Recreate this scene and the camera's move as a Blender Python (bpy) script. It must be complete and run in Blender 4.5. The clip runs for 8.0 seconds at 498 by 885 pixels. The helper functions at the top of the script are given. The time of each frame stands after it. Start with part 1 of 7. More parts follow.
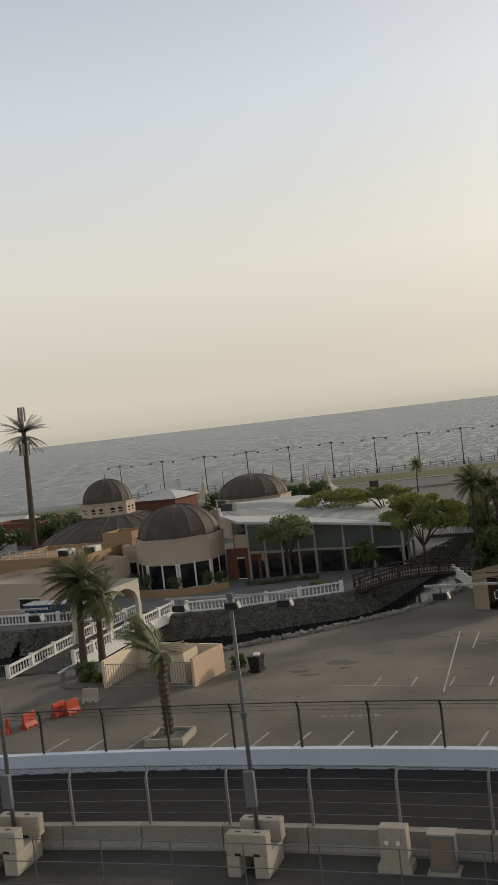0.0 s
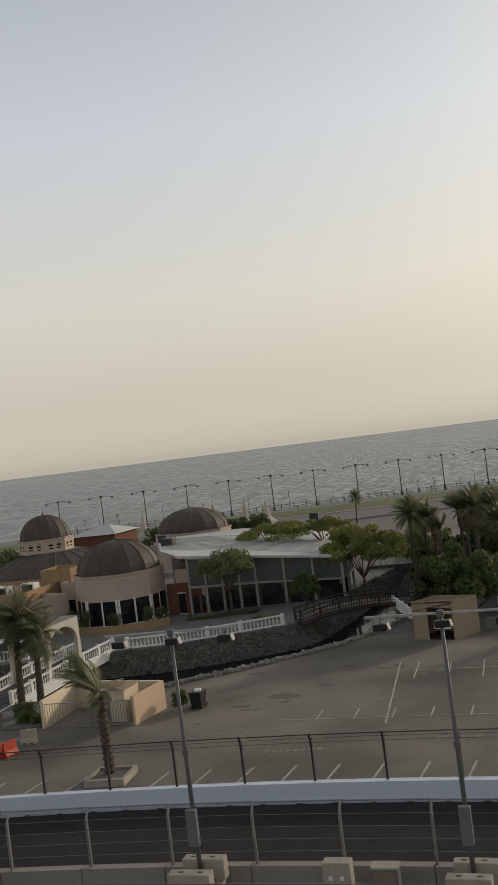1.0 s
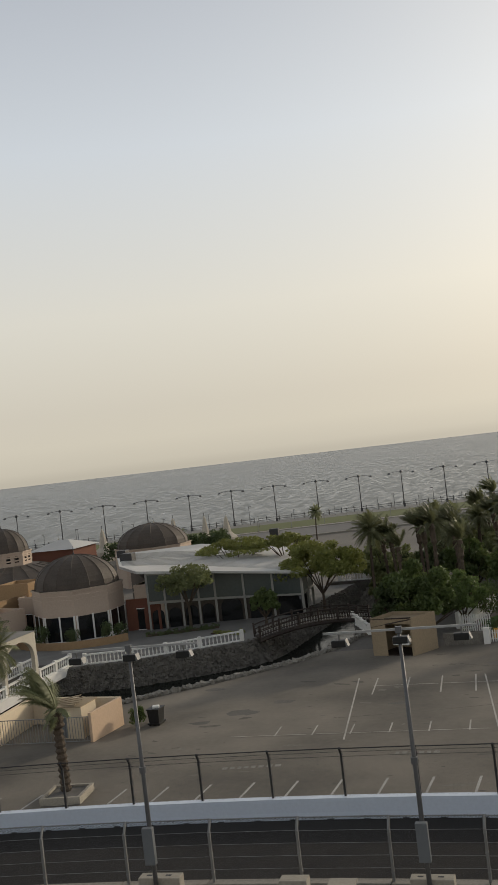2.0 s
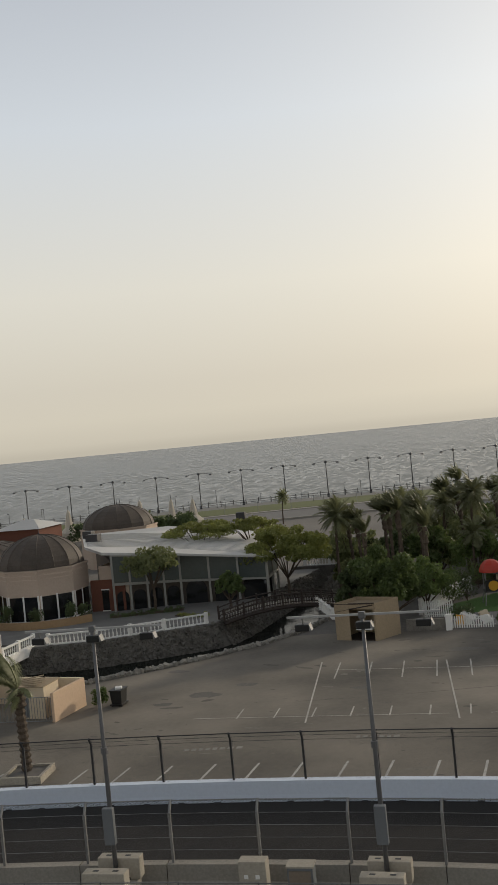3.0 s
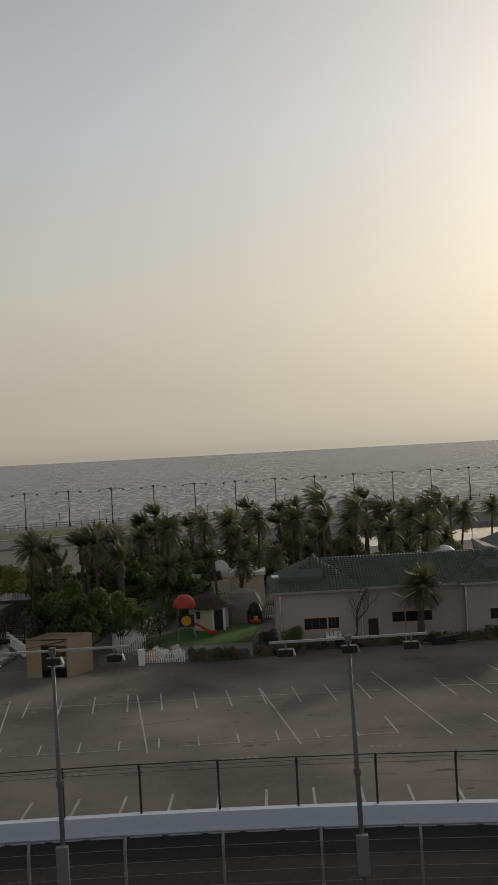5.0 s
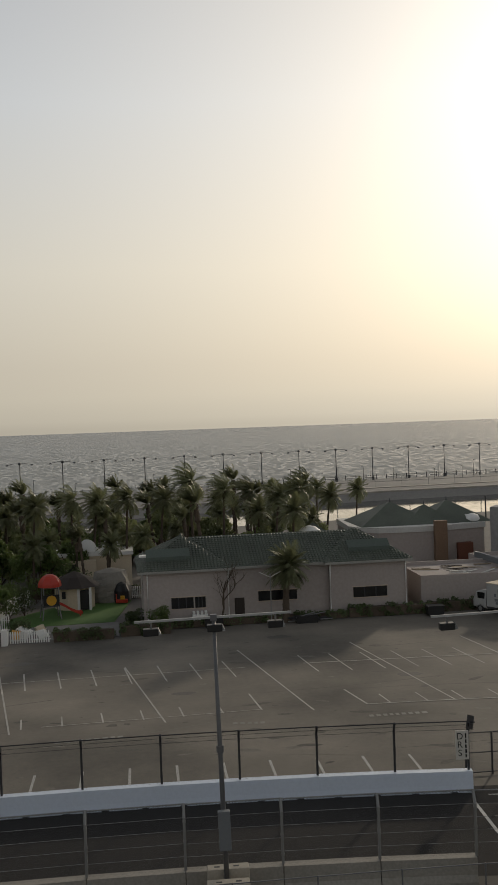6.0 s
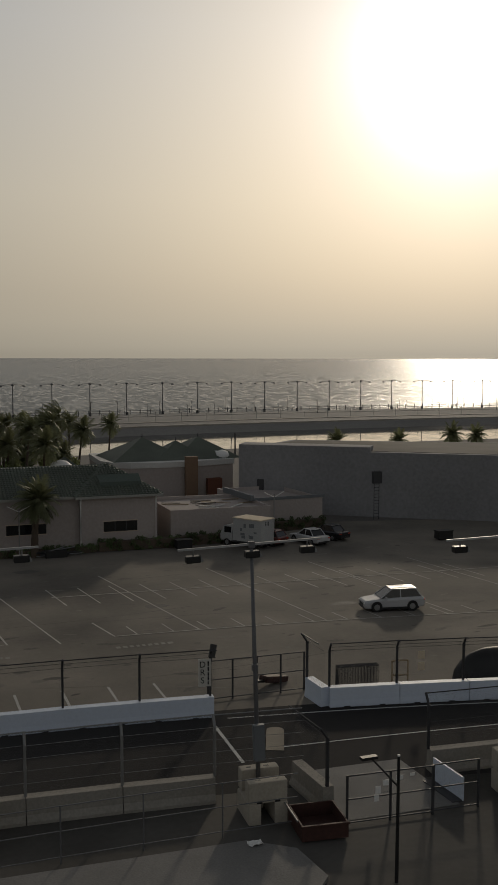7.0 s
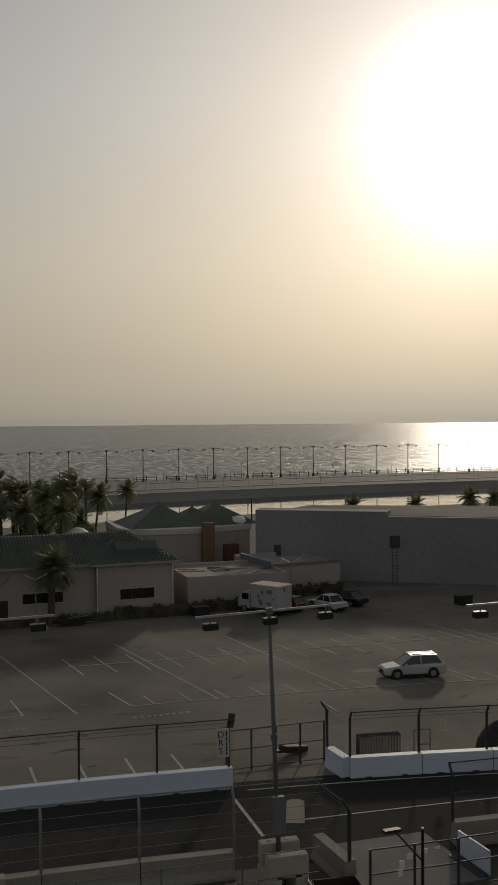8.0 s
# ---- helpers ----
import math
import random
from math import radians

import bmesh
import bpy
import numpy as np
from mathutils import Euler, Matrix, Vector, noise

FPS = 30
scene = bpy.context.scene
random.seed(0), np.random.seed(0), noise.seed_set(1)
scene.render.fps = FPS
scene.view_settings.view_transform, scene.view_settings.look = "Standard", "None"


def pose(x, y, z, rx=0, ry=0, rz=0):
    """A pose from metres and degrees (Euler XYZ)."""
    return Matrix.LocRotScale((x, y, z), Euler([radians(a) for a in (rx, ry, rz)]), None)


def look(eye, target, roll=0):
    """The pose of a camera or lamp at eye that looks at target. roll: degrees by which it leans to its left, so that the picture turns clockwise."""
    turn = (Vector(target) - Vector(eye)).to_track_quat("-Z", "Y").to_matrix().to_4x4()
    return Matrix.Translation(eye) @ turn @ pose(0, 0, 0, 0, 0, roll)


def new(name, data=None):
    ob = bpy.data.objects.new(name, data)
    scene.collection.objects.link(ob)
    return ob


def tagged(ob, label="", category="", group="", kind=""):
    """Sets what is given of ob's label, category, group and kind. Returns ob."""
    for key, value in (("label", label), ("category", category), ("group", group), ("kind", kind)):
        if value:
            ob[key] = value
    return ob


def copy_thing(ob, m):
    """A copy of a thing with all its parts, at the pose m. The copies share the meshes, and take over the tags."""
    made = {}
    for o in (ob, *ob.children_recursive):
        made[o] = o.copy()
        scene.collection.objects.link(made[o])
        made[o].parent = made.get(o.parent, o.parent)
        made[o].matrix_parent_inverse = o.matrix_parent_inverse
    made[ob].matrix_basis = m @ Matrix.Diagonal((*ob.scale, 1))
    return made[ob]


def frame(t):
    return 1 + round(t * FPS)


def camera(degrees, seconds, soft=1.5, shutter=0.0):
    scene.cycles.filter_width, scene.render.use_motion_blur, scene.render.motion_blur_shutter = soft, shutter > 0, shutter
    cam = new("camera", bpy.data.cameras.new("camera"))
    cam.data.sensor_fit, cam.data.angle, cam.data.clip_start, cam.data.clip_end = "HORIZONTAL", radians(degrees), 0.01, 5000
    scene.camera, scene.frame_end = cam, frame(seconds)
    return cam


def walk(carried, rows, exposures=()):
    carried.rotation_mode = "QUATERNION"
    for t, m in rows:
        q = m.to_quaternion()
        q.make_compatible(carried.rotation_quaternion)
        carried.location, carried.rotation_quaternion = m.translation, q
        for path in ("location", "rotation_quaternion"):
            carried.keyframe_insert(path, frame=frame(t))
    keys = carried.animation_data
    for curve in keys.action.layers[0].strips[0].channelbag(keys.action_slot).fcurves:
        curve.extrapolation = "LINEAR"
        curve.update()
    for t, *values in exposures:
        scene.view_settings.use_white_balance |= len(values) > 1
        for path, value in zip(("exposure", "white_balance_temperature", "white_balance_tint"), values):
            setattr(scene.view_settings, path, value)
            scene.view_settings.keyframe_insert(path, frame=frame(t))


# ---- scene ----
cam = camera(27.56, 8.0, 0.9)
EYE = 18.0
# the camera is held at arm's length and turned about the body: seconds, pitch, lean, yaw
ARM, BODY_Y = 0.438, 0.56
PATH = [
    (0.0, -1.288, -6.499, 24.054), (0.5, -0.528, -7.010, 20.798), (1.0, 0.190, -7.098, 20.442), (1.5, 0.729, -6.808, 19.361),
    (1.7, 0.832, -6.679, 18.662), (2.8, 0.379, -6.228, 17.342), (3.0, -0.319, -5.461, 16.463), (3.3, -1.029, -5.461, 16.883),
    (3.4, 0.191, -5.361, 14.433), (3.5, 0.683, -5.163, 11.475), (4.0, 1.473, -3.805, -0.010), (4.2, 3.264, -4.381, -3.783),
    (5.3, -0.598, -2.620, 0.962), (5.5, -0.753, -2.547, 1.198), (6.0, -1.074, -2.025, -7.541), (6.3, -0.249, -2.329, -11.988),
    (6.5, -0.554, -1.731, -15.701), (6.6, -0.743, -1.236, -18.209), (7.0, -4.950, 0.099, -21.291), (7.5, -4.330, -2.115, -20.795),
    (8.0, -1.248, -0.504, -20.389)]


def eye_pose(pitch, lean, yaw):
    a = radians(yaw)
    return pose(-math.sin(a) * ARM, BODY_Y + math.cos(a) * ARM, EYE, 90 + pitch, 0, yaw) @ pose(0, 0, 0, 0, 0, lean)


walk(cam, [(t, eye_pose(*row)) for t, *row in PATH],
     exposures=[(0.0, 0.1), (0.5, -0.02), (1.0, -0.02), (1.7, 0.05), (3.0, 0.1), (3.5, 0.15), (4.0, -0.22), (4.2, -0.25), (5.3, -0.55), (5.7, -0.35), (6.0, -0.32), (6.3, -0.65), (6.5, -0.85), (7.0, -1.12), (8.0, -1.12)])

# ---- sky and sun: a low sun in sea haze, ahead and to the right ----
SUN_AZ, SUN_EL = radians(33.0), radians(15.6)
SUN = Vector((math.sin(SUN_AZ) * math.cos(SUN_EL), math.cos(SUN_AZ) * math.cos(SUN_EL), math.sin(SUN_EL)))
world = bpy.data.worlds.new("hazy_sky")
scene.world = world
world.use_nodes = True


def sky_nodes():
    n, l = world.node_tree.nodes, world.node_tree.links
    n.clear()
    out, bg = n.new("ShaderNodeOutputWorld"), n.new("ShaderNodeBackground")
    sky = n.new("ShaderNodeTexSky")
    sky.sky_type, sky.sun_disc = "NISHITA", False
    sky.sun_elevation, sky.sun_rotation = SUN_EL, SUN_AZ
    sky.air_density, sky.dust_density, sky.ozone_density = 1.2, 6.0, 1.0
    co = n.new("ShaderNodeTexCoord")
    sep = n.new("ShaderNodeSeparateXYZ")
    l.new(co.outputs["Generated"], sep.inputs[0])
    # haze: dim and warm over the sea, paler and cooler above
    ramp = n.new("ShaderNodeValToRGB")
    el = ramp.color_ramp.elements
    el[0].position, el[0].color = 0.0, HAZE_LOW
    el[1].position, el[1].color = 0.9, HAZE_TOP
    for p, c in HAZE_MID:
        el.new(p).color = c
    l.new(sep.outputs["Z"], ramp.inputs[0])
    # scattering round the sun
    dot = n.new("ShaderNodeVectorMath")
    dot.operation = "DOT_PRODUCT"
    dot.inputs[1].default_value = SUN
    l.new(co.outputs["Generated"], dot.inputs[0])
    total = None
    for power, colour in AUREOLE:
        clamp = n.new("ShaderNodeMath")
        clamp.operation = "MAXIMUM"
        clamp.inputs[1].default_value = 0.0
        l.new(dot.outputs["Value"], clamp.inputs[0])
        pw = n.new("ShaderNodeMath")
        pw.operation = "POWER"
        pw.inputs[1].default_value = power
        l.new(clamp.outputs[0], pw.inputs[0])
        sc = n.new("ShaderNodeVectorMath")
        sc.operation = "SCALE"
        sc.inputs[0].default_value = colour
        l.new(pw.outputs[0], sc.inputs["Scale"])
        if total is None:
            total = sc
        else:
            add = n.new("ShaderNodeVectorMath")
            l.new(total.outputs[0], add.inputs[0])
            l.new(sc.outputs[0], add.inputs[1])
            total = add
    dim = n.new("ShaderNodeVectorMath")
    dim.operation = "SCALE"
    dim.inputs["Scale"].default_value = 0.013
    l.new(sky.outputs[0], dim.inputs[0])
    s1 = n.new("ShaderNodeVectorMath")
    l.new(ramp.outputs[0], s1.inputs[0])
    l.new(dim.outputs[0], s1.inputs[1])
    s2 = n.new("ShaderNodeVectorMath")
    l.new(s1.outputs[0], s2.inputs[0])
    l.new(total.outputs[0], s2.inputs[1])
    l.new(s2.outputs[0], bg.inputs[0])
    l.new(bg.outputs[0], out.inputs[0])


HAZE_LOW = (0.475, 0.436, 0.356, 1)
HAZE_MID = [(0.008, (0.535, 0.492, 0.402, 1)), (0.03, (0.582, 0.539, 0.444, 1)), (0.06, (0.572, 0.534, 0.453, 1)), (0.15, (0.632, 0.608, 0.54, 1)), (0.30, (0.545, 0.58, 0.615, 1)), (0.48, (0.375, 0.40, 0.445, 1))]
HAZE_TOP = (0.17, 0.175, 0.18, 1)
AUREOLE = [(7.0, (0.465, 0.41, 0.318)), (40.0, (0.22, 0.24, 0.275)), (190.0, (1.0, 1.06, 1.25)), (700.0, (5.0, 5.0, 5.2))]
sky_nodes()

lamp = bpy.data.lights.new("sun", "SUN")
lamp.energy, lamp.angle, lamp.color = 1.8, radians(3.0), (1.0, 0.86, 0.66)
sun = new("sun", lamp)
sun.matrix_world = look(SUN * 400, (0, 0, 0))


# ---- materials ----
def mat(name, colour, rough=0.8, vary=0.25, scale=1.0, bump=0.0, bump_scale=None, metal=0.0, spec=0.4, tint=None, patch=0.15, random_tone=0.0, trans=0.0, grain=0.45):
    """A surface with stains at a large scale and grain at a small one; scale is in cycles per metre."""
    m = bpy.data.materials.new(name)
    m.use_nodes = True
    n, l = m.node_tree.nodes, m.node_tree.links
    b = n["Principled BSDF"]
    b.inputs["Roughness"].default_value = rough
    b.inputs["Metallic"].default_value = metal
    b.inputs["Specular IOR Level"].default_value = spec
    co = n.new("ShaderNodeTexCoord")
    big, small = n.new("ShaderNodeTexNoise"), n.new("ShaderNodeTexNoise")
    for t, s, d in ((big, scale * patch, 4.0), (small, scale * 6.0, 3.0)):
        t.inputs["Scale"].default_value, t.inputs["Detail"].default_value = s, d
        l.new(co.outputs["Object"], t.inputs["Vector"])
    dark = tuple(c * (1 - vary) for c in colour)
    light = tuple(min(1, c * (1 + vary)) for c in (tint or colour))
    r = n.new("ShaderNodeValToRGB")
    r.color_ramp.elements[0].position, r.color_ramp.elements[1].position = 0.3, 0.7
    r.color_ramp.elements[0].color, r.color_ramp.elements[1].color = (*dark, 1), (*light, 1)
    mix = n.new("ShaderNodeMath")
    mix.operation = "MULTIPLY_ADD"
    mix.inputs[1].default_value = grain
    half = n.new("ShaderNodeMath")
    half.operation = "MULTIPLY"
    half.inputs[1].default_value = 1 - grain
    l.new(big.outputs[0], half.inputs[0])
    l.new(small.outputs[0], mix.inputs[0])
    l.new(half.outputs[0], mix.inputs[2])
    l.new(mix.outputs[0], r.inputs[0])
    colour_out = r.outputs[0]
    if random_tone:
        info, hsv = n.new("ShaderNodeObjectInfo"), n.new("ShaderNodeHueSaturation")
        mr = n.new("ShaderNodeMapRange")
        mr.inputs["To Min"].default_value, mr.inputs["To Max"].default_value = 1 - random_tone, 1 + random_tone
        l.new(info.outputs["Random"], mr.inputs["Value"])
        l.new(mr.outputs[0], hsv.inputs["Value"])
        l.new(colour_out, hsv.inputs["Color"])
        colour_out = hsv.outputs[0]
    l.new(colour_out, b.inputs["Base Color"])
    if bump:
        bm_, bt = n.new("ShaderNodeBump"), n.new("ShaderNodeTexNoise")
        bt.inputs["Scale"].default_value, bt.inputs["Detail"].default_value = bump_scale or scale * 8, 4.0
        l.new(co.outputs["Object"], bt.inputs["Vector"])
        bm_.inputs["Strength"].default_value, bm_.inputs["Distance"].default_value = bump, 0.05
        l.new(bt.outputs[0], bm_.inputs["Height"])
        l.new(bm_.outputs[0], b.inputs["Normal"])
    if trans:
        mx, tl = n.new("ShaderNodeMixShader"), n.new("ShaderNodeBsdfTranslucent")
        mx.inputs[0].default_value = trans
        l.new(colour_out, tl.inputs[0])
        l.new(b.outputs[0], mx.inputs[1])
        l.new(tl.outputs[0], mx.inputs[2])
        l.new(mx.outputs[0], n["Material Output"].inputs[0])
    return m


def sea_material(name, colour, lateral, depth, low, high, rough, bump, glaze=3.0):
    """Choppy water: a dim body under mirror facets. lateral, depth: the chop's grain in cycles per metre."""
    m = bpy.data.materials.new(name)
    m.use_nodes = True
    n, l = m.node_tree.nodes, m.node_tree.links
    n.remove(n["Principled BSDF"])
    body, mirror, mix = n.new("ShaderNodeBsdfDiffuse"), n.new("ShaderNodeBsdfGlossy"), n.new("ShaderNodeMixShader")
    body.inputs["Color"].default_value = (*colour, 1)
    mirror.inputs["Roughness"].default_value = rough
    co, mp, t = n.new("ShaderNodeTexCoord"), n.new("ShaderNodeMapping"), n.new("ShaderNodeTexNoise")
    mp.inputs["Scale"].default_value = (lateral, depth, 1)
    mp.inputs["Rotation"].default_value = (0, 0, radians(-8))
    l.new(co.outputs["Object"], mp.inputs["Vector"])
    t.inputs["Scale"].default_value, t.inputs["Detail"].default_value, t.inputs["Roughness"].default_value = 1.0, 5.0, 0.6
    l.new(mp.outputs[0], t.inputs["Vector"])
    mr = n.new("ShaderNodeMapRange")
    mr.inputs["From Min"].default_value, mr.inputs["From Max"].default_value = 0.44, 0.60
    mr.inputs["To Min"].default_value, mr.inputs["To Max"].default_value = low, high
    l.new(t.outputs[0], mr.inputs["Value"])
    fr, pw, mul = n.new("ShaderNodeFresnel"), n.new("ShaderNodeMath"), n.new("ShaderNodeMath")
    fr.inputs["IOR"].default_value = 1.33
    pw.operation, mul.operation = "POWER", "MULTIPLY"
    pw.inputs[1].default_value = glaze
    l.new(fr.outputs[0], pw.inputs[0])
    l.new(pw.outputs[0], mul.inputs[0])
    l.new(mr.outputs[0], mul.inputs[1])
    l.new(mul.outputs[0], mix.inputs[0])
    bp = n.new("ShaderNodeBump")
    bp.inputs["Strength"].default_value, bp.inputs["Distance"].default_value = 1.0, bump
    # chop flattens out with distance from the shore
    sp, far = n.new("ShaderNodeSeparateXYZ"), n.new("ShaderNodeMapRange")
    l.new(co.outputs["Object"], sp.inputs[0])
    l.new(sp.outputs["Y"], far.inputs["Value"])
    far.inputs["From Min"].default_value, far.inputs["From Max"].default_value = 300, 2200
    far.inputs["To Min"].default_value, far.inputs["To Max"].default_value = 1.0, 0.3
    l.new(far.outputs[0], bp.inputs["Strength"])
    l.new(t.outputs[0], bp.inputs["Height"])
    l.new(bp.outputs[0], mirror.inputs["Normal"])
    l.new(body.outputs[0], mix.inputs[1])
    l.new(mirror.outputs[0], mix.inputs[2])
    l.new(mix.outputs[0], n["Material Output"].inputs[0])
    return m


def wire_material(name, colour, cover, cells=18.0, metal=0.6):
    """Woven wire: two crossing sets of fine strands, open between them."""
    m = bpy.data.materials.new(name)
    m.use_nodes = True
    n, l = m.node_tree.nodes, m.node_tree.links
    b = n["Principled BSDF"]
    b.inputs["Base Color"].default_value = (*colour, 1)
    b.inputs["Metallic"].default_value, b.inputs["Roughness"].default_value = metal, 0.6
    co = n.new("ShaderNodeTexCoord")
    strand = []
    for sign in (1, -1):
        d = n.new("ShaderNodeVectorMath")
        d.operation = "DOT_PRODUCT"
        d.inputs[1].default_value = (cells, 0, sign * cells)
        l.new(co.outputs["Object"], d.inputs[0])
        fr, lt = n.new("ShaderNodeMath"), n.new("ShaderNodeMath")
        fr.operation, lt.operation = "FRACT", "LESS_THAN"
        lt.inputs[1].default_value = cover
        l.new(d.outputs["Value"], fr.inputs[0])
        l.new(fr.outputs[0], lt.inputs[0])
        strand.append(lt)
    mx = n.new("ShaderNodeMath")
    mx.operation = "MAXIMUM"
    l.new(strand[0].outputs[0], mx.inputs[0])
    l.new(strand[1].outputs[0], mx.inputs[1])
    l.new(mx.outputs[0], b.inputs["Alpha"])
    return m


LOT = mat("worn_asphalt", (0.160, 0.149, 0.131), 0.86, 0.42, 0.45, tint=(0.178, 0.159, 0.132), spec=0.13, patch=0.22, grain=0.12)
TRACK = mat("race_asphalt", (0.034, 0.032, 0.031), 0.95, 0.25, 0.4, spec=0.1, grain=0.15)
SERVICE = mat("service_asphalt", (0.085, 0.08, 0.072), 0.85, 0.4, 0.6, spec=0.12, grain=0.15)
PAVING = mat("paving", (0.17, 0.165, 0.155), 0.85, 0.25, 3.0, 0.3, 12)
SAND = mat("grey_gravel_ground", (0.135, 0.125, 0.112), 0.95, 0.3, 0.4, 0.3, 6)
CONCRETE = mat("weathered_concrete", (0.27, 0.25, 0.215), 0.85, 0.25, 1.6, 0.25, 20)
BLOCK = mat("block_concrete", (0.36, 0.325, 0.265), 0.85, 0.2, 1.4, 0.25, 18)
WHITE_WALL = mat("painted_barrier", (0.60, 0.66, 0.75), 0.55, 0.07, 1.2, 0.05, 10)
WHITE = mat("white_paint", (0.72, 0.71, 0.68), 0.6, 0.1, 2.0, 0.05)
FAINT = mat("faint_line_paint", (0.42, 0.40, 0.36), 0.85, 0.4, 3.0, spec=0.15)
POLE = mat("grey_pole_paint", (0.125, 0.125, 0.128), 0.5, 0.15, 2.0, metal=0.15)
FRAME = mat("grey_white_frame", (0.29, 0.285, 0.26), 0.7, 0.2, 2.0)
LETTER = mat("worn_letter_paint", (0.25, 0.24, 0.215), 0.85, 0.4, 3.0, spec=0.15)
LINE = mat("worn_line_paint", (0.40, 0.39, 0.36), 0.8, 0.35, 4.0)
STEEL = mat("galvanised_steel", (0.27, 0.27, 0.265), 0.5, 0.15, 3.0, metal=0.7)
DARK_STEEL = mat("dark_steel", (0.055, 0.055, 0.058), 0.55, 0.2, 3.0, metal=0.4)
WIRE = wire_material("woven_wire", (0.12, 0.12, 0.12), 0.045)
WIRE_DENSE = wire_material("dense_wire", (0.02, 0.02, 0.02), 0.20, metal=0.0)
SEA = sea_material("sea_water", (0.225, 0.236, 0.23), 0.62, 0.12, 0.15, 0.72, 0.25, 1.2, 1.5)
LAGOON = sea_material("lagoon_water", (0.03, 0.035, 0.035), 0.3, 0.1, 0.85, 1.0, 0.05, 0.02, 0.4)
CANAL = sea_material("canal_water", (0.012, 0.014, 0.012), 0.6, 0.6, 0.4, 0.7, 0.08, 0.02, 1.0)
STONE = mat("rubble_stone", (0.135, 0.125, 0.108), 0.9, 0.45, 1.5, 0.6, 6, patch=0.8, random_tone=0.3)
STUCCO = mat("pale_pink_stucco", (0.47, 0.375, 0.30), 0.9, 0.1, 1.0, 0.15, 25)
STUCCO_GREY = mat("grey_stucco", (0.36, 0.315, 0.29), 0.9, 0.14, 0.6, 0.15, 12)
HALL_GREY = mat("grey_hall_render", (0.225, 0.222, 0.225), 0.9, 0.22, 0.5, 0.1, 12)
OLIVE = mat("olive_leaf", (0.18, 0.20, 0.085), 0.6, 0.4, 1.2, random_tone=0.25, trans=0.4)
DIRTY_WHITE = mat("dirty_white_paint", (0.36, 0.36, 0.35), 0.6, 0.2, 1.5)
STUCCO_OCHRE = mat("ochre_stucco", (0.33, 0.22, 0.12), 0.9, 0.2, 1.0, 0.15, 25)
BRICK_RED = mat("terracotta_render", (0.15, 0.06, 0.038), 0.9, 0.2, 1.0, 0.2, 20)
DOME = mat("weathered_dome_sheet", (0.075, 0.06, 0.048), 0.7, 0.3, 0.9, 0.15, 10, patch=0.6)
GLASS_DARK = mat("dark_glass", (0.012, 0.013, 0.014), 0.08, 0.2, 1.0, spec=0.6)
GLASS_GREEN = mat("glass_tint_and_reflection", (0.055, 0.07, 0.066), 0.3, 0.2, 0.6, spec=0.6)
WHITE_ROOF = mat("white_roof_sheet", (0.50, 0.49, 0.465), 0.6, 0.15, 1.0)
GREEN_TILE = mat("green_roof_tile", (0.092, 0.105, 0.084), 0.65, 0.4, 1.5, spec=0.3)
GREEN_CANVAS = mat("green_roof_cloth", (0.085, 0.105, 0.09), 0.8, 0.2, 1.0)
HEDGE = mat("hedge_leaf", (0.085, 0.115, 0.045), 0.65, 0.4, 2.0, random_tone=0.2, trans=0.25)
LEAF = mat("tree_leaf", (0.12, 0.165, 0.052), 0.55, 0.45, 1.2, random_tone=0.2, trans=0.4)
LEAF_YELLOW = mat("flame_tree_leaf", (0.20, 0.215, 0.06), 0.6, 0.4, 1.2, random_tone=0.15, trans=0.35)
FROND = mat("palm_frond", (0.175, 0.185, 0.092), 0.55, 0.4, 1.0, random_tone=0.3, trans=0.35)
BARK = mat("palm_bark", (0.085, 0.064, 0.046), 0.95, 0.4, 2.0, 0.8, 9)
WOOD = mat("plywood", (0.30, 0.235, 0.155), 0.85, 0.2, 1.2, 0.1, 10)
DARK_WOOD = mat("dark_timber", (0.035, 0.025, 0.02), 0.7, 0.3, 3.0)
LAWN = mat("lawn", (0.075, 0.15, 0.035), 0.95, 0.3, 1.0, 0.5, 20)
RED = mat("red_plastic", (0.45, 0.04, 0.02), 0.45, 0.15, 2.0)
ORANGE = mat("orange_plastic", (0.46, 0.07, 0.035), 0.5, 0.2, 2.0)
YELLOW = mat("yellow_plastic", (0.6, 0.30, 0.02), 0.5, 0.15, 2.0)
BLACK = mat("black_plastic", (0.012, 0.012, 0.012), 0.5, 0.3, 2.0)
RUBBER = mat("tyre_rubber", (0.015, 0.015, 0.015), 0.85, 0.2, 4.0)
CAR_WHITE = mat("white_car_paint", (0.42, 0.42, 0.42), 0.25, 0.03, 1.0, spec=0.6)
CAR_BLACK = mat("black_car_paint", (0.012, 0.012, 0.014), 0.2, 0.1, 1.0, spec=0.6)
CAR_RED = mat("dark_red_car_paint", (0.09, 0.02, 0.015), 0.3, 0.1, 1.0, spec=0.6)
BLUE = mat("blue_tarpaulin", (0.02, 0.045, 0.12), 0.6, 0.2, 1.0)
RUST = mat("rusty_red_steel", (0.05, 0.02, 0.015), 0.7, 0.35, 1.5, 0.2)
CABINET = mat("grey_cabinet_paint", (0.14, 0.15, 0.158), 0.5, 0.08, 2.0)
CREAM = mat("cream_stucco", (0.62, 0.52, 0.38), 0.9, 0.12, 1.0, 0.1, 20)
FOAM = mat("surf_foam", (0.75, 0.75, 0.72), 0.8, 0.3, 0.6)
CANVAS = mat("cream_canvas", (0.55, 0.50, 0.42), 0.8, 0.12, 1.0, trans=0.2)


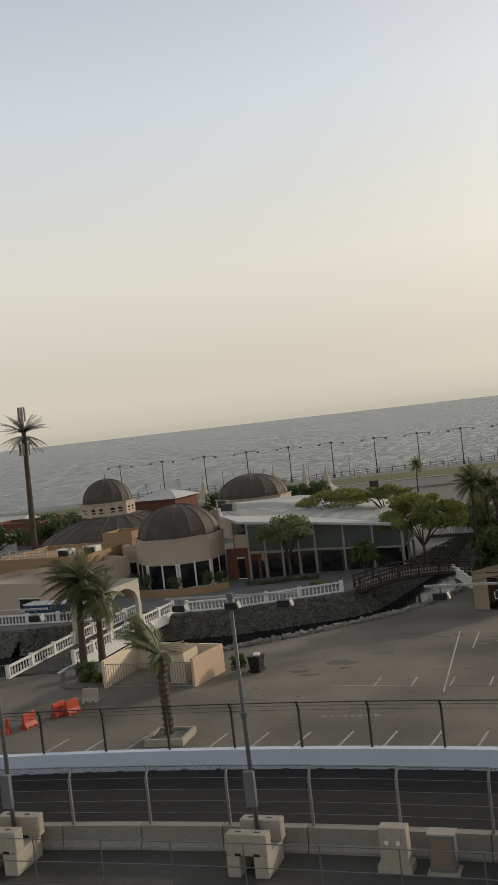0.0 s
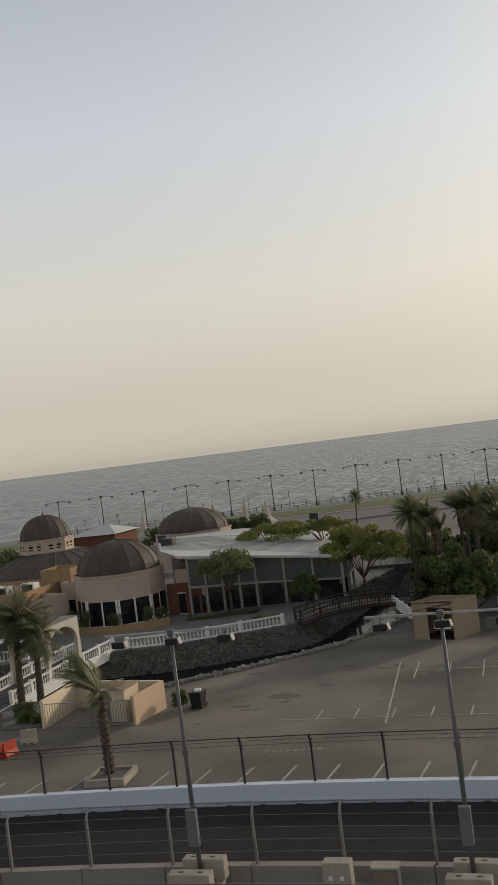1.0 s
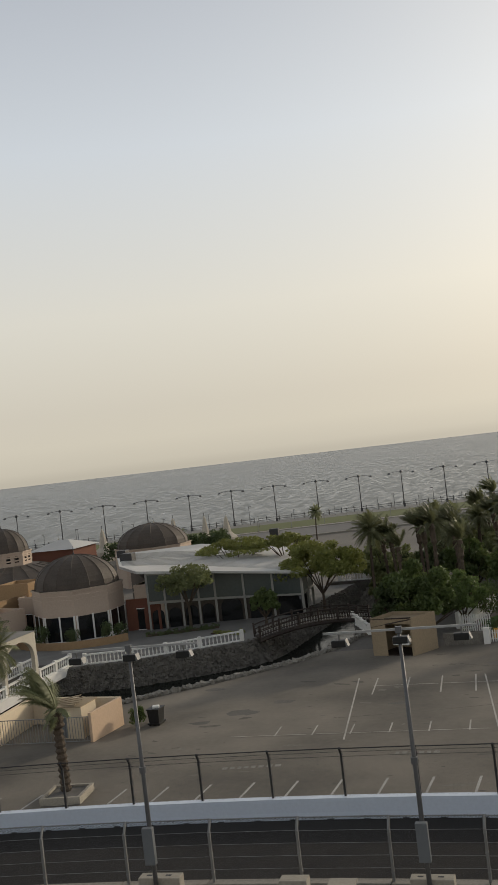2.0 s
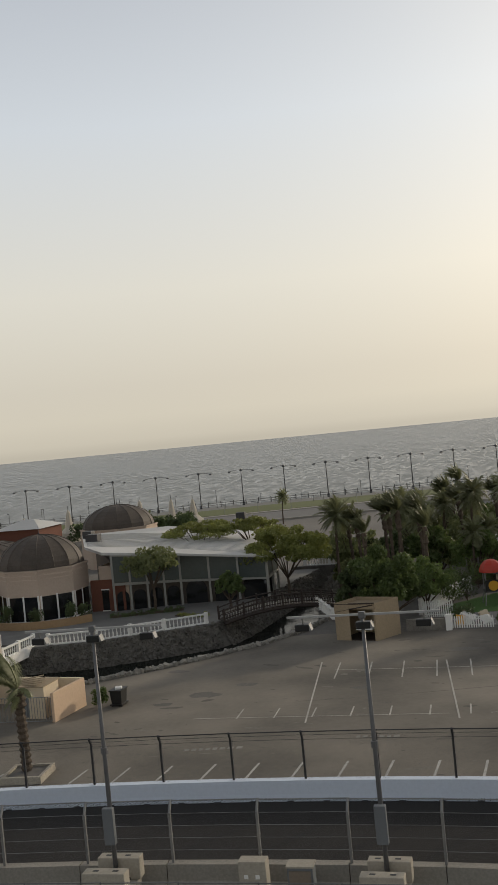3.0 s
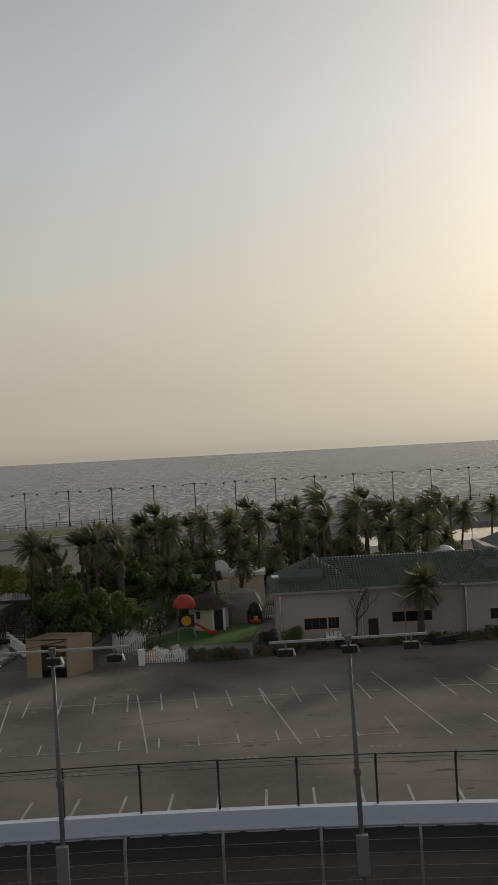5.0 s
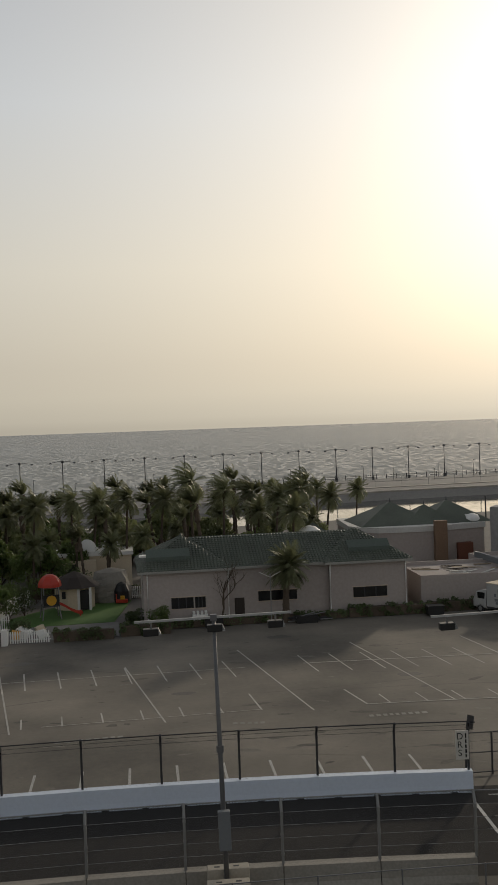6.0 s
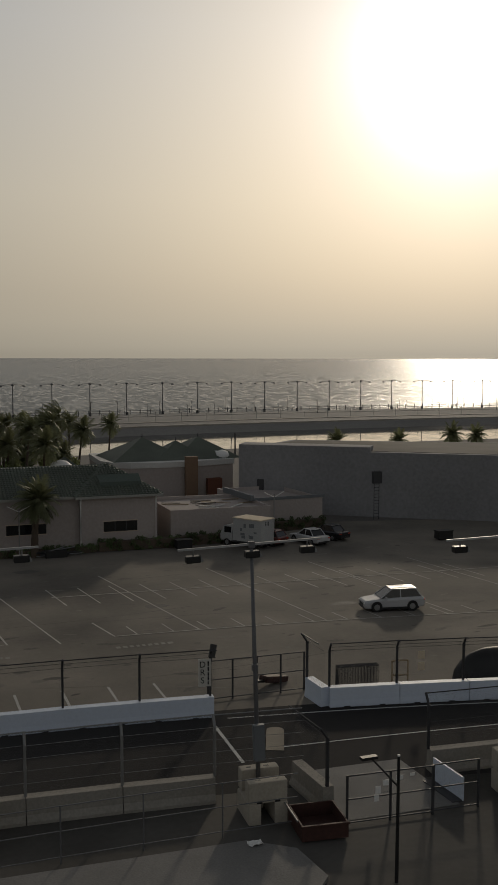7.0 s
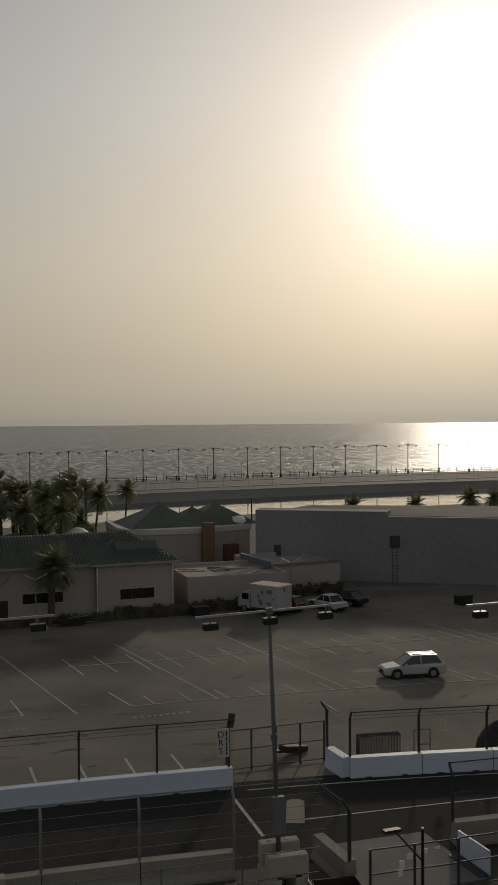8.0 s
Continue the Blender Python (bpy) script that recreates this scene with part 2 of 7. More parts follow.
# ---- mesh helpers ----
class G:
    """Collects corners and faces of one mesh."""

    def __init__(self):
        self.v, self.f, self.uv = [], [], {}

    def add(self, verts, faces):
        k = len(self.v)
        self.v += [tuple(p) for p in verts]
        self.f += [tuple(i + k for i in fc) for fc in faces]
        return self

    def box(self, x0, y0, z0, x1, y1, z1, m=None):
        vs = [Vector((x, y, z)) for z in (z0, z1) for y in (y0, y1) for x in (x0, x1)]
        if m:
            vs = [m @ p for p in vs]
        return self.add(vs, [(0, 2, 3, 1), (4, 5, 7, 6), (0, 1, 5, 4), (2, 6, 7, 3), (0, 4, 6, 2), (1, 3, 7, 5)])

    def tube(self, pts, radii, n=8, caps=True):
        pts = [Vector(p) for p in pts]
        rings = []
        for i, p in enumerate(pts):
            d = (pts[min(i + 1, len(pts) - 1)] - pts[max(i - 1, 0)]).normalized()
            a = d.cross(Vector((0, 0, 1)))
            a = Vector((1, 0, 0)) if a.length < 1e-4 else a.normalized()
            b = d.cross(a)
            r = radii[i] if isinstance(radii, (list, tuple)) else radii
            rings.append([p + (a * math.cos(t) + b * math.sin(t)) * r for t in (2 * math.pi * j / n for j in range(n))])
        fs = [(i * n + j, i * n + (j + 1) % n, (i + 1) * n + (j + 1) % n, (i + 1) * n + j) for i in range(len(pts) - 1) for j in range(n)]
        if caps:
            fs += [tuple(reversed(range(n))), tuple((len(pts) - 1) * n + j for j in range(n))]
        return self.add([p for r in rings for p in r], fs)

    def prism(self, poly, z0, z1):
        n = len(poly)
        vs = [(x, y, z0) for x, y in poly] + [(x, y, z1) for x, y in poly]
        return self.add(vs, [tuple(reversed(range(n))), tuple(range(n, 2 * n))] + [(i, (i + 1) % n, n + (i + 1) % n, n + i) for i in range(n)])

    def lathe(self, profile, n=24, x=0, y=0, ends=True):
        """Profile of (radius, height) turned about an upright axis."""
        vs = [(x + r * math.cos(2 * math.pi * j / n), y + r * math.sin(2 * math.pi * j / n), z) for r, z in profile for j in range(n)]
        fs = [(i * n + j, i * n + (j + 1) % n, (i + 1) * n + (j + 1) % n, (i + 1) * n + j) for i in range(len(profile) - 1) for j in range(n)]
        if ends:
            fs += [tuple(reversed(range(n))), tuple((len(profile) - 1) * n + j for j in range(n))]
        return self.add(vs, fs)

    def roof(self, x0, y0, x1, y1, z, rise, over=0.4, inset=None):
        """A hipped roof."""
        x0, y0, x1, y1 = x0 - over, y0 - over, x1 + over, y1 + over
        my, s = (y0 + y1) / 2, inset if inset is not None else (y1 - y0) / 2
        k = [(x0, y0, z), (x1, y0, z), (x1, y1, z), (x0, y1, z), (x0 + s, my, z + rise), (x1 - s, my, z + rise)]
        return self.add(k, [(0, 1, 5, 4), (1, 2, 5), (2, 3, 4, 5), (3, 0, 4), (3, 2, 1, 0)])

    def mesh(self, name, material, smooth=False):
        me = bpy.data.meshes.new(name)
        me.from_pydata(self.v, [], self.f)
        me.materials.append(material)
        if smooth:
            me.polygons.foreach_set("use_smooth", [True] * len(me.polygons))
        return me


def roof_uv(me):
    """Lays tile courses on sloping faces: along the eave and up the slope."""
    layer = me.uv_layers.new(name="courses")
    for pl in me.polygons:
        nrm = pl.normal
        along = Vector((-nrm.y, nrm.x, 0))
        along = Vector((1, 0, 0)) if along.length < 1e-4 else along.normalized()
        up = nrm.cross(along)
        for li in pl.loop_indices:
            p = me.vertices[me.loops[li].vertex_index].co
            layer.data[li].uv = (p.dot(along), p.dot(up))


def thing(name, label, category, m=None, group="", kind=""):
    ob = tagged(new(name), label, category, group, kind)
    ob.empty_display_size = 0.2
    if m:
        ob.matrix_basis = m
    return ob


def part(name, geo, material, parent, label="", bevel=0.0, smooth=False, uv=False):
    me = geo if isinstance(geo, bpy.types.Mesh) else geo.mesh(name, material, smooth)
    if uv:
        roof_uv(me)
    ob = new(name, me)
    ob.parent = parent
    if label:
        tagged(ob, label)
    if bevel:
        md = ob.modifiers.new("edge", "BEVEL")
        md.width, md.segments, md.limit_method = bevel, 2, "ANGLE"
    return ob


def structure(name, geo, material, label, category, kind="structure", smooth=False):
    return tagged(new(name, geo.mesh(name, material, smooth)), label, category, kind=kind)


# the circuit bends gently: a place by x and by its distance ahead at the apex of the bend
CIRCUIT, SLOW = (-5.0, -96.0), (1.0, -178.05)


def bend(x, off, z=0.0, c=CIRCUIT):
    r = off - c[1]
    return Vector((x, c[1] + math.sqrt(r * r - (x - c[0]) ** 2), z))


def bend_turn(x, off, c=CIRCUIT):
    return -math.degrees(math.asin((x - c[0]) / (off - c[1])))


def bend_along(x0, off, step, k, c=CIRCUIT):
    """The k-th place from x0 on, step metres apart along the bend."""
    r = off - c[1]
    a = math.asin((x0 - c[0]) / r) + k * step / r
    return Vector((c[0] + r * math.sin(a), c[1] + r * math.cos(a), 0)), -math.degrees(a)


def band(g, x0, x1, o0, o1, z, steps=40):
    """A flat strip along the bend between two offsets."""
    xs = [x0 + (x1 - x0) * i / steps for i in range(steps + 1)]
    vs = [bend(x, o, z) for x in xs for o in (o0, o1)]
    return g.add(vs, [(2 * i, 2 * i + 2, 2 * i + 3, 2 * i + 1) for i in range(steps)])


# ---- land and water ----
def shore(x):
    return 283.0 + 0.22 * x - 0.00075 * x * x


def inner(x):
    """How far the embankment's lagoon side lies from the shore line."""
    return -62.0 + 11.0 * min(1.0, max(0.0, (x + 20) / 80.0))


BANK = [(-62, 62), (-50, 65.5), (-45, 69), (-41.6, 72.0), (-36.4, 72.6), (-34, 75), (-31.2, 77.7), (-28.4, 81.0), (-25.3, 85),
        (-23.0, 89.6), (-21.8, 95), (-22.5, 104), (-25.5, 118), (-27.5, 127)]
ISLAND = [(-140, 74), (-61, 79.5), (-47.4, 84.6), (-42, 86.2), (-36.5, 89.8), (-32.3, 93.0), (-31.6, 97), (-30.8, 112), (-29.5, 127), (-140, 127)]
land = BANK + [(-140, 127), (-520, 127), (-520, 150)] + [(x, shore(x) + 3) for x in (-300, -200, -140, -94, -60, -30)] + \
    [(-16, shore(-16) - 60), (-8, 185), (20, 178), (60, 183), (120, 186), (345, 184), (700, 120), (1500, -1500), (-1500, -1500), (-520, 60)]
structure("ground", G().prism(land, -4.0, -0.03), SAND, "dusty sandy made ground beside the water", "ground")
structure("island_ground", G().prism(ISLAND, -4.0, 0.55), PAVING, "paved restaurant island behind a stone revetment", "ground")
spit_x = [-40 + 20 * i for i in range(20)]
g = G()
for o0, z0, o1, z1 in ((-6, -1.9, -1, -0.05), (-1, -0.05, 65, -0.05), (65, -0.05, 71, -2.5)):
    vs = [(x, shore(x) + (inner(x) + o if o < 60 else o - 62), z) for x in spit_x for o, z in ((o0, z0), (o1, z1))]
    g.add(vs, [(2 * i, 2 * i + 2, 2 * i + 3, 2 * i + 1) for i in range(len(spit_x) - 1)])
structure("shore_embankment", g, mat("embankment_concrete", (0.20, 0.19, 0.175), 0.9, 0.2, 0.3, 0.3, 3), "long grey concrete embankment between lagoon and sea", "embankment")
structure("lagoon", G().add([(-20, 170, -1.57), (340, 150, -1.57)] + [(x, shore(x) - 45, -1.57) for x in range(340, -41, -20)], [tuple(range(2 + len(range(340, -41, -20))))]), LAGOON, "calm bright lagoon water inside the embankment", "water")
structure("canal", G().add([(-140, 58, -1.575), (-17, 58, -1.575), (-17, 128, -1.575), (-140, 128, -1.575)], [(0, 1, 2, 3)]), CANAL, "dark still canal water round the island", "water")
structure("sea", G().add([(-6000, 40, -1.6), (6000, 40, -1.6), (6000, 9000, -1.6), (-6000, 9000, -1.6)], [(0, 1, 2, 3)]), SEA,
          "wind-ruffled grey sea under evening haze", "water")


def shore_band(name, x0, x1, o0, o1, z, material, label, category):
    xs = [x0 + (x1 - x0) * i / 60 for i in range(61)]
    near = lambda x, o: inner(x) + 62 + o if o < -40 else o
    vs = [(x, shore(x) + near(x, o), zz) for x in xs for o, zz in ((o0, z - 0.4), (o0, z), (o1, z), (o1, z - 0.4))]
    fs = [(4 * i + j, 4 * i + 4 + j, 4 * i + 5 + j, 4 * i + 1 + j) for i in range(60) for j in range(3)]
    return structure(name, G().add(vs, fs), material, label, category)


shore_band("shore_road", -320, 340, -58, -36, 0.0, mat("shore_asphalt", (0.13, 0.125, 0.12), 0.85, 0.2, 0.2), "pale grey coastal road", "road")
shore_band("shore_kerb", -320, 340, -62.4, -61.6, 0.35, CONCRETE, "low pale concrete kerb wall along the coastal road", "kerb")
shore_band("shore_verge_kerb", -320, 340, -36, -33, 0.15, CONCRETE, "pale concrete footpath beside the coastal road", "kerb")
shore_band("shore_lawn", -320, -14, -31, -10, 0.06, mat("shore_grass", (0.10, 0.115, 0.035), 0.95, 0.25, 0.3), "dry green lawn strip along the sea front", "lawn")
shore_band("promenade", -320, 340, -10, 1.5, 0.05, PAVING, "paved sea-front promenade", "pavement")
surf_mat = mat("surf_foam_lines", (0.7, 0.7, 0.68), 0.8, 0.2, 0.3)
g = G()
rnd = random.Random(4)
for row in range(5):
    x = -330
    while x < 340:
        w = rnd.uniform(6, 30)
        if rnd.random() < (0.85, 0.75, 0.5, 0.3, 0.2)[row] * (1 if x < 60 else 0.45):
            o = 6 + row * 6.5 + rnd.uniform(-1.5, 1.5)
            d = rnd.uniform(0.5, 2.0)
            pts = [(x + w * i / 6, shore(x + w * i / 6) + o + rnd.uniform(-0.6, 0.6)) for i in range(7)]
            vs = [(px_, py_ + s * d * math.sin(math.pi * (i + 0.15) / 6.3), -1.52) for i, (px_, py_) in enumerate(pts) for s in (-0.5, 0.5)]
            g.add(vs, [(2 * i, 2 * i + 2, 2 * i + 3, 2 * i + 1) for i in range(6)])
        x += w * rnd.uniform(0.6, 1.2)
structure("surf", g, surf_mat, "broken white surf lines along the shore", "surf", kind="stuff")

# car park, track and service road
g = G()
poly = [(x, y - 0.4) for x, y in BANK[1:9]]
lot = [(-60, 50), (-53, 62)] + poly + [(-23.6, 88.0), (-20.5, 88.5), (-14, 88.2), (0, 88.4), (1, 90.6), (27, 90.8), (48, 99), (110, 85), (150, 40)] + [tuple(bend(x, 49.4)[:2]) for x in (60, 40, 20, 0, -20, -40)]
structure("car_park", G().prism(lot, -0.3, 0.0), LOT, "worn grey-brown asphalt car park with faded bay lines", "car park")
structure("race_track", band(G(), -80, 90, 40.2, 49.9, 0.004), TRACK, "dark asphalt race track between concrete barriers", "road")
structure("service_road", band(G(), -80, 90, 20, 40.25, 0.0), SERVICE, "patched dark asphalt service road behind the barrier", "road")


# ---- barriers and debris fences ----
def barrier_block(w, h, material, name, label, thick=0.5, foot=0.12, slots=True):
    """One cast barrier block with a flared foot, lifting slots and a dark joint at its end."""
    t = thing(name, label, "barrier")
    hw = w / 2 - 0.022
    prof = [(-thick / 2 - foot, 0), (thick / 2 + foot, 0), (thick / 2 + foot, 0.12), (thick / 2, 0.35), (thick / 2 - 0.02, h), (-thick / 2 + 0.02, h), (-thick / 2, 0.35), (-thick / 2 - foot, 0.12)]
    n = len(prof)
    g = G().add([(x, y, z) for x in (-hw, hw) for y, z in prof], [tuple(range(n)), tuple(reversed(range(n, 2 * n)))] + [(i, n + i, n + (i + 1) % n, (i + 1) % n) for i in range(n)])
    part("body", g, material, t)
    for x in (-w / 4, w / 4) if slots else ():
        part("lifting_slot", G().box(x - 0.16, -thick / 2 - foot - 0.006, 0.0, x + 0.16, -thick / 2 - foot + 0.05, 0.055), BLACK, t, "dark lifting slot")
    return t


def fence_panel(w, z0, h, lean, name, label, material, wires, crank, dense):
    """One bay of debris fence: a cranked post, tension wires and woven mesh. lean: towards -y or +y."""
    t = thing(name, label, "fence")
    post = G()
    post.box(-0.05, -0.06, z0, 0.05, 0.06, h - crank)
    post.tube([(0, 0, h - crank - 0.03), (0, lean * crank * 0.75, h)], 0.06, 6)
    part("post", post, material, t)
    for i in range(3):
        part("clamp", G().box(-0.062, -0.075, z0 + 0.35 + i * 0.75, 0.062, 0.075, z0 + 0.41 + i * 0.75), material, t)
    for z in wires:
        y = 0 if z <= h - crank else lean * 0.75 * (z - h + crank)
        part("tension_wire", G().tube([(0, y, z), (w, y, z)], 0.009 if z < h - 0.1 else 0.028, 5), material, t)
    part("mesh", G().add([(0, 0.02, z0), (w, 0.02, z0), (w, 0.02, h - crank), (0, 0.02, h - crank)], [(0, 1, 2, 3)]), WIRE, t, "fine woven wire mesh")
    y = lean * crank * 0.75
    part("top_mesh", G().add([(0, 0, h - crank), (w, 0, h - crank), (w, y, h), (0, y, h)], [(0, 1, 2, 3)]), WIRE_DENSE if dense else WIRE, t, "dense woven wire mesh" if dense else "")
    return t


def along(proto, x0, off, step, ks, c=CIRCUIT, back=None):
    """Sets a thing and its copies along the bend; back: the step to the left of x0, where it differs."""
    for k in ks:
        p, a = bend_along(x0, off, back if back and k < 0 else step, k, c)
        m = Matrix.Translation(p) @ pose(0, 0, 0, 0, 0, a)
        if k == ks[0]:
            proto.matrix_basis = m
        else:
            copy_thing(proto, m)


STEP = 3.75
far_block = tagged(barrier_block(STEP, 1.02, WHITE_WALL, "barrier_block", "white-painted concrete barrier block on the far edge of the track", foot=0.03), group="white barrier along the car park")
along(far_block, -1.88 - STEP / 2, 49.27, 3.69, list(range(-12, 6)))
far_fence = tagged(fence_panel(STEP, 1.0, 3.45, -1, "debris_fence_panel", "dark debris fence bay with cranked post on the white barrier", DARK_STEEL, (2.95, 3.2, 3.42), 0.4, False), group="far debris fence")
along(far_fence, -5.78, 49.32, 3.73, list(range(-12, 6)), back=3.65)
near_block = tagged(barrier_block(STEP, 1.0, CONCRETE, "concrete_barrier", "stained grey concrete barrier block on the near edge of the track", foot=0.16, slots=False), group="near concrete barrier")
along(near_block, -1.6 - STEP / 2, 39.8, STEP, list(range(-10, 5)))
near_fence = tagged(fence_panel(STEP, 1.0, 3.45, 1, "debris_fence_panel", "galvanised debris fence bay with cranked post on the grey barrier", STEEL, (1.5, 2.0, 2.5, 3.0, 3.42), 0.42, True), group="near debris fence")
along(near_fence, -5.35, 39.8, 3.75, list(range(-9, 6)), back=3.67)


# ---- restaurant island: domed pavilions ----
def dome_profile(r, h, n=10, z=0.0):
    return [(r * math.cos(a), z + h * math.sin(a)) for a in (math.pi / 2 * i / n for i in range(n))] + [(0.02, z + h)]


def octagon(r, turn=0.0):
    return [(r * math.cos(turn + math.pi / 4 * i), r * math.sin(turn + math.pi / 4 * i)) for i in range(8)]


def pavilion(name, label, x, y, z0, r, wall_h, dome_h, ring_windows, turn):
    t = thing(name, label, "pavilion", Matrix.Translation((x, y, z0)))
    part("wall", G().prism(octagon(r, turn), 0, wall_h), STUCCO, t, "pale pink stucco wall")
    for k, (dz, out) in enumerate(((0.0, 0.14), (-0.55, 0.08), (-1.0, 0.05))):
        part("cornice", G().prism(octagon(r + out, turn), wall_h + dz - 0.18, wall_h + dz), STUCCO, t)
    g = G()
    n = 16
    prof = dome_profile(r * 0.93, dome_h, 9, wall_h + 0.02)
    g.lathe(prof, n)
    part("dome", g, DOME, t, "weathered brown sheet-clad dome", smooth=False)
    for i in range(n):
        a = 2 * math.pi * i / n
        part("rib", G().tube([(rr * math.cos(a) * 1.004, rr * math.sin(a) * 1.004, zz + 0.01) for rr, zz in prof], 0.035, 4), DOME, t)
    part("finial", G().lathe([(0.10, wall_h + dome_h - 0.05), (0.14, wall_h + dome_h + 0.1), (0.04, wall_h + dome_h + 0.25), (0.015, wall_h + dome_h + 0.95)], 8), DARK_STEEL, t)
    for i in range(8):
        a0, a1 = turn + math.pi / 4 * i, turn + math.pi / 4 * (i + 1)
        p, q = Vector((r * math.cos(a0), r * math.sin(a0), 0)), Vector((r * math.cos(a1), r * math.sin(a1), 0))
        d = (q - p).normalized()
        m = Matrix.Translation(p) @ Matrix(((d.x, -d.y, 0, 0), (d.y, d.x, 0, 0), (0, 0, 1, 0), (0, 0, 0, 1)))
        w = (q - p).length
        if ring_windows == "tall":
            for k in (0, 1):
                a, b = w * (0.07 + 0.45 * k), w * (0.48 + 0.45 * k)
                part("window", G().box(a, -0.03, 0.25, b, 0.05, wall_h * 0.5, m), GLASS_DARK, t, "dark tall window")
            for xx in (0.04, 0.5, 0.96):
                part("mullion", G().box(w * xx - 0.09, -0.07, 0.1, w * xx + 0.09, 0.06, wall_h * 0.52, m), WHITE, t)
            part("sill", G().box(0, -0.1, 0.1, w, 0.05, 0.24, m), WHITE, t)
        elif ring_windows == "small":
            for k in (0.3, 0.7):
                part("window", G().box(w * k - 0.28, -0.03, wall_h * 0.28, w * k + 0.28, 0.05, wall_h * 0.72, m), GLASS_DARK, t, "small dark window")
    return t


pavilion("domed_pavilion", "pale pink octagonal pavilion with tall dark windows and brown dome", -54.65, 101.0, 0.55, 4.95, 5.6, 3.35, "tall", math.pi / 8)
pavilion("domed_lantern", "cream octagonal lantern with small windows and brown dome", -75.15, 119.5, 7.2, 3.65, 1.85, 3.05, "small", math.pi / 8 + 0.1)
pavilion("low_dome", "wide low brown dome on a pink drum", -66.15, 148.0, -0.05, 6.0, 6.0, 3.4, "", math.pi / 8)


def low_rotunda():
    t = thing("low_rotunda", "wide shallow octagonal roof of grey-brown sheet below the lantern", "building", Matrix.Translation((-73.5, 119, 0.55)))
    part("wall", G().prism(octagon(10.2, 0.3), 0, 3.7), STUCCO_OCHRE, t, "ochre rendered wall")
    g = G().lathe([(10.6, 3.7), (9.6, 4.55), (7.8, 5.4), (5.6, 6.2), (3.5, 6.72)], 24)
    part("roof", g, DOME, t, "shallow grey-brown sheet roof")
    for i in range(24):
        a = math.pi * i / 12
        part("rib", G().tube([(r * math.cos(a), r * math.sin(a), z + 0.03) for r, z in ((10.6, 3.7), (9.6, 4.55), (7.8, 5.4), (5.6, 6.2), (3.5, 6.72))], 0.04, 4), DOME, t)
    return t


low_rotunda()


def flat_block(name, label, x0, y0, x1, y1, h, material, z0=0.55, parapet=0.5, mouldings=2, openings=(), turn=0.0, category="building"):
    """A flat-roofed wing with a parapet, string mouldings and recessed dark openings on its front: (from, to, low, high)."""
    t = thing(name, label, category, Matrix.Translation((x0, y0, z0)) @ pose(0, 0, 0, 0, 0, turn))
    w, d = x1 - x0, y1 - y0
    part("wall", G().box(0, 0, 0, w, d, h - parapet), material, t)
    for nm, (a, b, c, e) in (("front", (0, 0, w, 0.2)), ("back", (0, d - 0.2, w, d)), ("side", (0, 0.2, 0.2, d - 0.2)), ("side", (w - 0.2, 0.2, w, d - 0.2))):
        part("parapet", G().box(a, b, h - parapet, c, e, h), material, t)
    for i in range(mouldings):
        z = h - 0.15 - 0.55 * i
        part("moulding", G().box(-0.06, -0.07, z - 0.1, w + 0.06, 0.0, z), material, t)
    for a, b, lo, hi in openings:
        part("window", G().box(a, -0.02, lo, b, 0.08, hi), GLASS_DARK, t, "dark window opening")
        part("frame", G().box(a - 0.08, -0.06, hi, b + 0.08, 0.02, hi + 0.1), WHITE, t)
        part("sill", G().box(a - 0.08, -0.08, lo - 0.1, b + 0.08, 0.02, lo), WHITE, t)
    return t


flat_block("pink_wing", "pale pink stucco wing with stepped mouldings beside the dome", -62.5, 101.5, -57, 112, 4.6, STUCCO, openings=((0.8, 1.6, 0.5, 2.6), (2.0, 2.9, 0.5, 2.6), (3.4, 4.2, 0.5, 2.6)))
flat_block("pink_wing", "pale pink stucco wing with a terracotta entrance", -48.6, 102.5, -45.2, 112, 4.9, STUCCO)
flat_block("terracotta_entrance", "terracotta rendered entrance wall beside the domed pavilion", -49.6, 102.2, -45.6, 102.5, 3.4, BRICK_RED, mouldings=0, openings=((1.3, 2.1, 0.1, 2.3),))
flat_block("ochre_wing", "ochre rendered wing with flat roof", -76, 95, -63.5, 106, 4.6, STUCCO_OCHRE, mouldings=3)
flat_block("pink_wing", "low pink stucco wing with flat grey roof", -73, 86, -62.0, 95, 3.4, STUCCO, mouldings=3, turn=-4, openings=((7.5, 10.2, 0.6, 1.8),))
flat_block("pink_wing", "pink stucco wing with window behind palm trees", -67.5, 91.5, -62.0, 100, 3.9, STUCCO, mouldings=3, turn=-18)
flat_block("ochre_block", "square ochre roof block", -66.0, 103, -62.0, 107, 6.0, STUCCO_OCHRE, mouldings=0)
flat_block("terracotta_pavilion", "terracotta building with pale hipped roof by the sea", -98.0, 165, -89.5, 174, 5.2, BRICK_RED, z0=-0.05, mouldings=0, openings=((3, 4.0, 0, 3.0),))


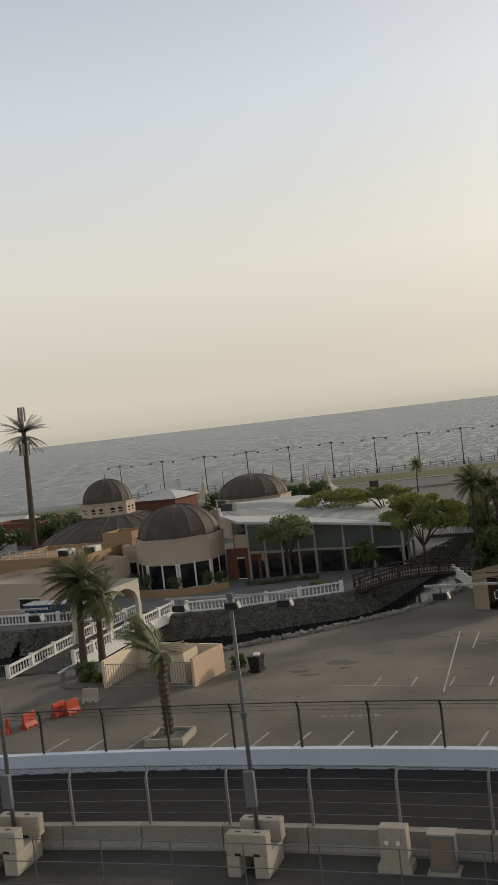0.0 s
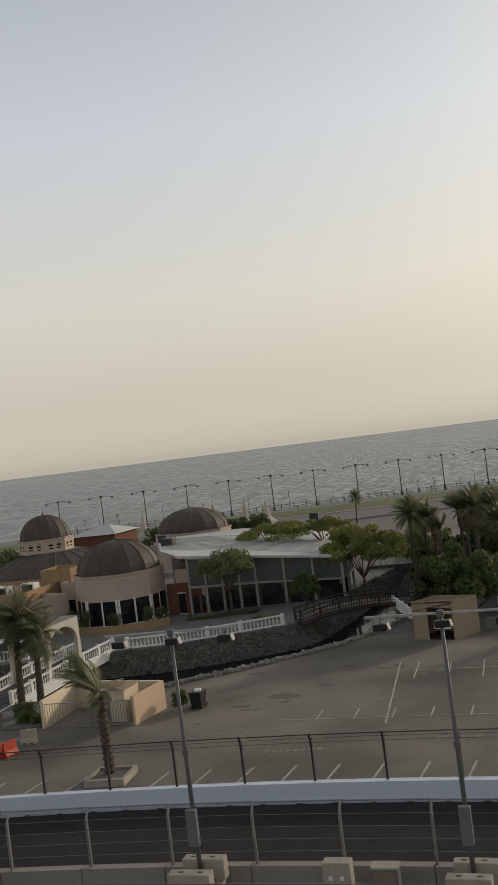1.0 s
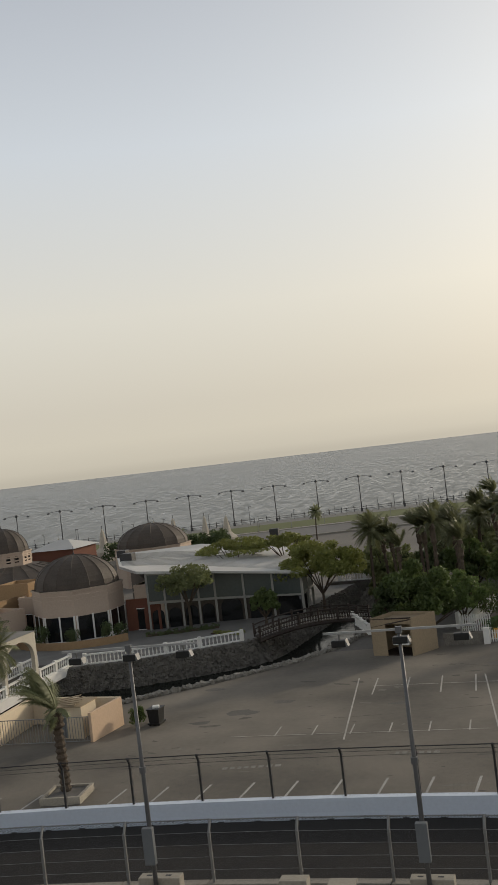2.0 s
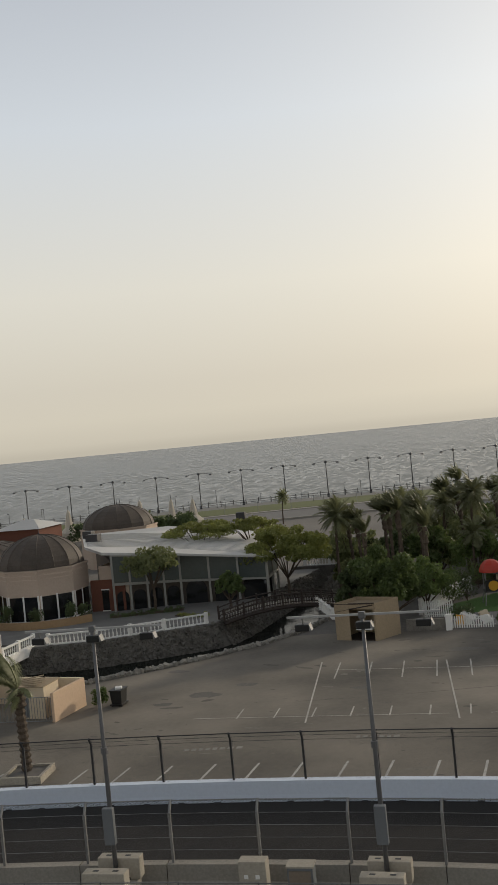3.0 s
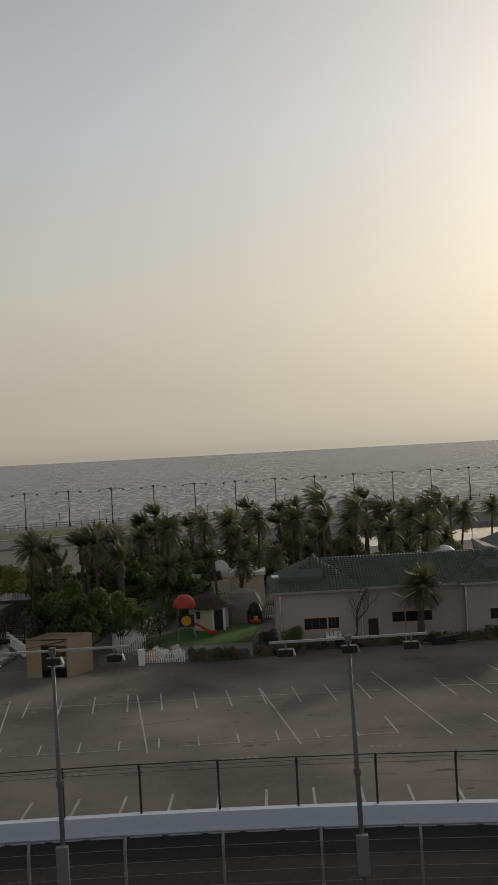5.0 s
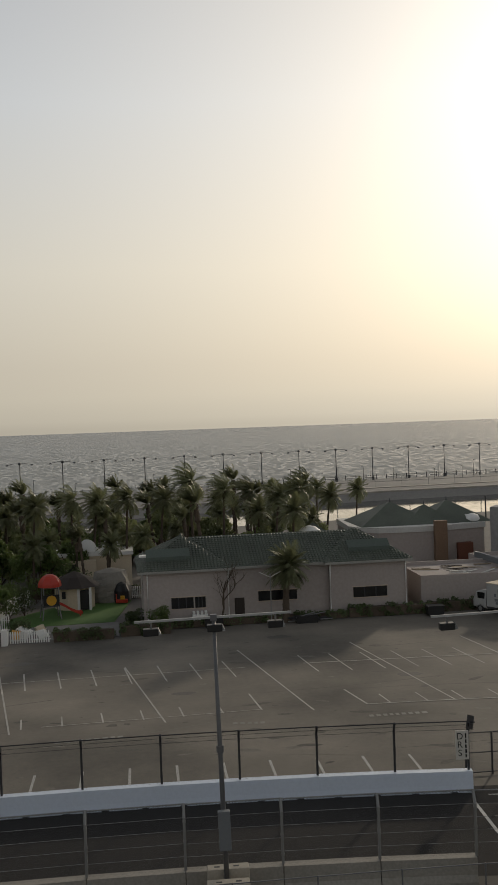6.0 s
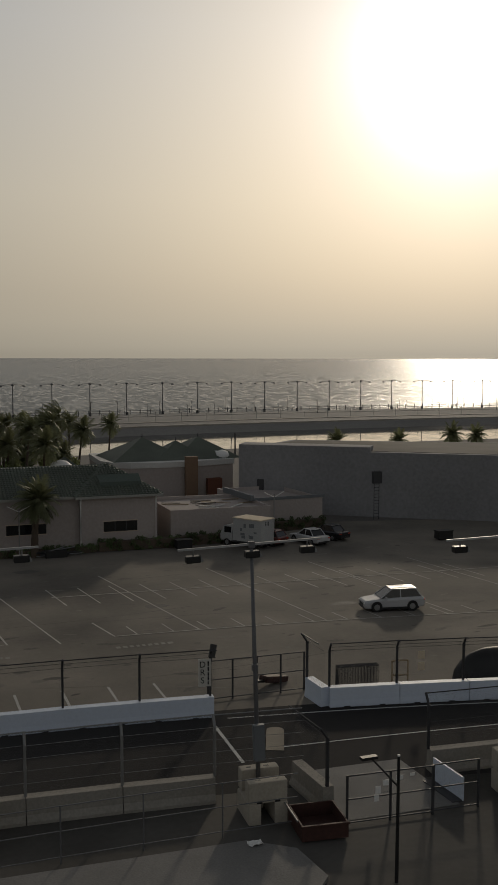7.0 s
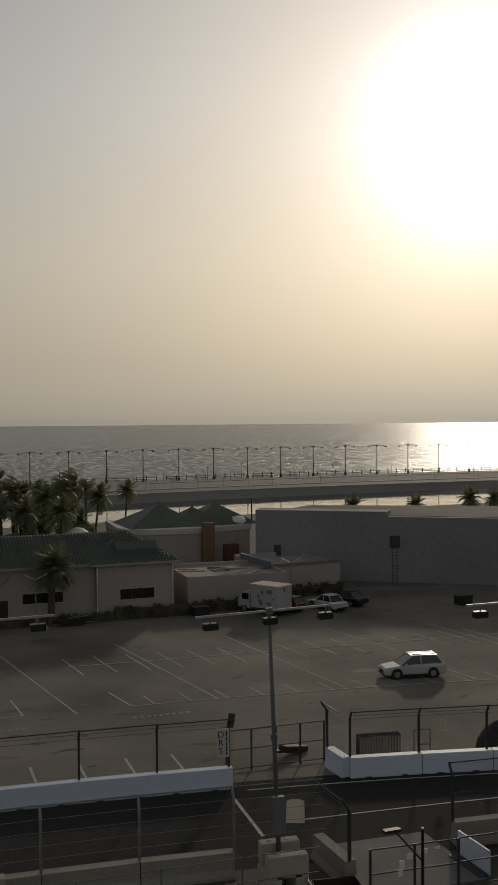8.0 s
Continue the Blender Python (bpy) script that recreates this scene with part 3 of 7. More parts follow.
# ---- glazed restaurant ----
def glass_hall():
    t = thing("glazed_restaurant", "two-storey restaurant with tinted glazing, white frame and white sheet roof", "building")
    pts = [(-46.6, 101.6), (-39.8, 104.2), (-30.5, 106.0), (-31.0, 112)]
    z0, zm, zt = 0.55, 3.15, 6.0

    def raked(g):
        """The eaves fall slowly towards the footbridge."""
        g.v = [Vector((p[0], p[1], p[2] + 0.105 * max(-11.5, min(8.0, -(p[0] + 39.8))) * max(0.0, p[2] - z0) / (zt - z0))) for p in g.v]
        return g

    # the core's brown is darkened to give the unlit room behind the glazing
    part("core", G().prism([(-46.2, 102.4), (-39.7, 104.7), (-30.9, 106.5), (-31.6, 111), (-40, 127), (-60, 126)], z0, zt - 0.9), mat("shaded_inner_wall", (0.09, 0.075, 0.062), 0.9, 0.3, 0.8), t, "brown inner wall, darkened in colour for the interior shade")
    roof = [(-52.5, 107.5), (-47.4, 101.0), (-39.7, 103.4), (-30.0, 105.2), (-30.4, 113), (-38, 126), (-50, 128), (-60.5, 123.4)]
    part("roof", raked(G().prism(roof, zt, zt + 0.25)), WHITE_ROOF, t, "white corrugated roof sheet")
    for i in range(13):
        u = (i + 0.5) / 13
        a, b = Vector((-52.2 - 7.5 * u, 107.7 + 15 * u, zt + 0.26)), Vector((-30.5 - 1.0 * u, 106.0 + 5.5 * u + 8 * u * u, zt + 0.26))
        if u > 0.4:
            b.x -= (u - 0.4) * 14
        c = a.lerp(b, 0.35)
        part("roof_seam", raked(G().tube([a, c, a.lerp(b, 0.7), b], 0.045, 4)), WHITE_ROOF, t)
    for x, y, w in ((-55.0, 113.0, 1.6), (-57.8, 118.0, 1.2)):
        part("roof_vent", G().box(x, y, zt + 0.9, x + w, y + 1.2, zt + 2.0), DARK_STEEL, t, "dark roof vent box", bevel=0.03)
    for (ax, ay), (bx, by), n in ((pts[0], pts[1], 4), (pts[1], pts[2], 3), (pts[2], pts[3], 2)):
        p, q = Vector((ax, ay, 0)), Vector((bx, by, 0))
        d, w = (q - p).normalized(), (q - p).length
        m = Matrix.Translation(p) @ Matrix(((d.x, -d.y, 0, 0), (d.y, d.x, 0, 0), (0, 0, 1, 0), (0, 0, 0, 1)))
        s = w / n
        for i in range(n):
            # the panes' pale grey-green reflection is mixed into their glass colour
            part("upper_pane", raked(G().box(i * s + 0.1, 0.02, zm + 0.15, (i + 1) * s - 0.1, 0.06, zt - 0.15, m)), GLASS_GREEN, t, "green-tinted upper pane with a pale reflection in its colour")
            # below, a dark glass arch stands in for the shade in the opening
            cx, hw = (i + 0.5) * s, s * 0.36
            arch = [(cx - hw, z0), (cx + hw, z0), (cx + hw, z0 + 1.5)] + [(cx + hw * math.cos(a), z0 + 1.5 + hw * 0.9 * math.sin(a)) for a in (math.pi * k / 8 for k in range(1, 8))] + [(cx - hw, z0 + 1.5)]
            k = len(arch)
            vs = [m @ Vector((a, 0.55, min(z, zm - 0.1))) for a, z in arch] + [m @ Vector((a, 0.30, min(z, zm - 0.1))) for a, z in arch]
            part("arch_opening", G().add(vs, [tuple(range(k)), tuple(reversed(range(k, 2 * k)))] + [(j, (j + 1) % k, k + (j + 1) % k, k + j) for j in range(k)]), GLASS_DARK, t, "arched opening, its shade given as dark glass")
        for i in range(n + 1):
            part("column", raked(G().box(i * s - 0.11, -0.12, z0, i * s + 0.11, 0.14, zt, m)), FRAME, t, "grey-white painted column")
        part("beam", raked(G().box(0, -0.08, zm - 0.12, w, 0.1, zm + 0.12, m)), FRAME, t)
        part("eave", raked(G().box(-0.1, -0.15, zt - 0.15, w + 0.1, 0.12, zt - 0.004, m)), FRAME, t)
    return t


glass_hall()


# ---- villa with green tiles ----
def tile_face(g, poly, w=0.3, h=0.36):
    """Lays arched tiles in courses over one sloping face."""
    P = [Vector(p) for p in poly]
    nrm = (P[1] - P[0]).cross(P[2] - P[0]).normalized()
    if nrm.z < 0:
        nrm = -nrm
    along = Vector((-nrm.y, nrm.x, 0)).normalized()
    up = nrm.cross(along)
    if up.z < 0:
        up = -up
    q = [((p - P[0]).dot(along), (p - P[0]).dot(up)) for p in P]

    def inside(u, v):
        hit = False
        for (x0, y0), (x1, y1) in zip(q, q[1:] + q[:1]):
            if (y0 > v) != (y1 > v) and u < (x1 - x0) * (v - y0) / (y1 - y0) + x0:
                hit = not hit
        return hit

    u0, u1, v0, v1 = min(a for a, _ in q), max(a for a, _ in q), min(b for _, b in q), max(b for _, b in q)
    v = v0
    while v < v1:
        u = u0
        while u < u1:
            if inside(u + w / 2, v + h / 2):
                at = lambda a, b, c: P[0] + along * (u + a) + up * (v + b) + nrm * c
                g.add([at(0.02, 0, 0.03), at(w * 0.3, 0, 0.11), at(w * 0.7, 0, 0.11), at(w - 0.02, 0, 0.03), at(0.02, h, 0.0), at(w * 0.3, h, 0.06), at(w * 0.7, h, 0.06), at(w - 0.02, h, 0.0), at(0.02, 0, 0.0), at(w - 0.02, 0, 0.0)],
                      [(0, 1, 5, 4), (1, 2, 6, 5), (2, 3, 7, 6), (8, 9, 3, 2, 1, 0)])
            u += w
        v += h
    return g


def villa():
    t = thing("villa", "long grey-pink single-storey house with green tiled hipped roofs", "house")
    X0, X1, X2, X3, Y0, Y1, H = 2.15, 9.7, 19.2, 26.55, 92.5, 103.0, 4.85
    part("wall", G().box(X0, Y0, -0.05, X1, Y1, H), STUCCO_GREY, t)
    part("wall", G().box(X1 + 0.004, Y0 + 0.5, -0.05, X2 - 0.004, Y1 - 0.4, H), STUCCO_GREY, t)
    part("wall", G().box(X2, Y0, -0.05, X3, Y1, H), STUCCO_GREY, t)
    part("roof", G().roof(X0, Y0, X1, Y1, H + 0.15, 2.6, 0.5, 4.4), GREEN_TILE, t, "green glazed tile roof", uv=True)
    part("roof", G().add([(X1 - 3, Y0 + 0.1, H + 0.1), (X2 + 3, Y0 + 0.1, H + 0.1), (X2 + 3, 98, H + 2.5), (X1 - 3, 98, H + 2.5), (X2 + 3, Y1, H + 0.1), (X1 - 3, Y1, H + 0.1)], [(0, 1, 2, 3), (3, 2, 4, 5), (0, 5, 4, 1)]), GREEN_TILE, t, "green glazed tile roof", uv=True)
    part("roof", G().roof(X2, Y0, X3, Y1, H + 0.15, 2.5, 0.5, 4.2), GREEN_TILE, t, "green glazed tile roof", uv=True)
    for xa, xb, ins, rise in ((X0, X1, 4.4, 2.6), (X2, X3, 4.2, 2.5)):
        k = G().roof(xa, Y0, xb, Y1, H + 0.15, rise, 0.5, ins)
        g = G()
        for fc in k.f[:4]:
            if fc != k.f[2]:
                tile_face(g, [k.v[i] for i in fc])
        tagged(part("tile_course", g, GREEN_TILE, t, "green glazed roof tiles"), kind="stuff")
    tagged(part("tile_course", tile_face(G(), [(X1 + 0.6, Y0 + 0.1, H + 0.1), (X2 - 0.6, Y0 + 0.1, H + 0.1), (X2 + 3, 98, H + 2.5), (X1 - 3, 98, H + 2.5)]), GREEN_TILE, t, "green glazed roof tiles"), kind="stuff")
    for a, b, y in ((X0 - 0.5, X1 + 0.5, Y0 - 0.5), (X1 + 0.5, X2 - 0.5, Y0 + 0.05), (X2 - 0.5, X3 + 0.5, Y0 - 0.5)):
        part("fascia", G().box(a, y - 0.04, H - 0.05, b, y + 0.05, H + 0.17), FRAME, t, "pale eaves board")
    for x in (X0 + 0.35, X1 + 0.1, X2 + 0.05, X3 - 0.15):
        part("downpipe", G().tube([(x, Y0 - 0.08, 0), (x, Y0 - 0.08, H - 0.3), (x, Y0 - 0.35, H)], 0.075, 6), WHITE, t, "white downpipe")
    for x in (4.5, 23.3):
        part("dormer", G().add([(x - 2, 93.6, 6.1), (x + 2, 93.6, 6.1), (x + 2, 94.6, 6.7), (x - 2, 94.6, 6.7), (x - 2, 93.6, 5.7), (x + 2, 93.6, 5.7)], [(0, 1, 2, 3), (4, 5, 1, 0)]), GREEN_CANVAS, t, "long low roof vent")
    part("skylight", G().box(1.9, 94.2, 6.05, 3.2, 95.3, 6.2, Matrix.Translation((0, 0, 0))), WHITE, t, "small pale roof hatch")
    for a, b, lo, hi in ((4.6, 6.6, 1.5, 2.5), (6.75, 7.7, 1.5, 2.5), (12.6, 16.2, 1.7, 2.6), (21.4, 24.6, 1.6, 2.55)):
        y = Y0 + (0.5 if X1 < a < X2 else 0)
        part("window", G().box(a, y - 0.03, lo, b, y + 0.06, hi), GLASS_DARK, t, "dark strip window")
        part("window_frame", G().box(a - 0.08, y - 0.06, hi, b + 0.08, y + 0.02, hi + 0.08), STUCCO, t)
        part("window_frame", G().box(a - 0.08, y - 0.06, lo - 0.08, b + 0.08, y + 0.02, lo), STUCCO, t)
        for k in range(1, 3):
            xx = a + (b - a) * k / 3
            part("mullion", G().box(xx - 0.04, y - 0.05, lo, xx + 0.04, y + 0.02, hi), DARK_STEEL, t)
    part("door", G().box(10.4, Y0 + 0.46, 0, 11.3, Y0 + 0.54, 2.1), DARK_WOOD, t, "dark door")
    part("gable_window", G().box(X0 - 0.03, 94, 2.9, X0 + 0.05, 95, 3.9), GLASS_DARK, t)
    return t


villa()
flat_block("annex", "low grey flat-roofed annex with junk on its roof", 28.2, 93.6, 38.4, 103, 3.1, STUCCO_GREY, z0=-0.03, parapet=0.35, mouldings=0, turn=-2)
flat_block("annex", "low grey flat-roofed annex with pale blue parapet", 38.6, 97.2, 46.2, 108, 3.0, STUCCO_GREY, z0=-0.03, parapet=0.4, mouldings=0, turn=3)


def great_hall():
    t = thing("windowless_hall", "large plain grey rendered hall with flat roof", "building")
    a, b, c, d = (41.2, 109.5), (66.5, 91.5), (90, 97), (52, 119)
    part("wall", G().prism([a, b, c, d], -0.05, 7.2), HALL_GREY, t)
    part("roof", G().prism([(43.0, 109.6), (66.6, 92.6), (88.5, 97.2), (52, 118)], 7.2, 7.24), SERVICE, t, "dark felt roof")
    part("parapet", G().prism([a, (53.5, 100.75), (55.2, 103.2), (42.9, 112)], 7.2, 7.75), HALL_GREY, t)
    for q, w, h, z in ((0.13, 0.9, 2.2, 0.0), (0.22, 1.1, 2.4, 0.0), (0.07, 0.8, 1.6, 2.2)):
        p = Vector(a).lerp(Vector(b), q)
        m = Matrix.Translation((p.x, p.y, z)) @ pose(0, 0, 0, 0, 0, math.degrees(math.atan2(b[1] - a[1], b[0] - a[0])))
        part("door", G().box(0, -0.05, 0, w, 0.05, h, m), DARK_STEEL, t, "dark metal door")
    return t


great_hall()


def kiosk():
    t = thing("kiosk_building", "grey-pink flat building with three green pyramid roofs by the lagoon", "building")
    part("wall", G().prism([(28.3, 123), (29.2, 120.6), (31, 119.4), (34, 118.9), (38, 118.9), (44.6, 120.6), (46, 133), (29, 133)], -0.05, 4.3), STUCCO_GREY, t)
    part("parapet", G().prism([(28.15, 123), (29.1, 120.45), (31, 119.25), (34, 118.75), (38, 118.75), (44.75, 120.45), (46.15, 133.1), (28.9, 133.1)], 4.3, 4.95), WHITE_ROOF, t, "pale parapet")
    for x, y, r, h in ((34.1, 125.4, 4.9, 2.6), (38.1, 124.0, 3.4, 2.2), (41.5, 125.4, 4.5, 2.5)):
        part("pyramid_roof", G().add([(x - r, y - r, 4.96), (x + r, y - r, 4.96), (x + r, y + r, 4.86), (x - r, y + r, 4.96), (x, y, 4.96 + h)], [(0, 1, 4), (1, 2, 4), (2, 3, 4), (3, 0, 4), (3, 2, 1, 0)]), GREEN_TILE, t, "green pyramid roof", uv=True)
        part("finial", G().tube([(x, y, 4.8 + h), (x, y, 5.4 + h)], [0.12, 0.02], 6), DARK_STEEL, t)
    part("chimney", G().box(37.6, 118.0, 0, 39.1, 118.7, 5.6), mat("brown_render", (0.20, 0.13, 0.085), 0.9, 0.25, 1.0), t, "brown chimney stack")
    part("doorway", G().box(40.7, 119.0, 0.6, 42.6, 120.4, 2.7), BRICK_RED, t, "dark red doorway")
    part("water_tank", G().lathe([(0.9, 4.85), (0.95, 5.3), (0.7, 5.75), (0.1, 5.95)], 14, 43.6, 121.9), WHITE, t, "white roof tank", smooth=True)
    part("roof_unit", G().box(42.8, 122, 4.86, 43.5, 122.6, 5.8), WHITE, t)
    part("roof_post", G().tube([(45.6, 122.5, 4.8), (45.6, 122.5, 8.0)], 0.1, 6), DARK_STEEL, t)
    return t


kiosk()


# ---- right-hand barrier with its fence, gate and signs ----
right_block = tagged(barrier_block(STEP, 1.02, WHITE_WALL, "barrier_block", "white-painted concrete barrier block past the car park gate", foot=0.03), group="white barrier past the gate")
along(right_block, 22.4 + STEP / 2, 49.45, STEP, list(range(0, 8)))
ret = barrier_block(1.9, 1.02, WHITE_WALL, "barrier_block", "white barrier block set back towards the car park", foot=0.03, slots=False)
ret.matrix_basis = pose(22.24, 47.78, 0, 0, 0, 92)
right_fence = tagged(fence_panel(STEP, 1.0, 3.35, -1, "debris_fence_panel", "dark debris fence bay with cranked post past the gate", DARK_STEEL, (2.9, 3.1, 3.33), 0.4, False), group="debris fence past the gate")
along(right_fence, 22.5, 49.5, 3.6, list(range(0, 8)))
side_fence = fence_panel(2.1, 1.0, 3.4, -1, "debris_fence_panel", "short dark debris fence bay beside the gate", DARK_STEEL, (3.0, 3.4), 0.45, False)
side_fence.matrix_basis = pose(22.08, 48.72, 0, 0, 0, -90)
far_near_blocks = tagged(barrier_block(STEP, 1.0, CONCRETE, "concrete_barrier", "stained grey concrete barrier block past the track gate", foot=0.16, slots=False), group="near barrier past the gate")
along(far_near_blocks, 24.8, 39.0, STEP, list(range(0, 6)), SLOW)
far_near_fence = tagged(fence_panel(STEP, 1.0, 3.4, 1, "debris_fence_panel", "dark debris fence bay past the track gate", DARK_STEEL, (1.6, 2.2, 2.9, 3.38), 0.42, False), group="near fence past the gate")
along(far_near_fence, 22.9, 39.0, STEP, list(range(0, 6)), SLOW)
wing = thing("white_hoarding", "thin white hoarding panel beside the track gate", "hoarding")
part("panel", G().box(-1.1, -0.04, 0.02, 1.1, 0.04, 1.0), WHITE_WALL, wing)
part("brace", G().box(-1.1, 0.04, 0.0, 1.1, 0.5, 0.06), DARK_STEEL, wing)
wing.matrix_basis = pose(22.65, 35.9, 0, 0, 0, 91)
turn_in = barrier_block(2.9, 1.0, CONCRETE, "concrete_barrier", "grey concrete barrier block turned in beside the gate", foot=0.1, slots=False)
turn_in.matrix_basis = pose(17.15, 37.4, 0, 0, 0, 92)
turn_fence = fence_panel(2.9, 1.0, 3.4, 1, "debris_fence_panel", "galvanised debris fence bay turned in beside the gate", DARK_STEEL, (3.0, 3.38), 0.42, False)
turn_fence.matrix_basis = pose(17.15, 36.0, 0, 0, 0, 92)


def gate_fence(w, h, n, name, label):
    t = thing(name, label, "gate")
    for i in range(n + 1):
        part("upright", G().box(w * i / n - 0.04, -0.04, 0, w * i / n + 0.04, 0.04, h), DARK_STEEL, t)
    for z in (0.12, h * 0.52, h - 0.03):
        part("rail", G().tube([(0, 0, z), (w, 0, z)], 0.03, 6), DARK_STEEL, t)
    part("mesh", G().add([(0, 0.01, 0.12), (w, 0.01, 0.12), (w, 0.01, h), (0, 0.01, h)], [(0, 1, 2, 3)]), WIRE, t, "fine woven wire mesh")
    return t


gate_fence(5.4, 2.15, 4, "mesh_gate", "dark steel mesh gate across the car park exit").matrix_basis = pose(16.9, 49.75, 0, 0, 0, -2)
near_gate = gate_fence(3.6, 2.0, 2, "mesh_gate", "dark steel mesh gate on to the track with paper notices")
near_gate.matrix_basis = pose(17.3, 34.55, 0, 0, 0, -5)
for x, z, w, h in ((1.15, 1.15, 0.22, 0.3), (1.45, 1.45, 0.25, 0.22), (1.1, 0.85, 0.2, 0.28), (2.0, 1.6, 0.3, 0.18), (2.6, 1.7, 0.2, 0.12)):
    part("notice", G().box(x, -0.06, z, x + w, -0.045, z + h), WHITE, near_gate, "white paper notice")
gate_fence(2.0, 2.0, 1, "mesh_gate", "narrow dark steel mesh gate leaf").matrix_basis = pose(20.95, 34.3, 0, 0, 0, -4)


def vertical_sign():
    t = thing("sign_board", "white board with upright black letters on the debris fence", "sign")
    part("board", G().box(-0.31, -0.02, 0, 0.31, 0.02, 1.38), mat("sign_white", (0.55, 0.53, 0.48), 0.6, 0.08, 2.0), t)
    for i, ch in enumerate("DRS"):
        cu = bpy.data.curves.new("letter", "FONT")
        cu.body, cu.size, cu.extrude, cu.align_x = ch, 0.44, 0.006, "CENTER"
        cu.materials.append(BLACK)
        ob = new("letter", cu)
        ob.parent = t
        ob.matrix_basis = pose(-0.11, -0.03, 0.97 - 0.4 * i, 90, 0, 0)
    for k, (z0, z1) in enumerate(((1.02, 1.26), (0.78, 0.97), (0.54, 0.72), (0.3, 0.5), (0.1, 0.25))):
        part("text_bar", G().box(0.14, -0.032, z0, 0.21, -0.021, z1), BLACK, t)
    return t


p = bend(15.95, 49.05, 1.25)
vertical_sign().matrix_basis = Matrix.Translation((p.x, p.y - 0.05, 1.62)) @ pose(0, 0, 0, 0, 0, -8)
end_bay = fence_panel(0.3, 1.0, 3.4, -1, "debris_fence_panel", "narrow dark end bay of the debris fence beside the gate", DARK_STEEL, (2.95, 3.38), 0.4, False)
end_bay.matrix_basis = Matrix.Translation(bend(16.33, 49.32)) @ pose(0, 0, 0, 0, 0, -8)
small = thing("fence_sign", "small dark sign bracket on the cranked fence post", "sign", pose(16.36, 47.62, 3.0, -20, 0, -50))
part("board", G().box(-0.02, -0.3, 0, 0.02, 0.3, 0.65), DARK_STEEL, small)
part("bracket", G().box(-0.03, -0.03, -0.3, 0.03, 0.03, 0.05), DARK_STEEL, small)


# ---- floodlight masts on stacked blocks ----
VISOR = mat("visor_paint", (0.22, 0.22, 0.215), 0.6, 0.2, 3.0)


def flood_mast():
    t = thing("floodlight_mast", "tall grey mast with a cross arm of floodlights", "floodlight")
    part("pole", G().tube([(0, 0, 0.0), (0, 0, 6.2), (0, 0, 11.1)], [0.1, 0.09, 0.065], 10), POLE, t, smooth=True)
    part("joint_collar", G().tube([(0, 0, 6.1), (0, 0, 6.35)], 0.14, 10), POLE, t)
    part("cross_arm", G().box(-2.9, -0.04, 11.07, 2.9, 0.04, 11.15), mat("pale_arm_paint", (0.34, 0.34, 0.33), 0.5, 0.1, 2.0), t, "pale steel cross arm")
    part("cap", G().box(-0.12, -0.09, 10.98, 0.12, 0.09, 11.22), POLE, t)
    for x in (-2.3, 0.05, 2.3):
        f = part("floodlight", G().box(x - 0.3, -0.13, 10.58, x + 0.26, 0.22, 10.84, None), BLACK, t, "black floodlight housing", bevel=0.03)
        vis = [(x + 0.26, -0.14, 10.86), (x + 0.36, -0.15, 10.62), (x + 0.36, 0.16, 10.62), (x + 0.26, 0.23, 10.86), (x + 0.26, -0.14, 10.6), (x + 0.26, 0.23, 10.6)]
        part("visor", G().add(vis, [(0, 1, 2, 3), (0, 4, 1), (3, 2, 5), (4, 5, 2, 1)]), VISOR, f, "grey metal visor")
        part("bracket", G().tube([(x, 0, 11.08), (x, 0.05, 10.8)], 0.035, 6), STEEL, f)
    part("control_cabinet", G().box(-0.22, -0.36, 2.55, 0.22, -0.1, 4.0), CABINET, t, "blue-grey control cabinet", bevel=0.02)
    return t


def block_stack():
    t = thing("ballast_block_stack", "stack of cream concrete ballast blocks round a mast foot", "concrete block")
    for nm, (a, b, c, d, e, f) in (("lower_block", (-1.0, -1.55, 0, -0.38, 0.55, 0.92)), ("lower_block", (0.3, -1.55, 0, 0.95, 0.55, 0.92)),
                                   ("upper_block", (-1.0, -1.5, 0.92, 0.95, -0.85, 1.85)), ("upper_block", (-0.9, 0.12, 0.92, 1.05, 0.75, 1.85)), ("lower_block", (-0.38, 0.15, 0, 0.3, 0.75, 0.92))):
        o = part(nm, G().box(a, b, c, d, e, f), BLOCK, t, "cream cast concrete block", bevel=0.04)
        if nm == "upper_block":
            for x in (-0.45, 0.45):
                y = (b + e) / 2
                part("lifting_hole", G().box(x - 0.13, y - 0.07, f - 0.02, x + 0.13, y + 0.07, f + 0.005), BLACK, o, "dark lifting hole")
                part("fork_slot", G().box(x - 0.14, b - 0.006, c, x + 0.14, b + 0.03, c + 0.12), BLACK, o, "dark fork slot")
    return t


mast = tagged(flood_mast(), group="floodlight masts")
stack = tagged(block_stack(), group="ballast block stacks")
for i, (x, sink, tilt) in enumerate(((-29.2, 0.15, 0), (-18.2, 0.13, -0.2), (-7.4, 0.13, -0.25), (3.6, 0.2, -0.9), (14.68, 0.4, -1.9), (25.3, 0.4, -1.9))):
    q = bend(x, 38.45)
    turn = pose(0, 0, 0, 0, 0, bend_turn(x, 38.45) * 0.6)
    m, low = Matrix.Translation(q) @ turn, Matrix.Translation(q - Vector((0, 0, sink))) @ turn @ pose(0, 0, 0, 0, tilt, 0)
    if i == 0:
        mast.matrix_basis, stack.matrix_basis = low, m
    else:
        copy_thing(mast, low)
        k = (1, 0.9, 0.85, 0.8, 0.8, 0.85)[i]
        copy_thing(stack, m @ Matrix.Diagonal((k, k, (1, 0.93, 0.87, 0.8, 0.9, 0.9)[i], 1)))


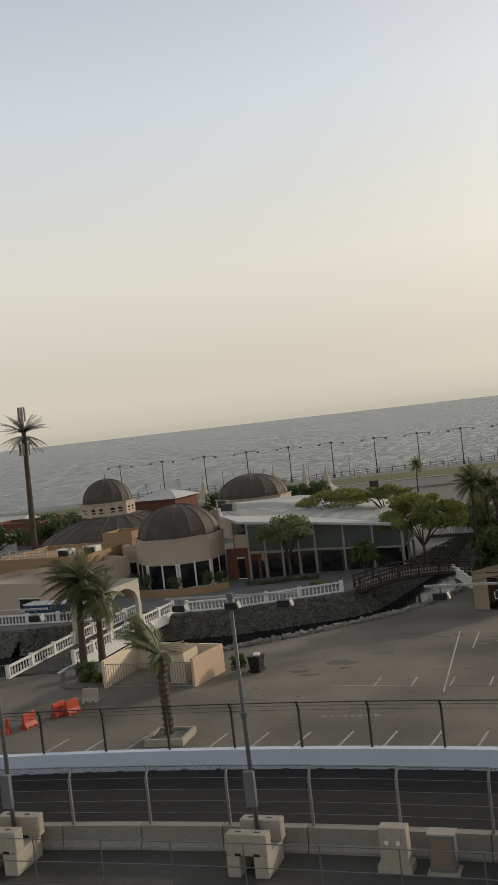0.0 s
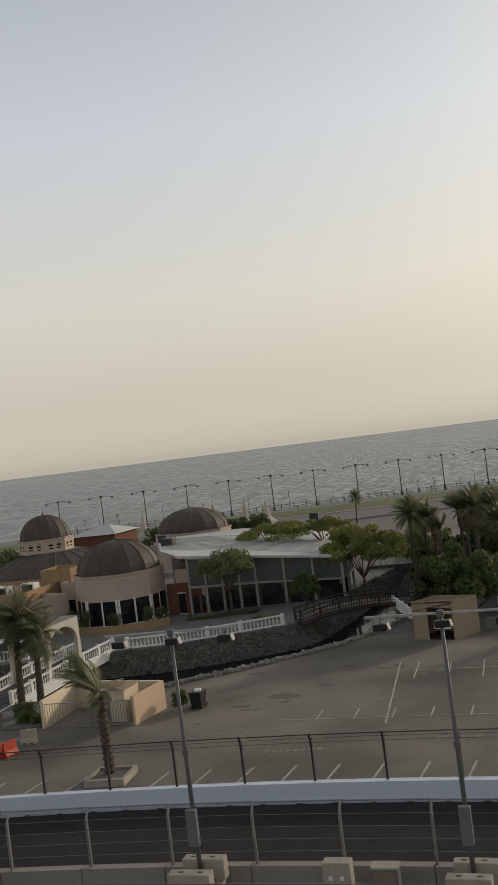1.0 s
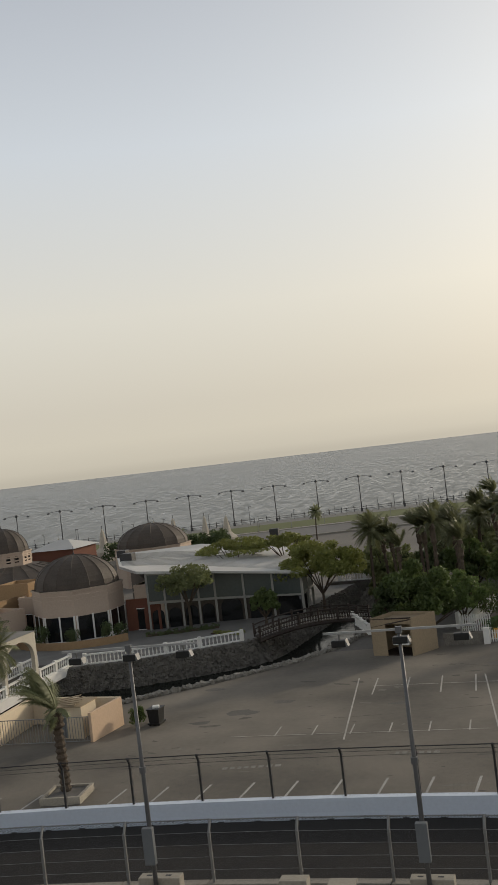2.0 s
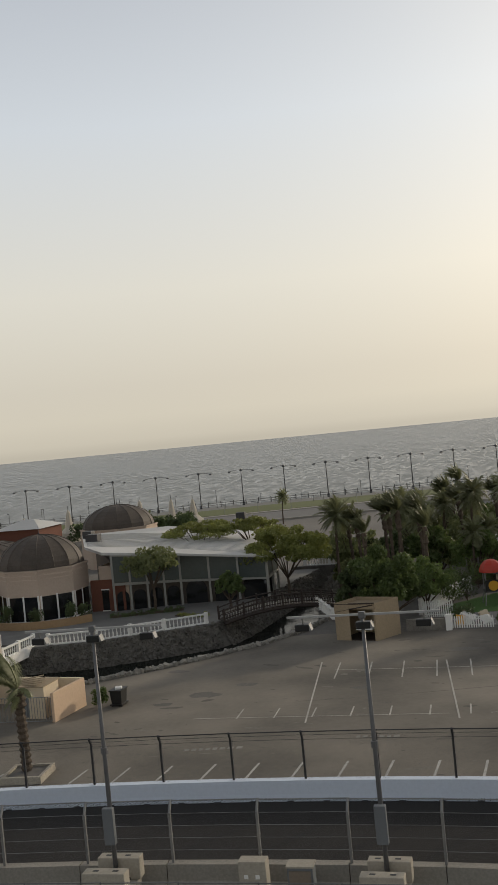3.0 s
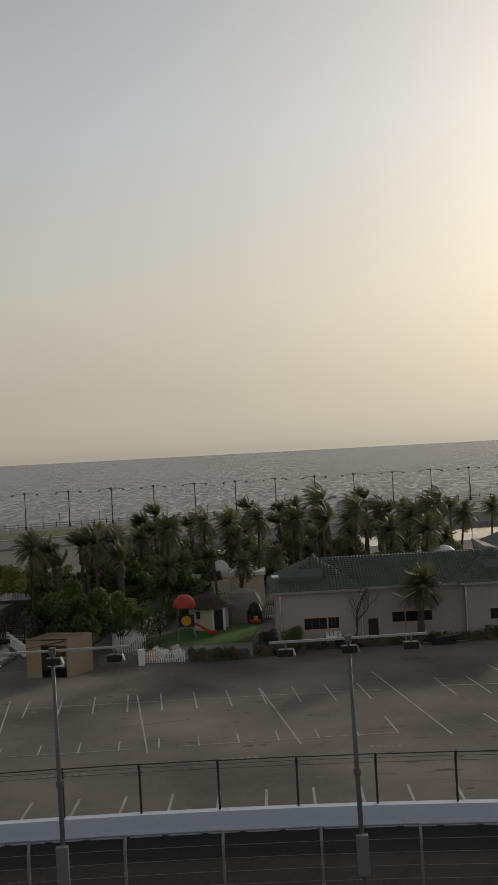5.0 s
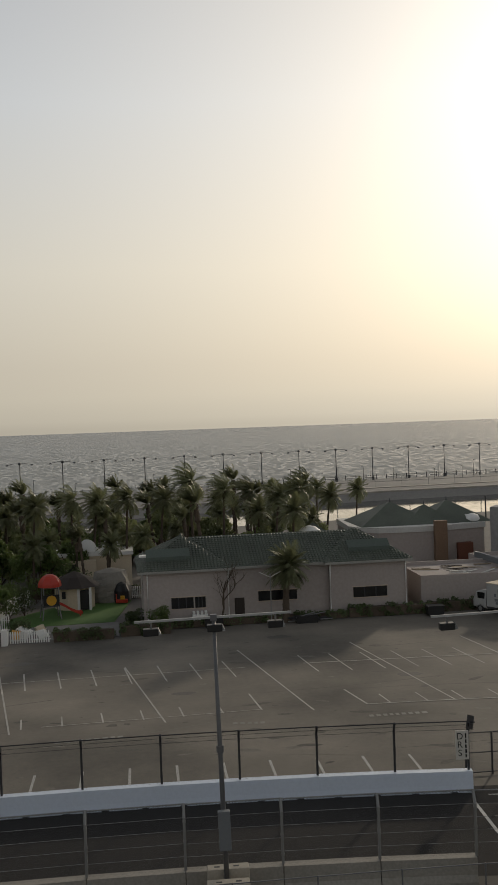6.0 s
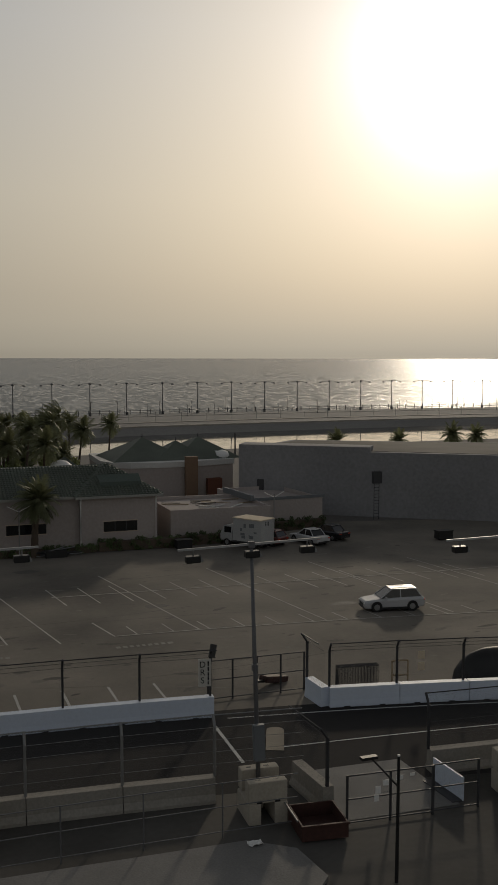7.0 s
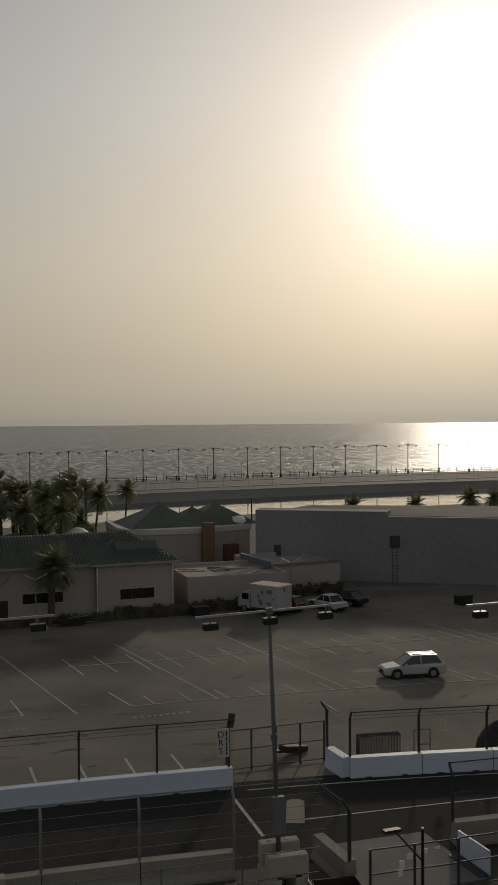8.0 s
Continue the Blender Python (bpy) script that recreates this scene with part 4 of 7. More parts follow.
def service_cabinet(w, h, d, framed):
    t = thing("service_cabinet", "cream service cabinet on a plinth behind the barrier" if not framed else "grey panel cabinet with a pale frame behind the barrier", "cabinet")
    part("plinth", G().box(-w / 2 - 0.12, -d / 2 - 0.12, 0, w / 2 + 0.12, d / 2 + 0.12, 0.32 if not framed else 0.1), BLOCK, t)
    part("body", G().box(-w / 2, -d / 2, 0.1, w / 2, d / 2, h), BLOCK if not framed else CABINET, t, bevel=0.03)
    if framed:
        part("door", G().box(-w / 2 + 0.08, -d / 2 - 0.03, 0.2, w / 2 - 0.08, -d / 2 + 0.01, h - 0.12), mat("brown_panel", (0.20, 0.16, 0.12), 0.6, 0.15, 1.5), t, "brown-grey door panel")
        part("top", G().box(-w / 2 - 0.03, -d / 2 - 0.04, h, w / 2 + 0.03, d / 2 + 0.03, h + 0.07), BLOCK, t)
    else:
        for x in (-0.25, 0.2):
            part("label_plate", G().box(x - 0.08, -d / 2 - 0.012, h * 0.62, x + 0.08, -d / 2 + 0.005, h * 0.62 + 0.16), WHITE, t, "white label plate")
    return t


service_cabinet(1.1, 1.75, 0.6, False).matrix_basis = pose(-12.55, 38.15, 0, 0, 0, 3)
service_cabinet(1.0, 1.5, 0.6, True).matrix_basis = pose(-10.7, 38.3, 0, 0, 0, 3)


# ---- near walkway fence and kerb ----
def walk_rail():
    t = thing("railing_panel", "thin grey steel railing along the service walkway", "railing")
    w = 3.0
    part("post", G().tube([(0, 0, 0), (0, 0, 2.15)], 0.03, 6), POLE, t)
    for z in (0.25, 1.2, 2.12):
        part("rail", G().tube([(0, 0, z), (w, 0, z)], 0.02, 6), POLE, t)
    return t


rail = tagged(walk_rail(), group="service walkway railing")
along(rail, -26.4, 35.65, 3.0, list(range(-3, 14)), SLOW)
structure("walkway", G().prism([(-60, 28), (13.4, 29.6), (14.9, 31.2), (14.7, 33.4), (13.2, 34.6), (2, 35.2), (-20, 34.2), (-60, 30.5)], -0.1, 0.14), PAVING, "grey paved walkway island with a kerb", "pavement")


# sunlit patch of the service ground, laid as a sheet of paler paving
structure("sunlit_pad", G().prism([(17.5, 34.9), (22.4, 34.6), (22.4, 39.5), (17.5, 39.8)], -0.05, 0.02), PAVING, "service ground behind the track gate, its sunlight put into a paler colour", "pavement")


def skip():
    t = thing("steel_skip", "rusty dark red steel skip beside the track gate", "skip", pose(16.05, 34.2, 0, 0, 0, -8) @ Matrix.Scale(0.86, 4))
    h = 0.8
    part("floor", G().box(-1.05, -0.6, 0.1, 1.05, 1.6, 0.18), RUST, t)
    for a, b, c, d in ((-1.05, -0.6, 1.05, -0.54), (-1.05, 1.54, 1.05, 1.6), (-1.05, -0.54, -0.99, 1.54), (0.99, -0.54, 1.05, 1.54)):
        part("side", G().box(a, b, 0.18, c, d, h), RUST, t)
    part("rim", G().box(-1.1, -0.66, h - 0.08, 1.1, -0.6, h), RUST, t)
    part("brace", G().tube([(-1.2, 1.6, 0.9), (-1.1, -0.1, 0.8)], 0.05, 6), STEEL, t, "pale steel brace")
    return t


skip()
cc = thing("camera_pole", "slim black pole with a camera arm beside the gate", "pole", pose(17.0, 30.2, 0))
part("pole", G().tube([(0, 0, 0), (0.02, 0, 4.45)], [0.07, 0.05], 8), BLACK, cc)
part("arm", G().tube([(0, 0, 3.4), (-0.75, 0.5, 4.3)], 0.035, 6), BLACK, cc)
part("camera_housing", G().box(-1.15, 0.4, 4.28, -0.55, 0.62, 4.38), BLACK, cc, "dark camera housing")
part("tip", G().tube([(0.02, 0, 4.45), (0.02, 0, 4.5)], 0.05, 8), WHITE, cc, "pale cap")
bag = thing("litter_sheet", "crumpled white plastic sheet on the walkway", "litter", pose(13.4, 34.2, 0.14))
rnd = random.Random(9)
n = 7
part("sheet", G().add([(0.09 * i - 0.3, 0.06 * j - 0.2, 0.02 + rnd.uniform(0, 0.1)) for i in range(n) for j in range(n)], [(i * n + j, i * n + n + j, i * n + n + j + 1, i * n + j + 1) for i in range(n - 1) for j in range(n - 1)]), WHITE, bag)

# ---- painted lines ----
def painted(g, pts, w, z=0.010):
    """A painted stroke through the points."""
    for a, b in zip(pts, pts[1:]):
        a, b = Vector((*a[:2], z)), Vector((*b[:2], z))
        s = (b - a).normalized().cross(Vector((0, 0, 1))) * w / 2
        g.add([a - s, b - s, b + s, a + s], [(0, 3, 2, 1)])
    return g


def row_two(x):
    """The line of the middle bays, in two stretches."""
    return 63.6 + 0.03 * (x + 2) if x < 9.5 else 63.4 - 0.06 * (x - 15.3) - 0.0025 * (x - 15.3) ** 2


def row_three(x):
    """The line of the far bays."""
    return 75.1 if x < 9.5 else 75.2 - 0.065 * (x - 13.5)


first, faded = G(), G()
for k in range(-15, 7):
    x = 0.16 + 2.47 * k
    if not -31 < x < -27.5:
        painted(first, [bend(x, 52.35), bend(x + 0.06, 54.85)], 0.14)
for k in range(-6, 6):
    x = -6.2 + 2.47 * k
    painted(faded, [(x, row_two(x) - 0.15), (x - 0.16, row_two(x) + 2.0)], 0.10)
painted(faded, [(8.6, 63.85), (8.3, 67.8)], 0.12)
painted(faded, [(15.3, 63.4), (14.65, 67.2)], 0.13)
for k in range(11):
    x = 16.8 + 2.4 * k
    painted(faded, [(x, row_two(x)), (x - 0.22, row_two(x) + 2.2)], 0.10)
for k in range(-3, 8):
    x = -9.2 + 2.46 * k
    painted(faded, [(x, row_three(x) - 2.5), (x - 0.5, row_three(x) + 2.4)], 0.11)
for k in range(15):
    x = 14.0 + 2.42 * k
    painted(faded, [(x, row_three(x) - 2.7), (x - 0.58, row_three(x) + 2.7)], 0.11)
for x0, y0, x1, y1 in ((-16.2, 61.8, -18.6, 77.7), (-6.8, 62.4, -9.0, 77.4), (2.5, 62.6, 0.2, 77.6), (11.75, 63.0, 9.1, 81.0), (20.9, 63.1, 18.3, 81.3), (29.7, 62.3, 27.5, 81.0), (39.0, 61.0, 36.7, 80.5), (47.9, 60.0, 45.7, 79.0)):
    painted(faded, [(x0, y0), (x1, y1)], 0.11, 0.016)
for f, x0, x1, w in ((row_two, -24, -7.5, 0.07), (row_two, -5, 8.6, 0.07), (row_two, 15.3, 48, 0.12), (row_three, -17, 9, 0.08), (row_three, 13.4, 54, 0.13)):
    painted(faded, [(x0 + (x1 - x0) * i / 20, f(x0 + (x1 - x0) * i / 20)) for i in range(21)], w, 0.022)
painted(faded, [bend(-45 + 2 * i, 50.7) for i in range(31)], 0.10, 0.016)
structure("bay_lines", first, LINE, "white parking bay lines beside the barrier", "road marking")
structure("bay_lines", faded, FAINT, "faded white parking bay lines", "road marking")
g = G()
painted(g, [(16.05, 46.25), (15.75, 41.6)], 0.16, 0.016)
painted(g, [bend(17.0 + 1.5 * i, 48.7) for i in range(30)], 0.12, 0.016)
painted(g, [bend(17.8 + 1.5 * i, 43.3, 0, SLOW) for i in range(30)], 0.10, 0.02)
structure("track_lines", g, mat("white_line_paint", (0.5, 0.5, 0.48), 0.8, 0.2, 3.0), "white painted lines on the track", "road marking")
# thin pale sheet on the track with a rounded far end
patch = thing("pale_mat", "pale round-topped flat sheet on the track", "mat", pose(17.6, 42.4, 0.006, 0, 0, -23))
part("sheet", G().prism([(-0.42, 0), (0.42, 0), (0.42, 2.5)] + [(0.42 * math.cos(a), 2.5 + 0.4 * math.sin(a)) for a in (math.pi * k / 8 for k in range(1, 8))] + [(-0.42, 2.5)], 0, 0.02), mat("pale_sheet_tone", (0.30, 0.26, 0.20), 0.9, 0.15, 1.0), patch)
# ground lettering, shown as bars
rnd = random.Random(2)
for x, y, w, tn in ((-4.0, 60.0, 4.1, 3), (-22.3, 56.4, 3.4, 8), (14.75, 60.7, 3.5, -2), (6.45, 61.2, 2.1, -8), (-12.46, 58.75, 2.7, 2)):
    t = thing("ground_lettering", "worn white lettering bars on the asphalt", "road marking", pose(x, y, 0.013, 0, 0, tn))
    xx = 0.0
    while xx < w - 0.2:
        cw = rnd.uniform(0.2, 0.36)
        part("text_bar", G().add([(xx, 0, 0), (xx + cw, 0, 0), (xx + cw, 0.42, 0), (xx, 0.42, 0)], [(0, 1, 2, 3)]), LETTER, t)
        xx += cw + 0.16
DIRT = mat("oil_stain", (0.105, 0.097, 0.085), 0.8, 0.4, 1.0)
rnd = random.Random(12)
for x, y, r in ((-25.3, 68.8, 0.9), (-8, 81, 0.8), (-23, 71.5, 0.6), (-27.5, 66.5, 0.5), (13, 85, 0.7), (20, 70, 0.6), (33, 66, 0.7), (-14, 70, 0.5), (4, 69, 0.5), (-30, 79 - 3, 0.6)):
    n = 14
    pts = [(x + r * 1.8 * rnd.uniform(0.6, 1.1) * math.cos(2 * math.pi * i / n), y + r * rnd.uniform(0.6, 1.1) * math.sin(2 * math.pi * i / n), 0.006) for i in range(n)]
    structure("oil_stain", G().add(pts, [tuple(range(n))]), DIRT, "dark patched stain on the asphalt", "stain")
# fine wear of the car park: drips, scuffs, crack lines and swept tyre arcs
SCUFF = mat("asphalt_scuff", (0.125, 0.116, 0.101), 0.9, 0.35, 0.8, spec=0.12)
PALE_WEAR = mat("dusty_wear", (0.185, 0.172, 0.148), 0.95, 0.35, 0.8, spec=0.1)
gd, gp = G(), G()
for i in range(420):
    x = rnd.uniform(-30, 50)
    y = rnd.uniform(51.5, 86) if x > -20 else rnd.uniform(51.5, 70 + (x + 30))
    r, n = rnd.choice((0.07, 0.1, 0.15, 0.3)), 7
    st, tn = rnd.uniform(1, 4), rnd.uniform(-0.5, 0.5)
    ring = []
    for k in range(n):
        a, q = 2 * math.pi * k / n, r * rnd.uniform(0.55, 1.1)
        u, v = q * st * math.cos(a), q * math.sin(a)
        ring.append((x + u * math.cos(tn) - v * math.sin(tn), y + u * math.sin(tn) + v * math.cos(tn), 0.0045 + 0.000002 * i))
    (gd if rnd.random() < 0.65 else gp).add(ring, [tuple(range(n))])
for i in range(12):
    x, y, a, turn = rnd.uniform(-24, 40), rnd.uniform(54, 82), rnd.uniform(-0.35, 0.35), rnd.uniform(-0.03, 0.03)
    pts, wd = [], rnd.uniform(0.05, 0.13)
    for k in range(16):
        pts.append((x, y))
        x, y, a = x + 0.9 * math.cos(a), y + 0.9 * math.sin(a), a + turn + rnd.uniform(-0.02, 0.02)
    if all(p[1] < 86 and (p[0] > -20 or p[1] < 70 + (p[0] + 30)) for p in pts):
        painted(gd if i % 3 else gp, pts, wd, 0.0035 + 0.00001 * i)
structure("asphalt_scuffs", gd, SCUFF, "dark drips, cracks and tyre arcs on the asphalt", "stain", kind="stuff")
structure("dusty_patches", gp, PALE_WEAR, "pale dusty worn patches on the asphalt", "stain", kind="stuff")


# ---- vehicles ----
def loft(g, stations, n_side=0):
    """Cross sections along x: (x, half width, low, belly width, high, top half width)."""
    rows = []
    for x, w, lo, wm, zm, hi, wt in stations:
        rows.append([(x, -wm * 0.92, lo), (x, -w, lo + 0.12), (x, -w, zm), (x, -wt, hi), (x, wt, hi), (x, w, zm), (x, w, lo + 0.12), (x, wm * 0.92, lo)])
    n = 8
    vs = [p for r in rows for p in r]
    fs = [(i * n + j, i * n + (j + 1) % n, (i + 1) * n + (j + 1) % n, (i + 1) * n + j) for i in range(len(rows) - 1) for j in range(n)]
    fs += [tuple(range(n)), tuple(reversed(range((len(rows) - 1) * n, len(rows) * n)))]
    return g.add(vs, [tuple(reversed(f)) for f in fs])


def car(name, label, L, W, H, paint, suv):
    """A car that heads along -x."""
    t = thing(name, label, "car")
    h, w = L / 2, W / 2
    belt = H * (0.62 if suv else 0.6)
    part("body", loft(G(), [(-h, w * 0.72, 0.34, w * 0.7, H * 0.36, H * 0.40, w * 0.66), (-h + 0.12, w * 0.9, 0.24, w * 0.9, H * 0.42, H * 0.49, w * 0.8), (-h + L * 0.27, w, 0.22, w, H * 0.52, H * 0.585, w * 0.86),
                            (0, w, 0.22, w, H * 0.53, belt, w * 0.9), (h - L * 0.12, w, 0.24, w, H * 0.55, belt + 0.03, w * 0.9), (h - 0.08, w * 0.93, 0.28, w * 0.9, H * 0.5, belt + 0.02, w * 0.84), (h, w * 0.8, 0.36, w * 0.75, H * 0.46, H * 0.52, w * 0.76)]),
         paint, t, bevel=0.09)
    part("sill", G().box(-h + L * 0.12, -w * 1.005, 0.2, h - L * 0.1, w * 1.005, 0.36), BLACK, t, "dark lower cladding")
    a, b = -h + L * (0.27 if suv else 0.3), h - L * (0.04 if suv else 0.16)
    r0, r1 = a + L * 0.18, b - L * (0.1 if suv else 0.13)
    z = belt - 0.03
    cab = [(a, w * 0.84, z), (b, w * 0.84, z), (r1, w * 0.7, H - 0.06), (r0, w * 0.7, H - 0.06)]
    vs = [(x, -y, zz) for x, y, zz in cab] + [(x, y, zz) for x, y, zz in cab]
    part("glasshouse", G().add(vs, [(0, 1, 2, 3), (7, 6, 5, 4), (0, 3, 7, 4), (1, 5, 6, 2), (3, 2, 6, 7)]), GLASS_DARK, t, "dark tinted glass")
    part("roof", G().box(r0 - 0.05, -w * 0.71, H - 0.075, r1 + 0.1, w * 0.71, H), paint, t, bevel=0.06)
    for s in (-1, 1):
        for x0, x1 in ((a, r0), (b, r1)):
            part("pillar", G().tube([(x0, s * w * 0.85, z), (x1, s * w * 0.71, H - 0.05)], 0.045, 5), paint, t)
        xm = a + (b - a) * 0.48
        part("pillar", G().tube([(xm, s * w * 0.855, z), (xm, s * w * 0.715, H - 0.05)], 0.04, 5), paint, t)
        part("mirror", G().box(a + 0.25, s * (w + 0.08) - 0.1, z, a + 0.42, s * (w + 0.08) + 0.1, z + 0.15), paint, t, bevel=0.02)
        part("headlight", G().box(-h - 0.0, s * w * 0.62 - 0.16, H * 0.36, -h + 0.2, s * w * 0.62 + 0.18, H * 0.43), GLASS_DARK if paint is CAR_BLACK else WHITE, t)
        part("tail_light", G().box(h - 0.2, s * w * 0.72 - 0.16, H * 0.47, h + 0.005, s * w * 0.72 + 0.14, H * 0.54), RED, t, "red tail light")
        if suv:
            part("roof_rail", G().tube([(r0 + 0.1, s * w * 0.6, H + 0.05), (r1, s * w * 0.6, H + 0.05)], 0.03, 5), BLACK, t)
        for x in (-h + L * 0.2, h - L * 0.21):
            rr = 0.37 if suv else 0.31
            wh = part("wheel", G().tube([(x, s * (w - 0.2), rr), (x, s * (w + 0.015), rr)], rr, 18), RUBBER, t, "black tyre")
            part("rim", G().tube([(x, s * (w + 0.0), rr), (x, s * (w + 0.025), rr)], rr * 0.62, 12), STEEL, wh, "grey alloy rim")
            part("arch", G().tube([(x, s * (w - 0.25), rr + 0.02), (x, s * (w + 0.008), rr + 0.02)], rr * 1.16, 18), BLACK, t)
    part("grille", G().box(-h - 0.015, -w * 0.4, 0.42, -h + 0.1, w * 0.4, H * 0.38), BLACK, t, "black grille")
    part("bumper", G().box(-h - 0.02, -w * 0.7, 0.26, -h + 0.2, w * 0.7, 0.4), BLACK, t)
    part("bumper", G().box(h - 0.2, -w * 0.75, 0.3, h + 0.02, w * 0.75, 0.45), BLACK, t)
    return t


car("suv", "silver-white sport utility car crossing the car park", 4.75, 1.88, 1.68, CAR_WHITE, True).matrix_basis = pose(35.4, 63.45, 0, 0, 0, -11) @ Matrix.Scale(0.93, 4)
car("saloon_car", "white saloon car parked by the annex", 4.4, 1.75, 1.45, CAR_WHITE, False).matrix_basis = pose(40.6, 88.7, 0, 0, 0, -76)
car("saloon_car", "black saloon car parked by the hall", 4.4, 1.75, 1.45, CAR_BLACK, False).matrix_basis = pose(43.3, 90.2, 0, 0, 0, -66)
car("hatchback_car", "dark red hatchback parked behind the truck", 4.0, 1.7, 1.45, CAR_RED, True).matrix_basis = pose(36.6, 89.6, 0, 0, 0, -62)


def truck():
    t = thing("box_truck", "small worn white box truck with graffiti marks", "truck", pose(34.3, 89.0, 0, 0, 0, -60))
    part("chassis", G().box(-2.4, -0.85, 0.45, 2.3, 0.85, 0.65), DARK_STEEL, t)
    b = part("cargo_box", G().box(-0.9, -1.0, 0.65, 2.4, 1.0, 2.75), DIRTY_WHITE, t, "worn white cargo box", bevel=0.03)
    part("roof_sheet", G().box(-0.95, -1.05, 2.75, 2.45, 1.05, 2.83), CREAM, b, "cream roof sheet")
    rr = random.Random(3)
    for i in range(9):
        x, z = rr.uniform(-0.7, 2.0), rr.uniform(0.9, 2.2)
        part("paint_mark", G().box(x, -1.006, z, x + rr.uniform(0.1, 0.5), -1.001, z + rr.uniform(0.1, 0.4)), CABINET, b)
    for i in range(3):
        part("rear_slot", G().box(2.4, -0.3 + 0.2 * i, 2.2, 2.406, -0.22 + 0.2 * i, 2.6), BLACK, b)
    part("cab", loft(G(), [(-2.5, 0.9, 0.5, 0.9, 1.1, 1.25, 0.85), (-2.2, 0.95, 0.45, 0.95, 1.3, 1.9, 0.8), (-1.0, 0.95, 0.45, 0.95, 1.4, 2.15, 0.85)]), DIRTY_WHITE, t, bevel=0.04)
    part("side_window", G().box(-2.0, -0.96, 1.3, -1.2, 0.96, 1.85), GLASS_DARK, t)
    for x in (-1.7, 1.5):
        for s in (-1, 1):
            wh = part("wheel", G().tube([(x, s * 0.7, 0.38), (x, s * 0.95, 0.38)], 0.38, 16), RUBBER, t)
            part("rim", G().tube([(x, s * 0.94, 0.38), (x, s * 0.96, 0.38)], 0.22, 10), STEEL, wh)
    return t


truck()


# ---- things behind the right-hand barrier ----
mound = thing("tarpaulin_mound", "dark tarpaulin-covered mound behind the white barrier", "mound", pose(33.2, 47.6, 0, 0, 0, -8))
g = G()
n, k = 20, 6
vs = []
for j in range(k):
    v = j / (k - 1)
    for i in range(n):
        a = 2 * math.pi * i / n
        r = math.cos(v * math.pi / 2 * 0.96) * (1 + 0.08 * math.sin(3 * a))
        vs.append((2.5 * r * math.cos(a), 1.0 * r * math.sin(a), 1.8 * math.sin(v * math.pi / 2)))
g.add(vs, [(j * n + i, j * n + (i + 1) % n, (j + 1) * n + (i + 1) % n, (j + 1) * n + i) for j in range(k - 1) for i in range(n)] + [tuple((k - 1) * n + i for i in range(n))])
part("tarpaulin", g, BLACK, mound, smooth=True)


def cage(x, y, rz):
    t = thing("stacked_barriers", "dark stack of steel barriers behind the white barrier", "barrier stack", pose(x, y, 0, 0, 0, rz))
    for i in range(4):
        y0 = 0.14 * i
        f = part("frame", G().tube([(0, y0, 0.02), (0, y0, 1.25), (2.3, y0, 1.25), (2.3, y0, 0.02), (0, y0, 0.06)], 0.03, 5), DARK_STEEL, t)
        for j in range(1, 14):
            part("bar", G().tube([(2.3 * j / 14, y0, 0.12), (2.3 * j / 14, y0, 1.25)], 0.014, 4), DARK_STEEL, f)
    return t


cage(24.0, 48.9, -10)
pbox = thing("wooden_crate_frame", "small pale timber frame behind the white barrier", "crate", pose(26.9, 48.2, 0, 0, 0, -10))
for a, b in (((0, 0, 0), (0, 0, 1.5)), ((0.9, 0, 0), (0.9, 0, 1.5)), ((0, 0, 1.5), (0.9, 0, 1.5)), ((0, 0, 0.7), (0.9, 0, 0.7))):
    part("batten", G().tube([a, b], 0.05, 4), WOOD, pbox)
fallen = thing("fallen_barrier", "collapsed dark red traffic barrier beside the gate", "barrier", pose(21.2, 51.2, 0.1, 0, 12, 25))
part("body", G().box(-0.9, -0.3, 0, 0.9, 0.3, 0.35), RUST, fallen, bevel=0.05)
part("foot", G().box(-1.5, -0.15, 0.0, -0.9, 0.15, 0.12), BLACK, fallen)
for x, z in ((29.0, 2.3), (29.0, 1.7)):
    pl = thing("fence_notice", "small pale notice on the debris fence", "notice", Matrix.Translation(bend(27.2, 49.3)) @ pose(0, 0, z, 0, 0, -7))
    part("sheet", G().box(-0.18, -0.01, 0, 0.18, 0.01, 0.42), CREAM, pl)


# ---- canal banks ----
def stone(g, rnd, x, y, z, r):
    """One rough stone."""
    ax = [rnd.uniform(0.7, 1.25) * r for _ in range(3)]
    turn = Euler((rnd.uniform(0, 3), rnd.uniform(0, 3), rnd.uniform(0, 3))).to_matrix()
    vs = []
    for sx, sy, sz in ((-1, -1, -1), (1, -1, -1), (-1, 1, -1), (1, 1, -1), (-1, -1, 1), (1, -1, 1), (-1, 1, 1), (1, 1, 1)):
        k = Vector((sx * ax[0], sy * ax[1], sz * ax[2])) * rnd.uniform(0.55, 0.85)
        vs.append(turn @ k + Vector((x, y, z)))
    g.add(vs, [(0, 2, 3, 1), (4, 5, 7, 6), (0, 1, 5, 4), (2, 6, 7, 3), (0, 4, 6, 2), (1, 3, 7, 5)])


def poly_at(poly, s):
    for a, b in zip(poly, poly[1:]):
        a, b = Vector(a), Vector(b)
        d = (b - a).length
        if s <= d:
            q = a + (b - a) * (s / d)
            t = (b - a).normalized()
            return q, Vector((t.y, -t.x))
        s -= d
    return b, Vector((t.y, -t.x))


def poly_len(poly):
    return sum((Vector(b) - Vector(a)).length for a, b in zip(poly, poly[1:]))


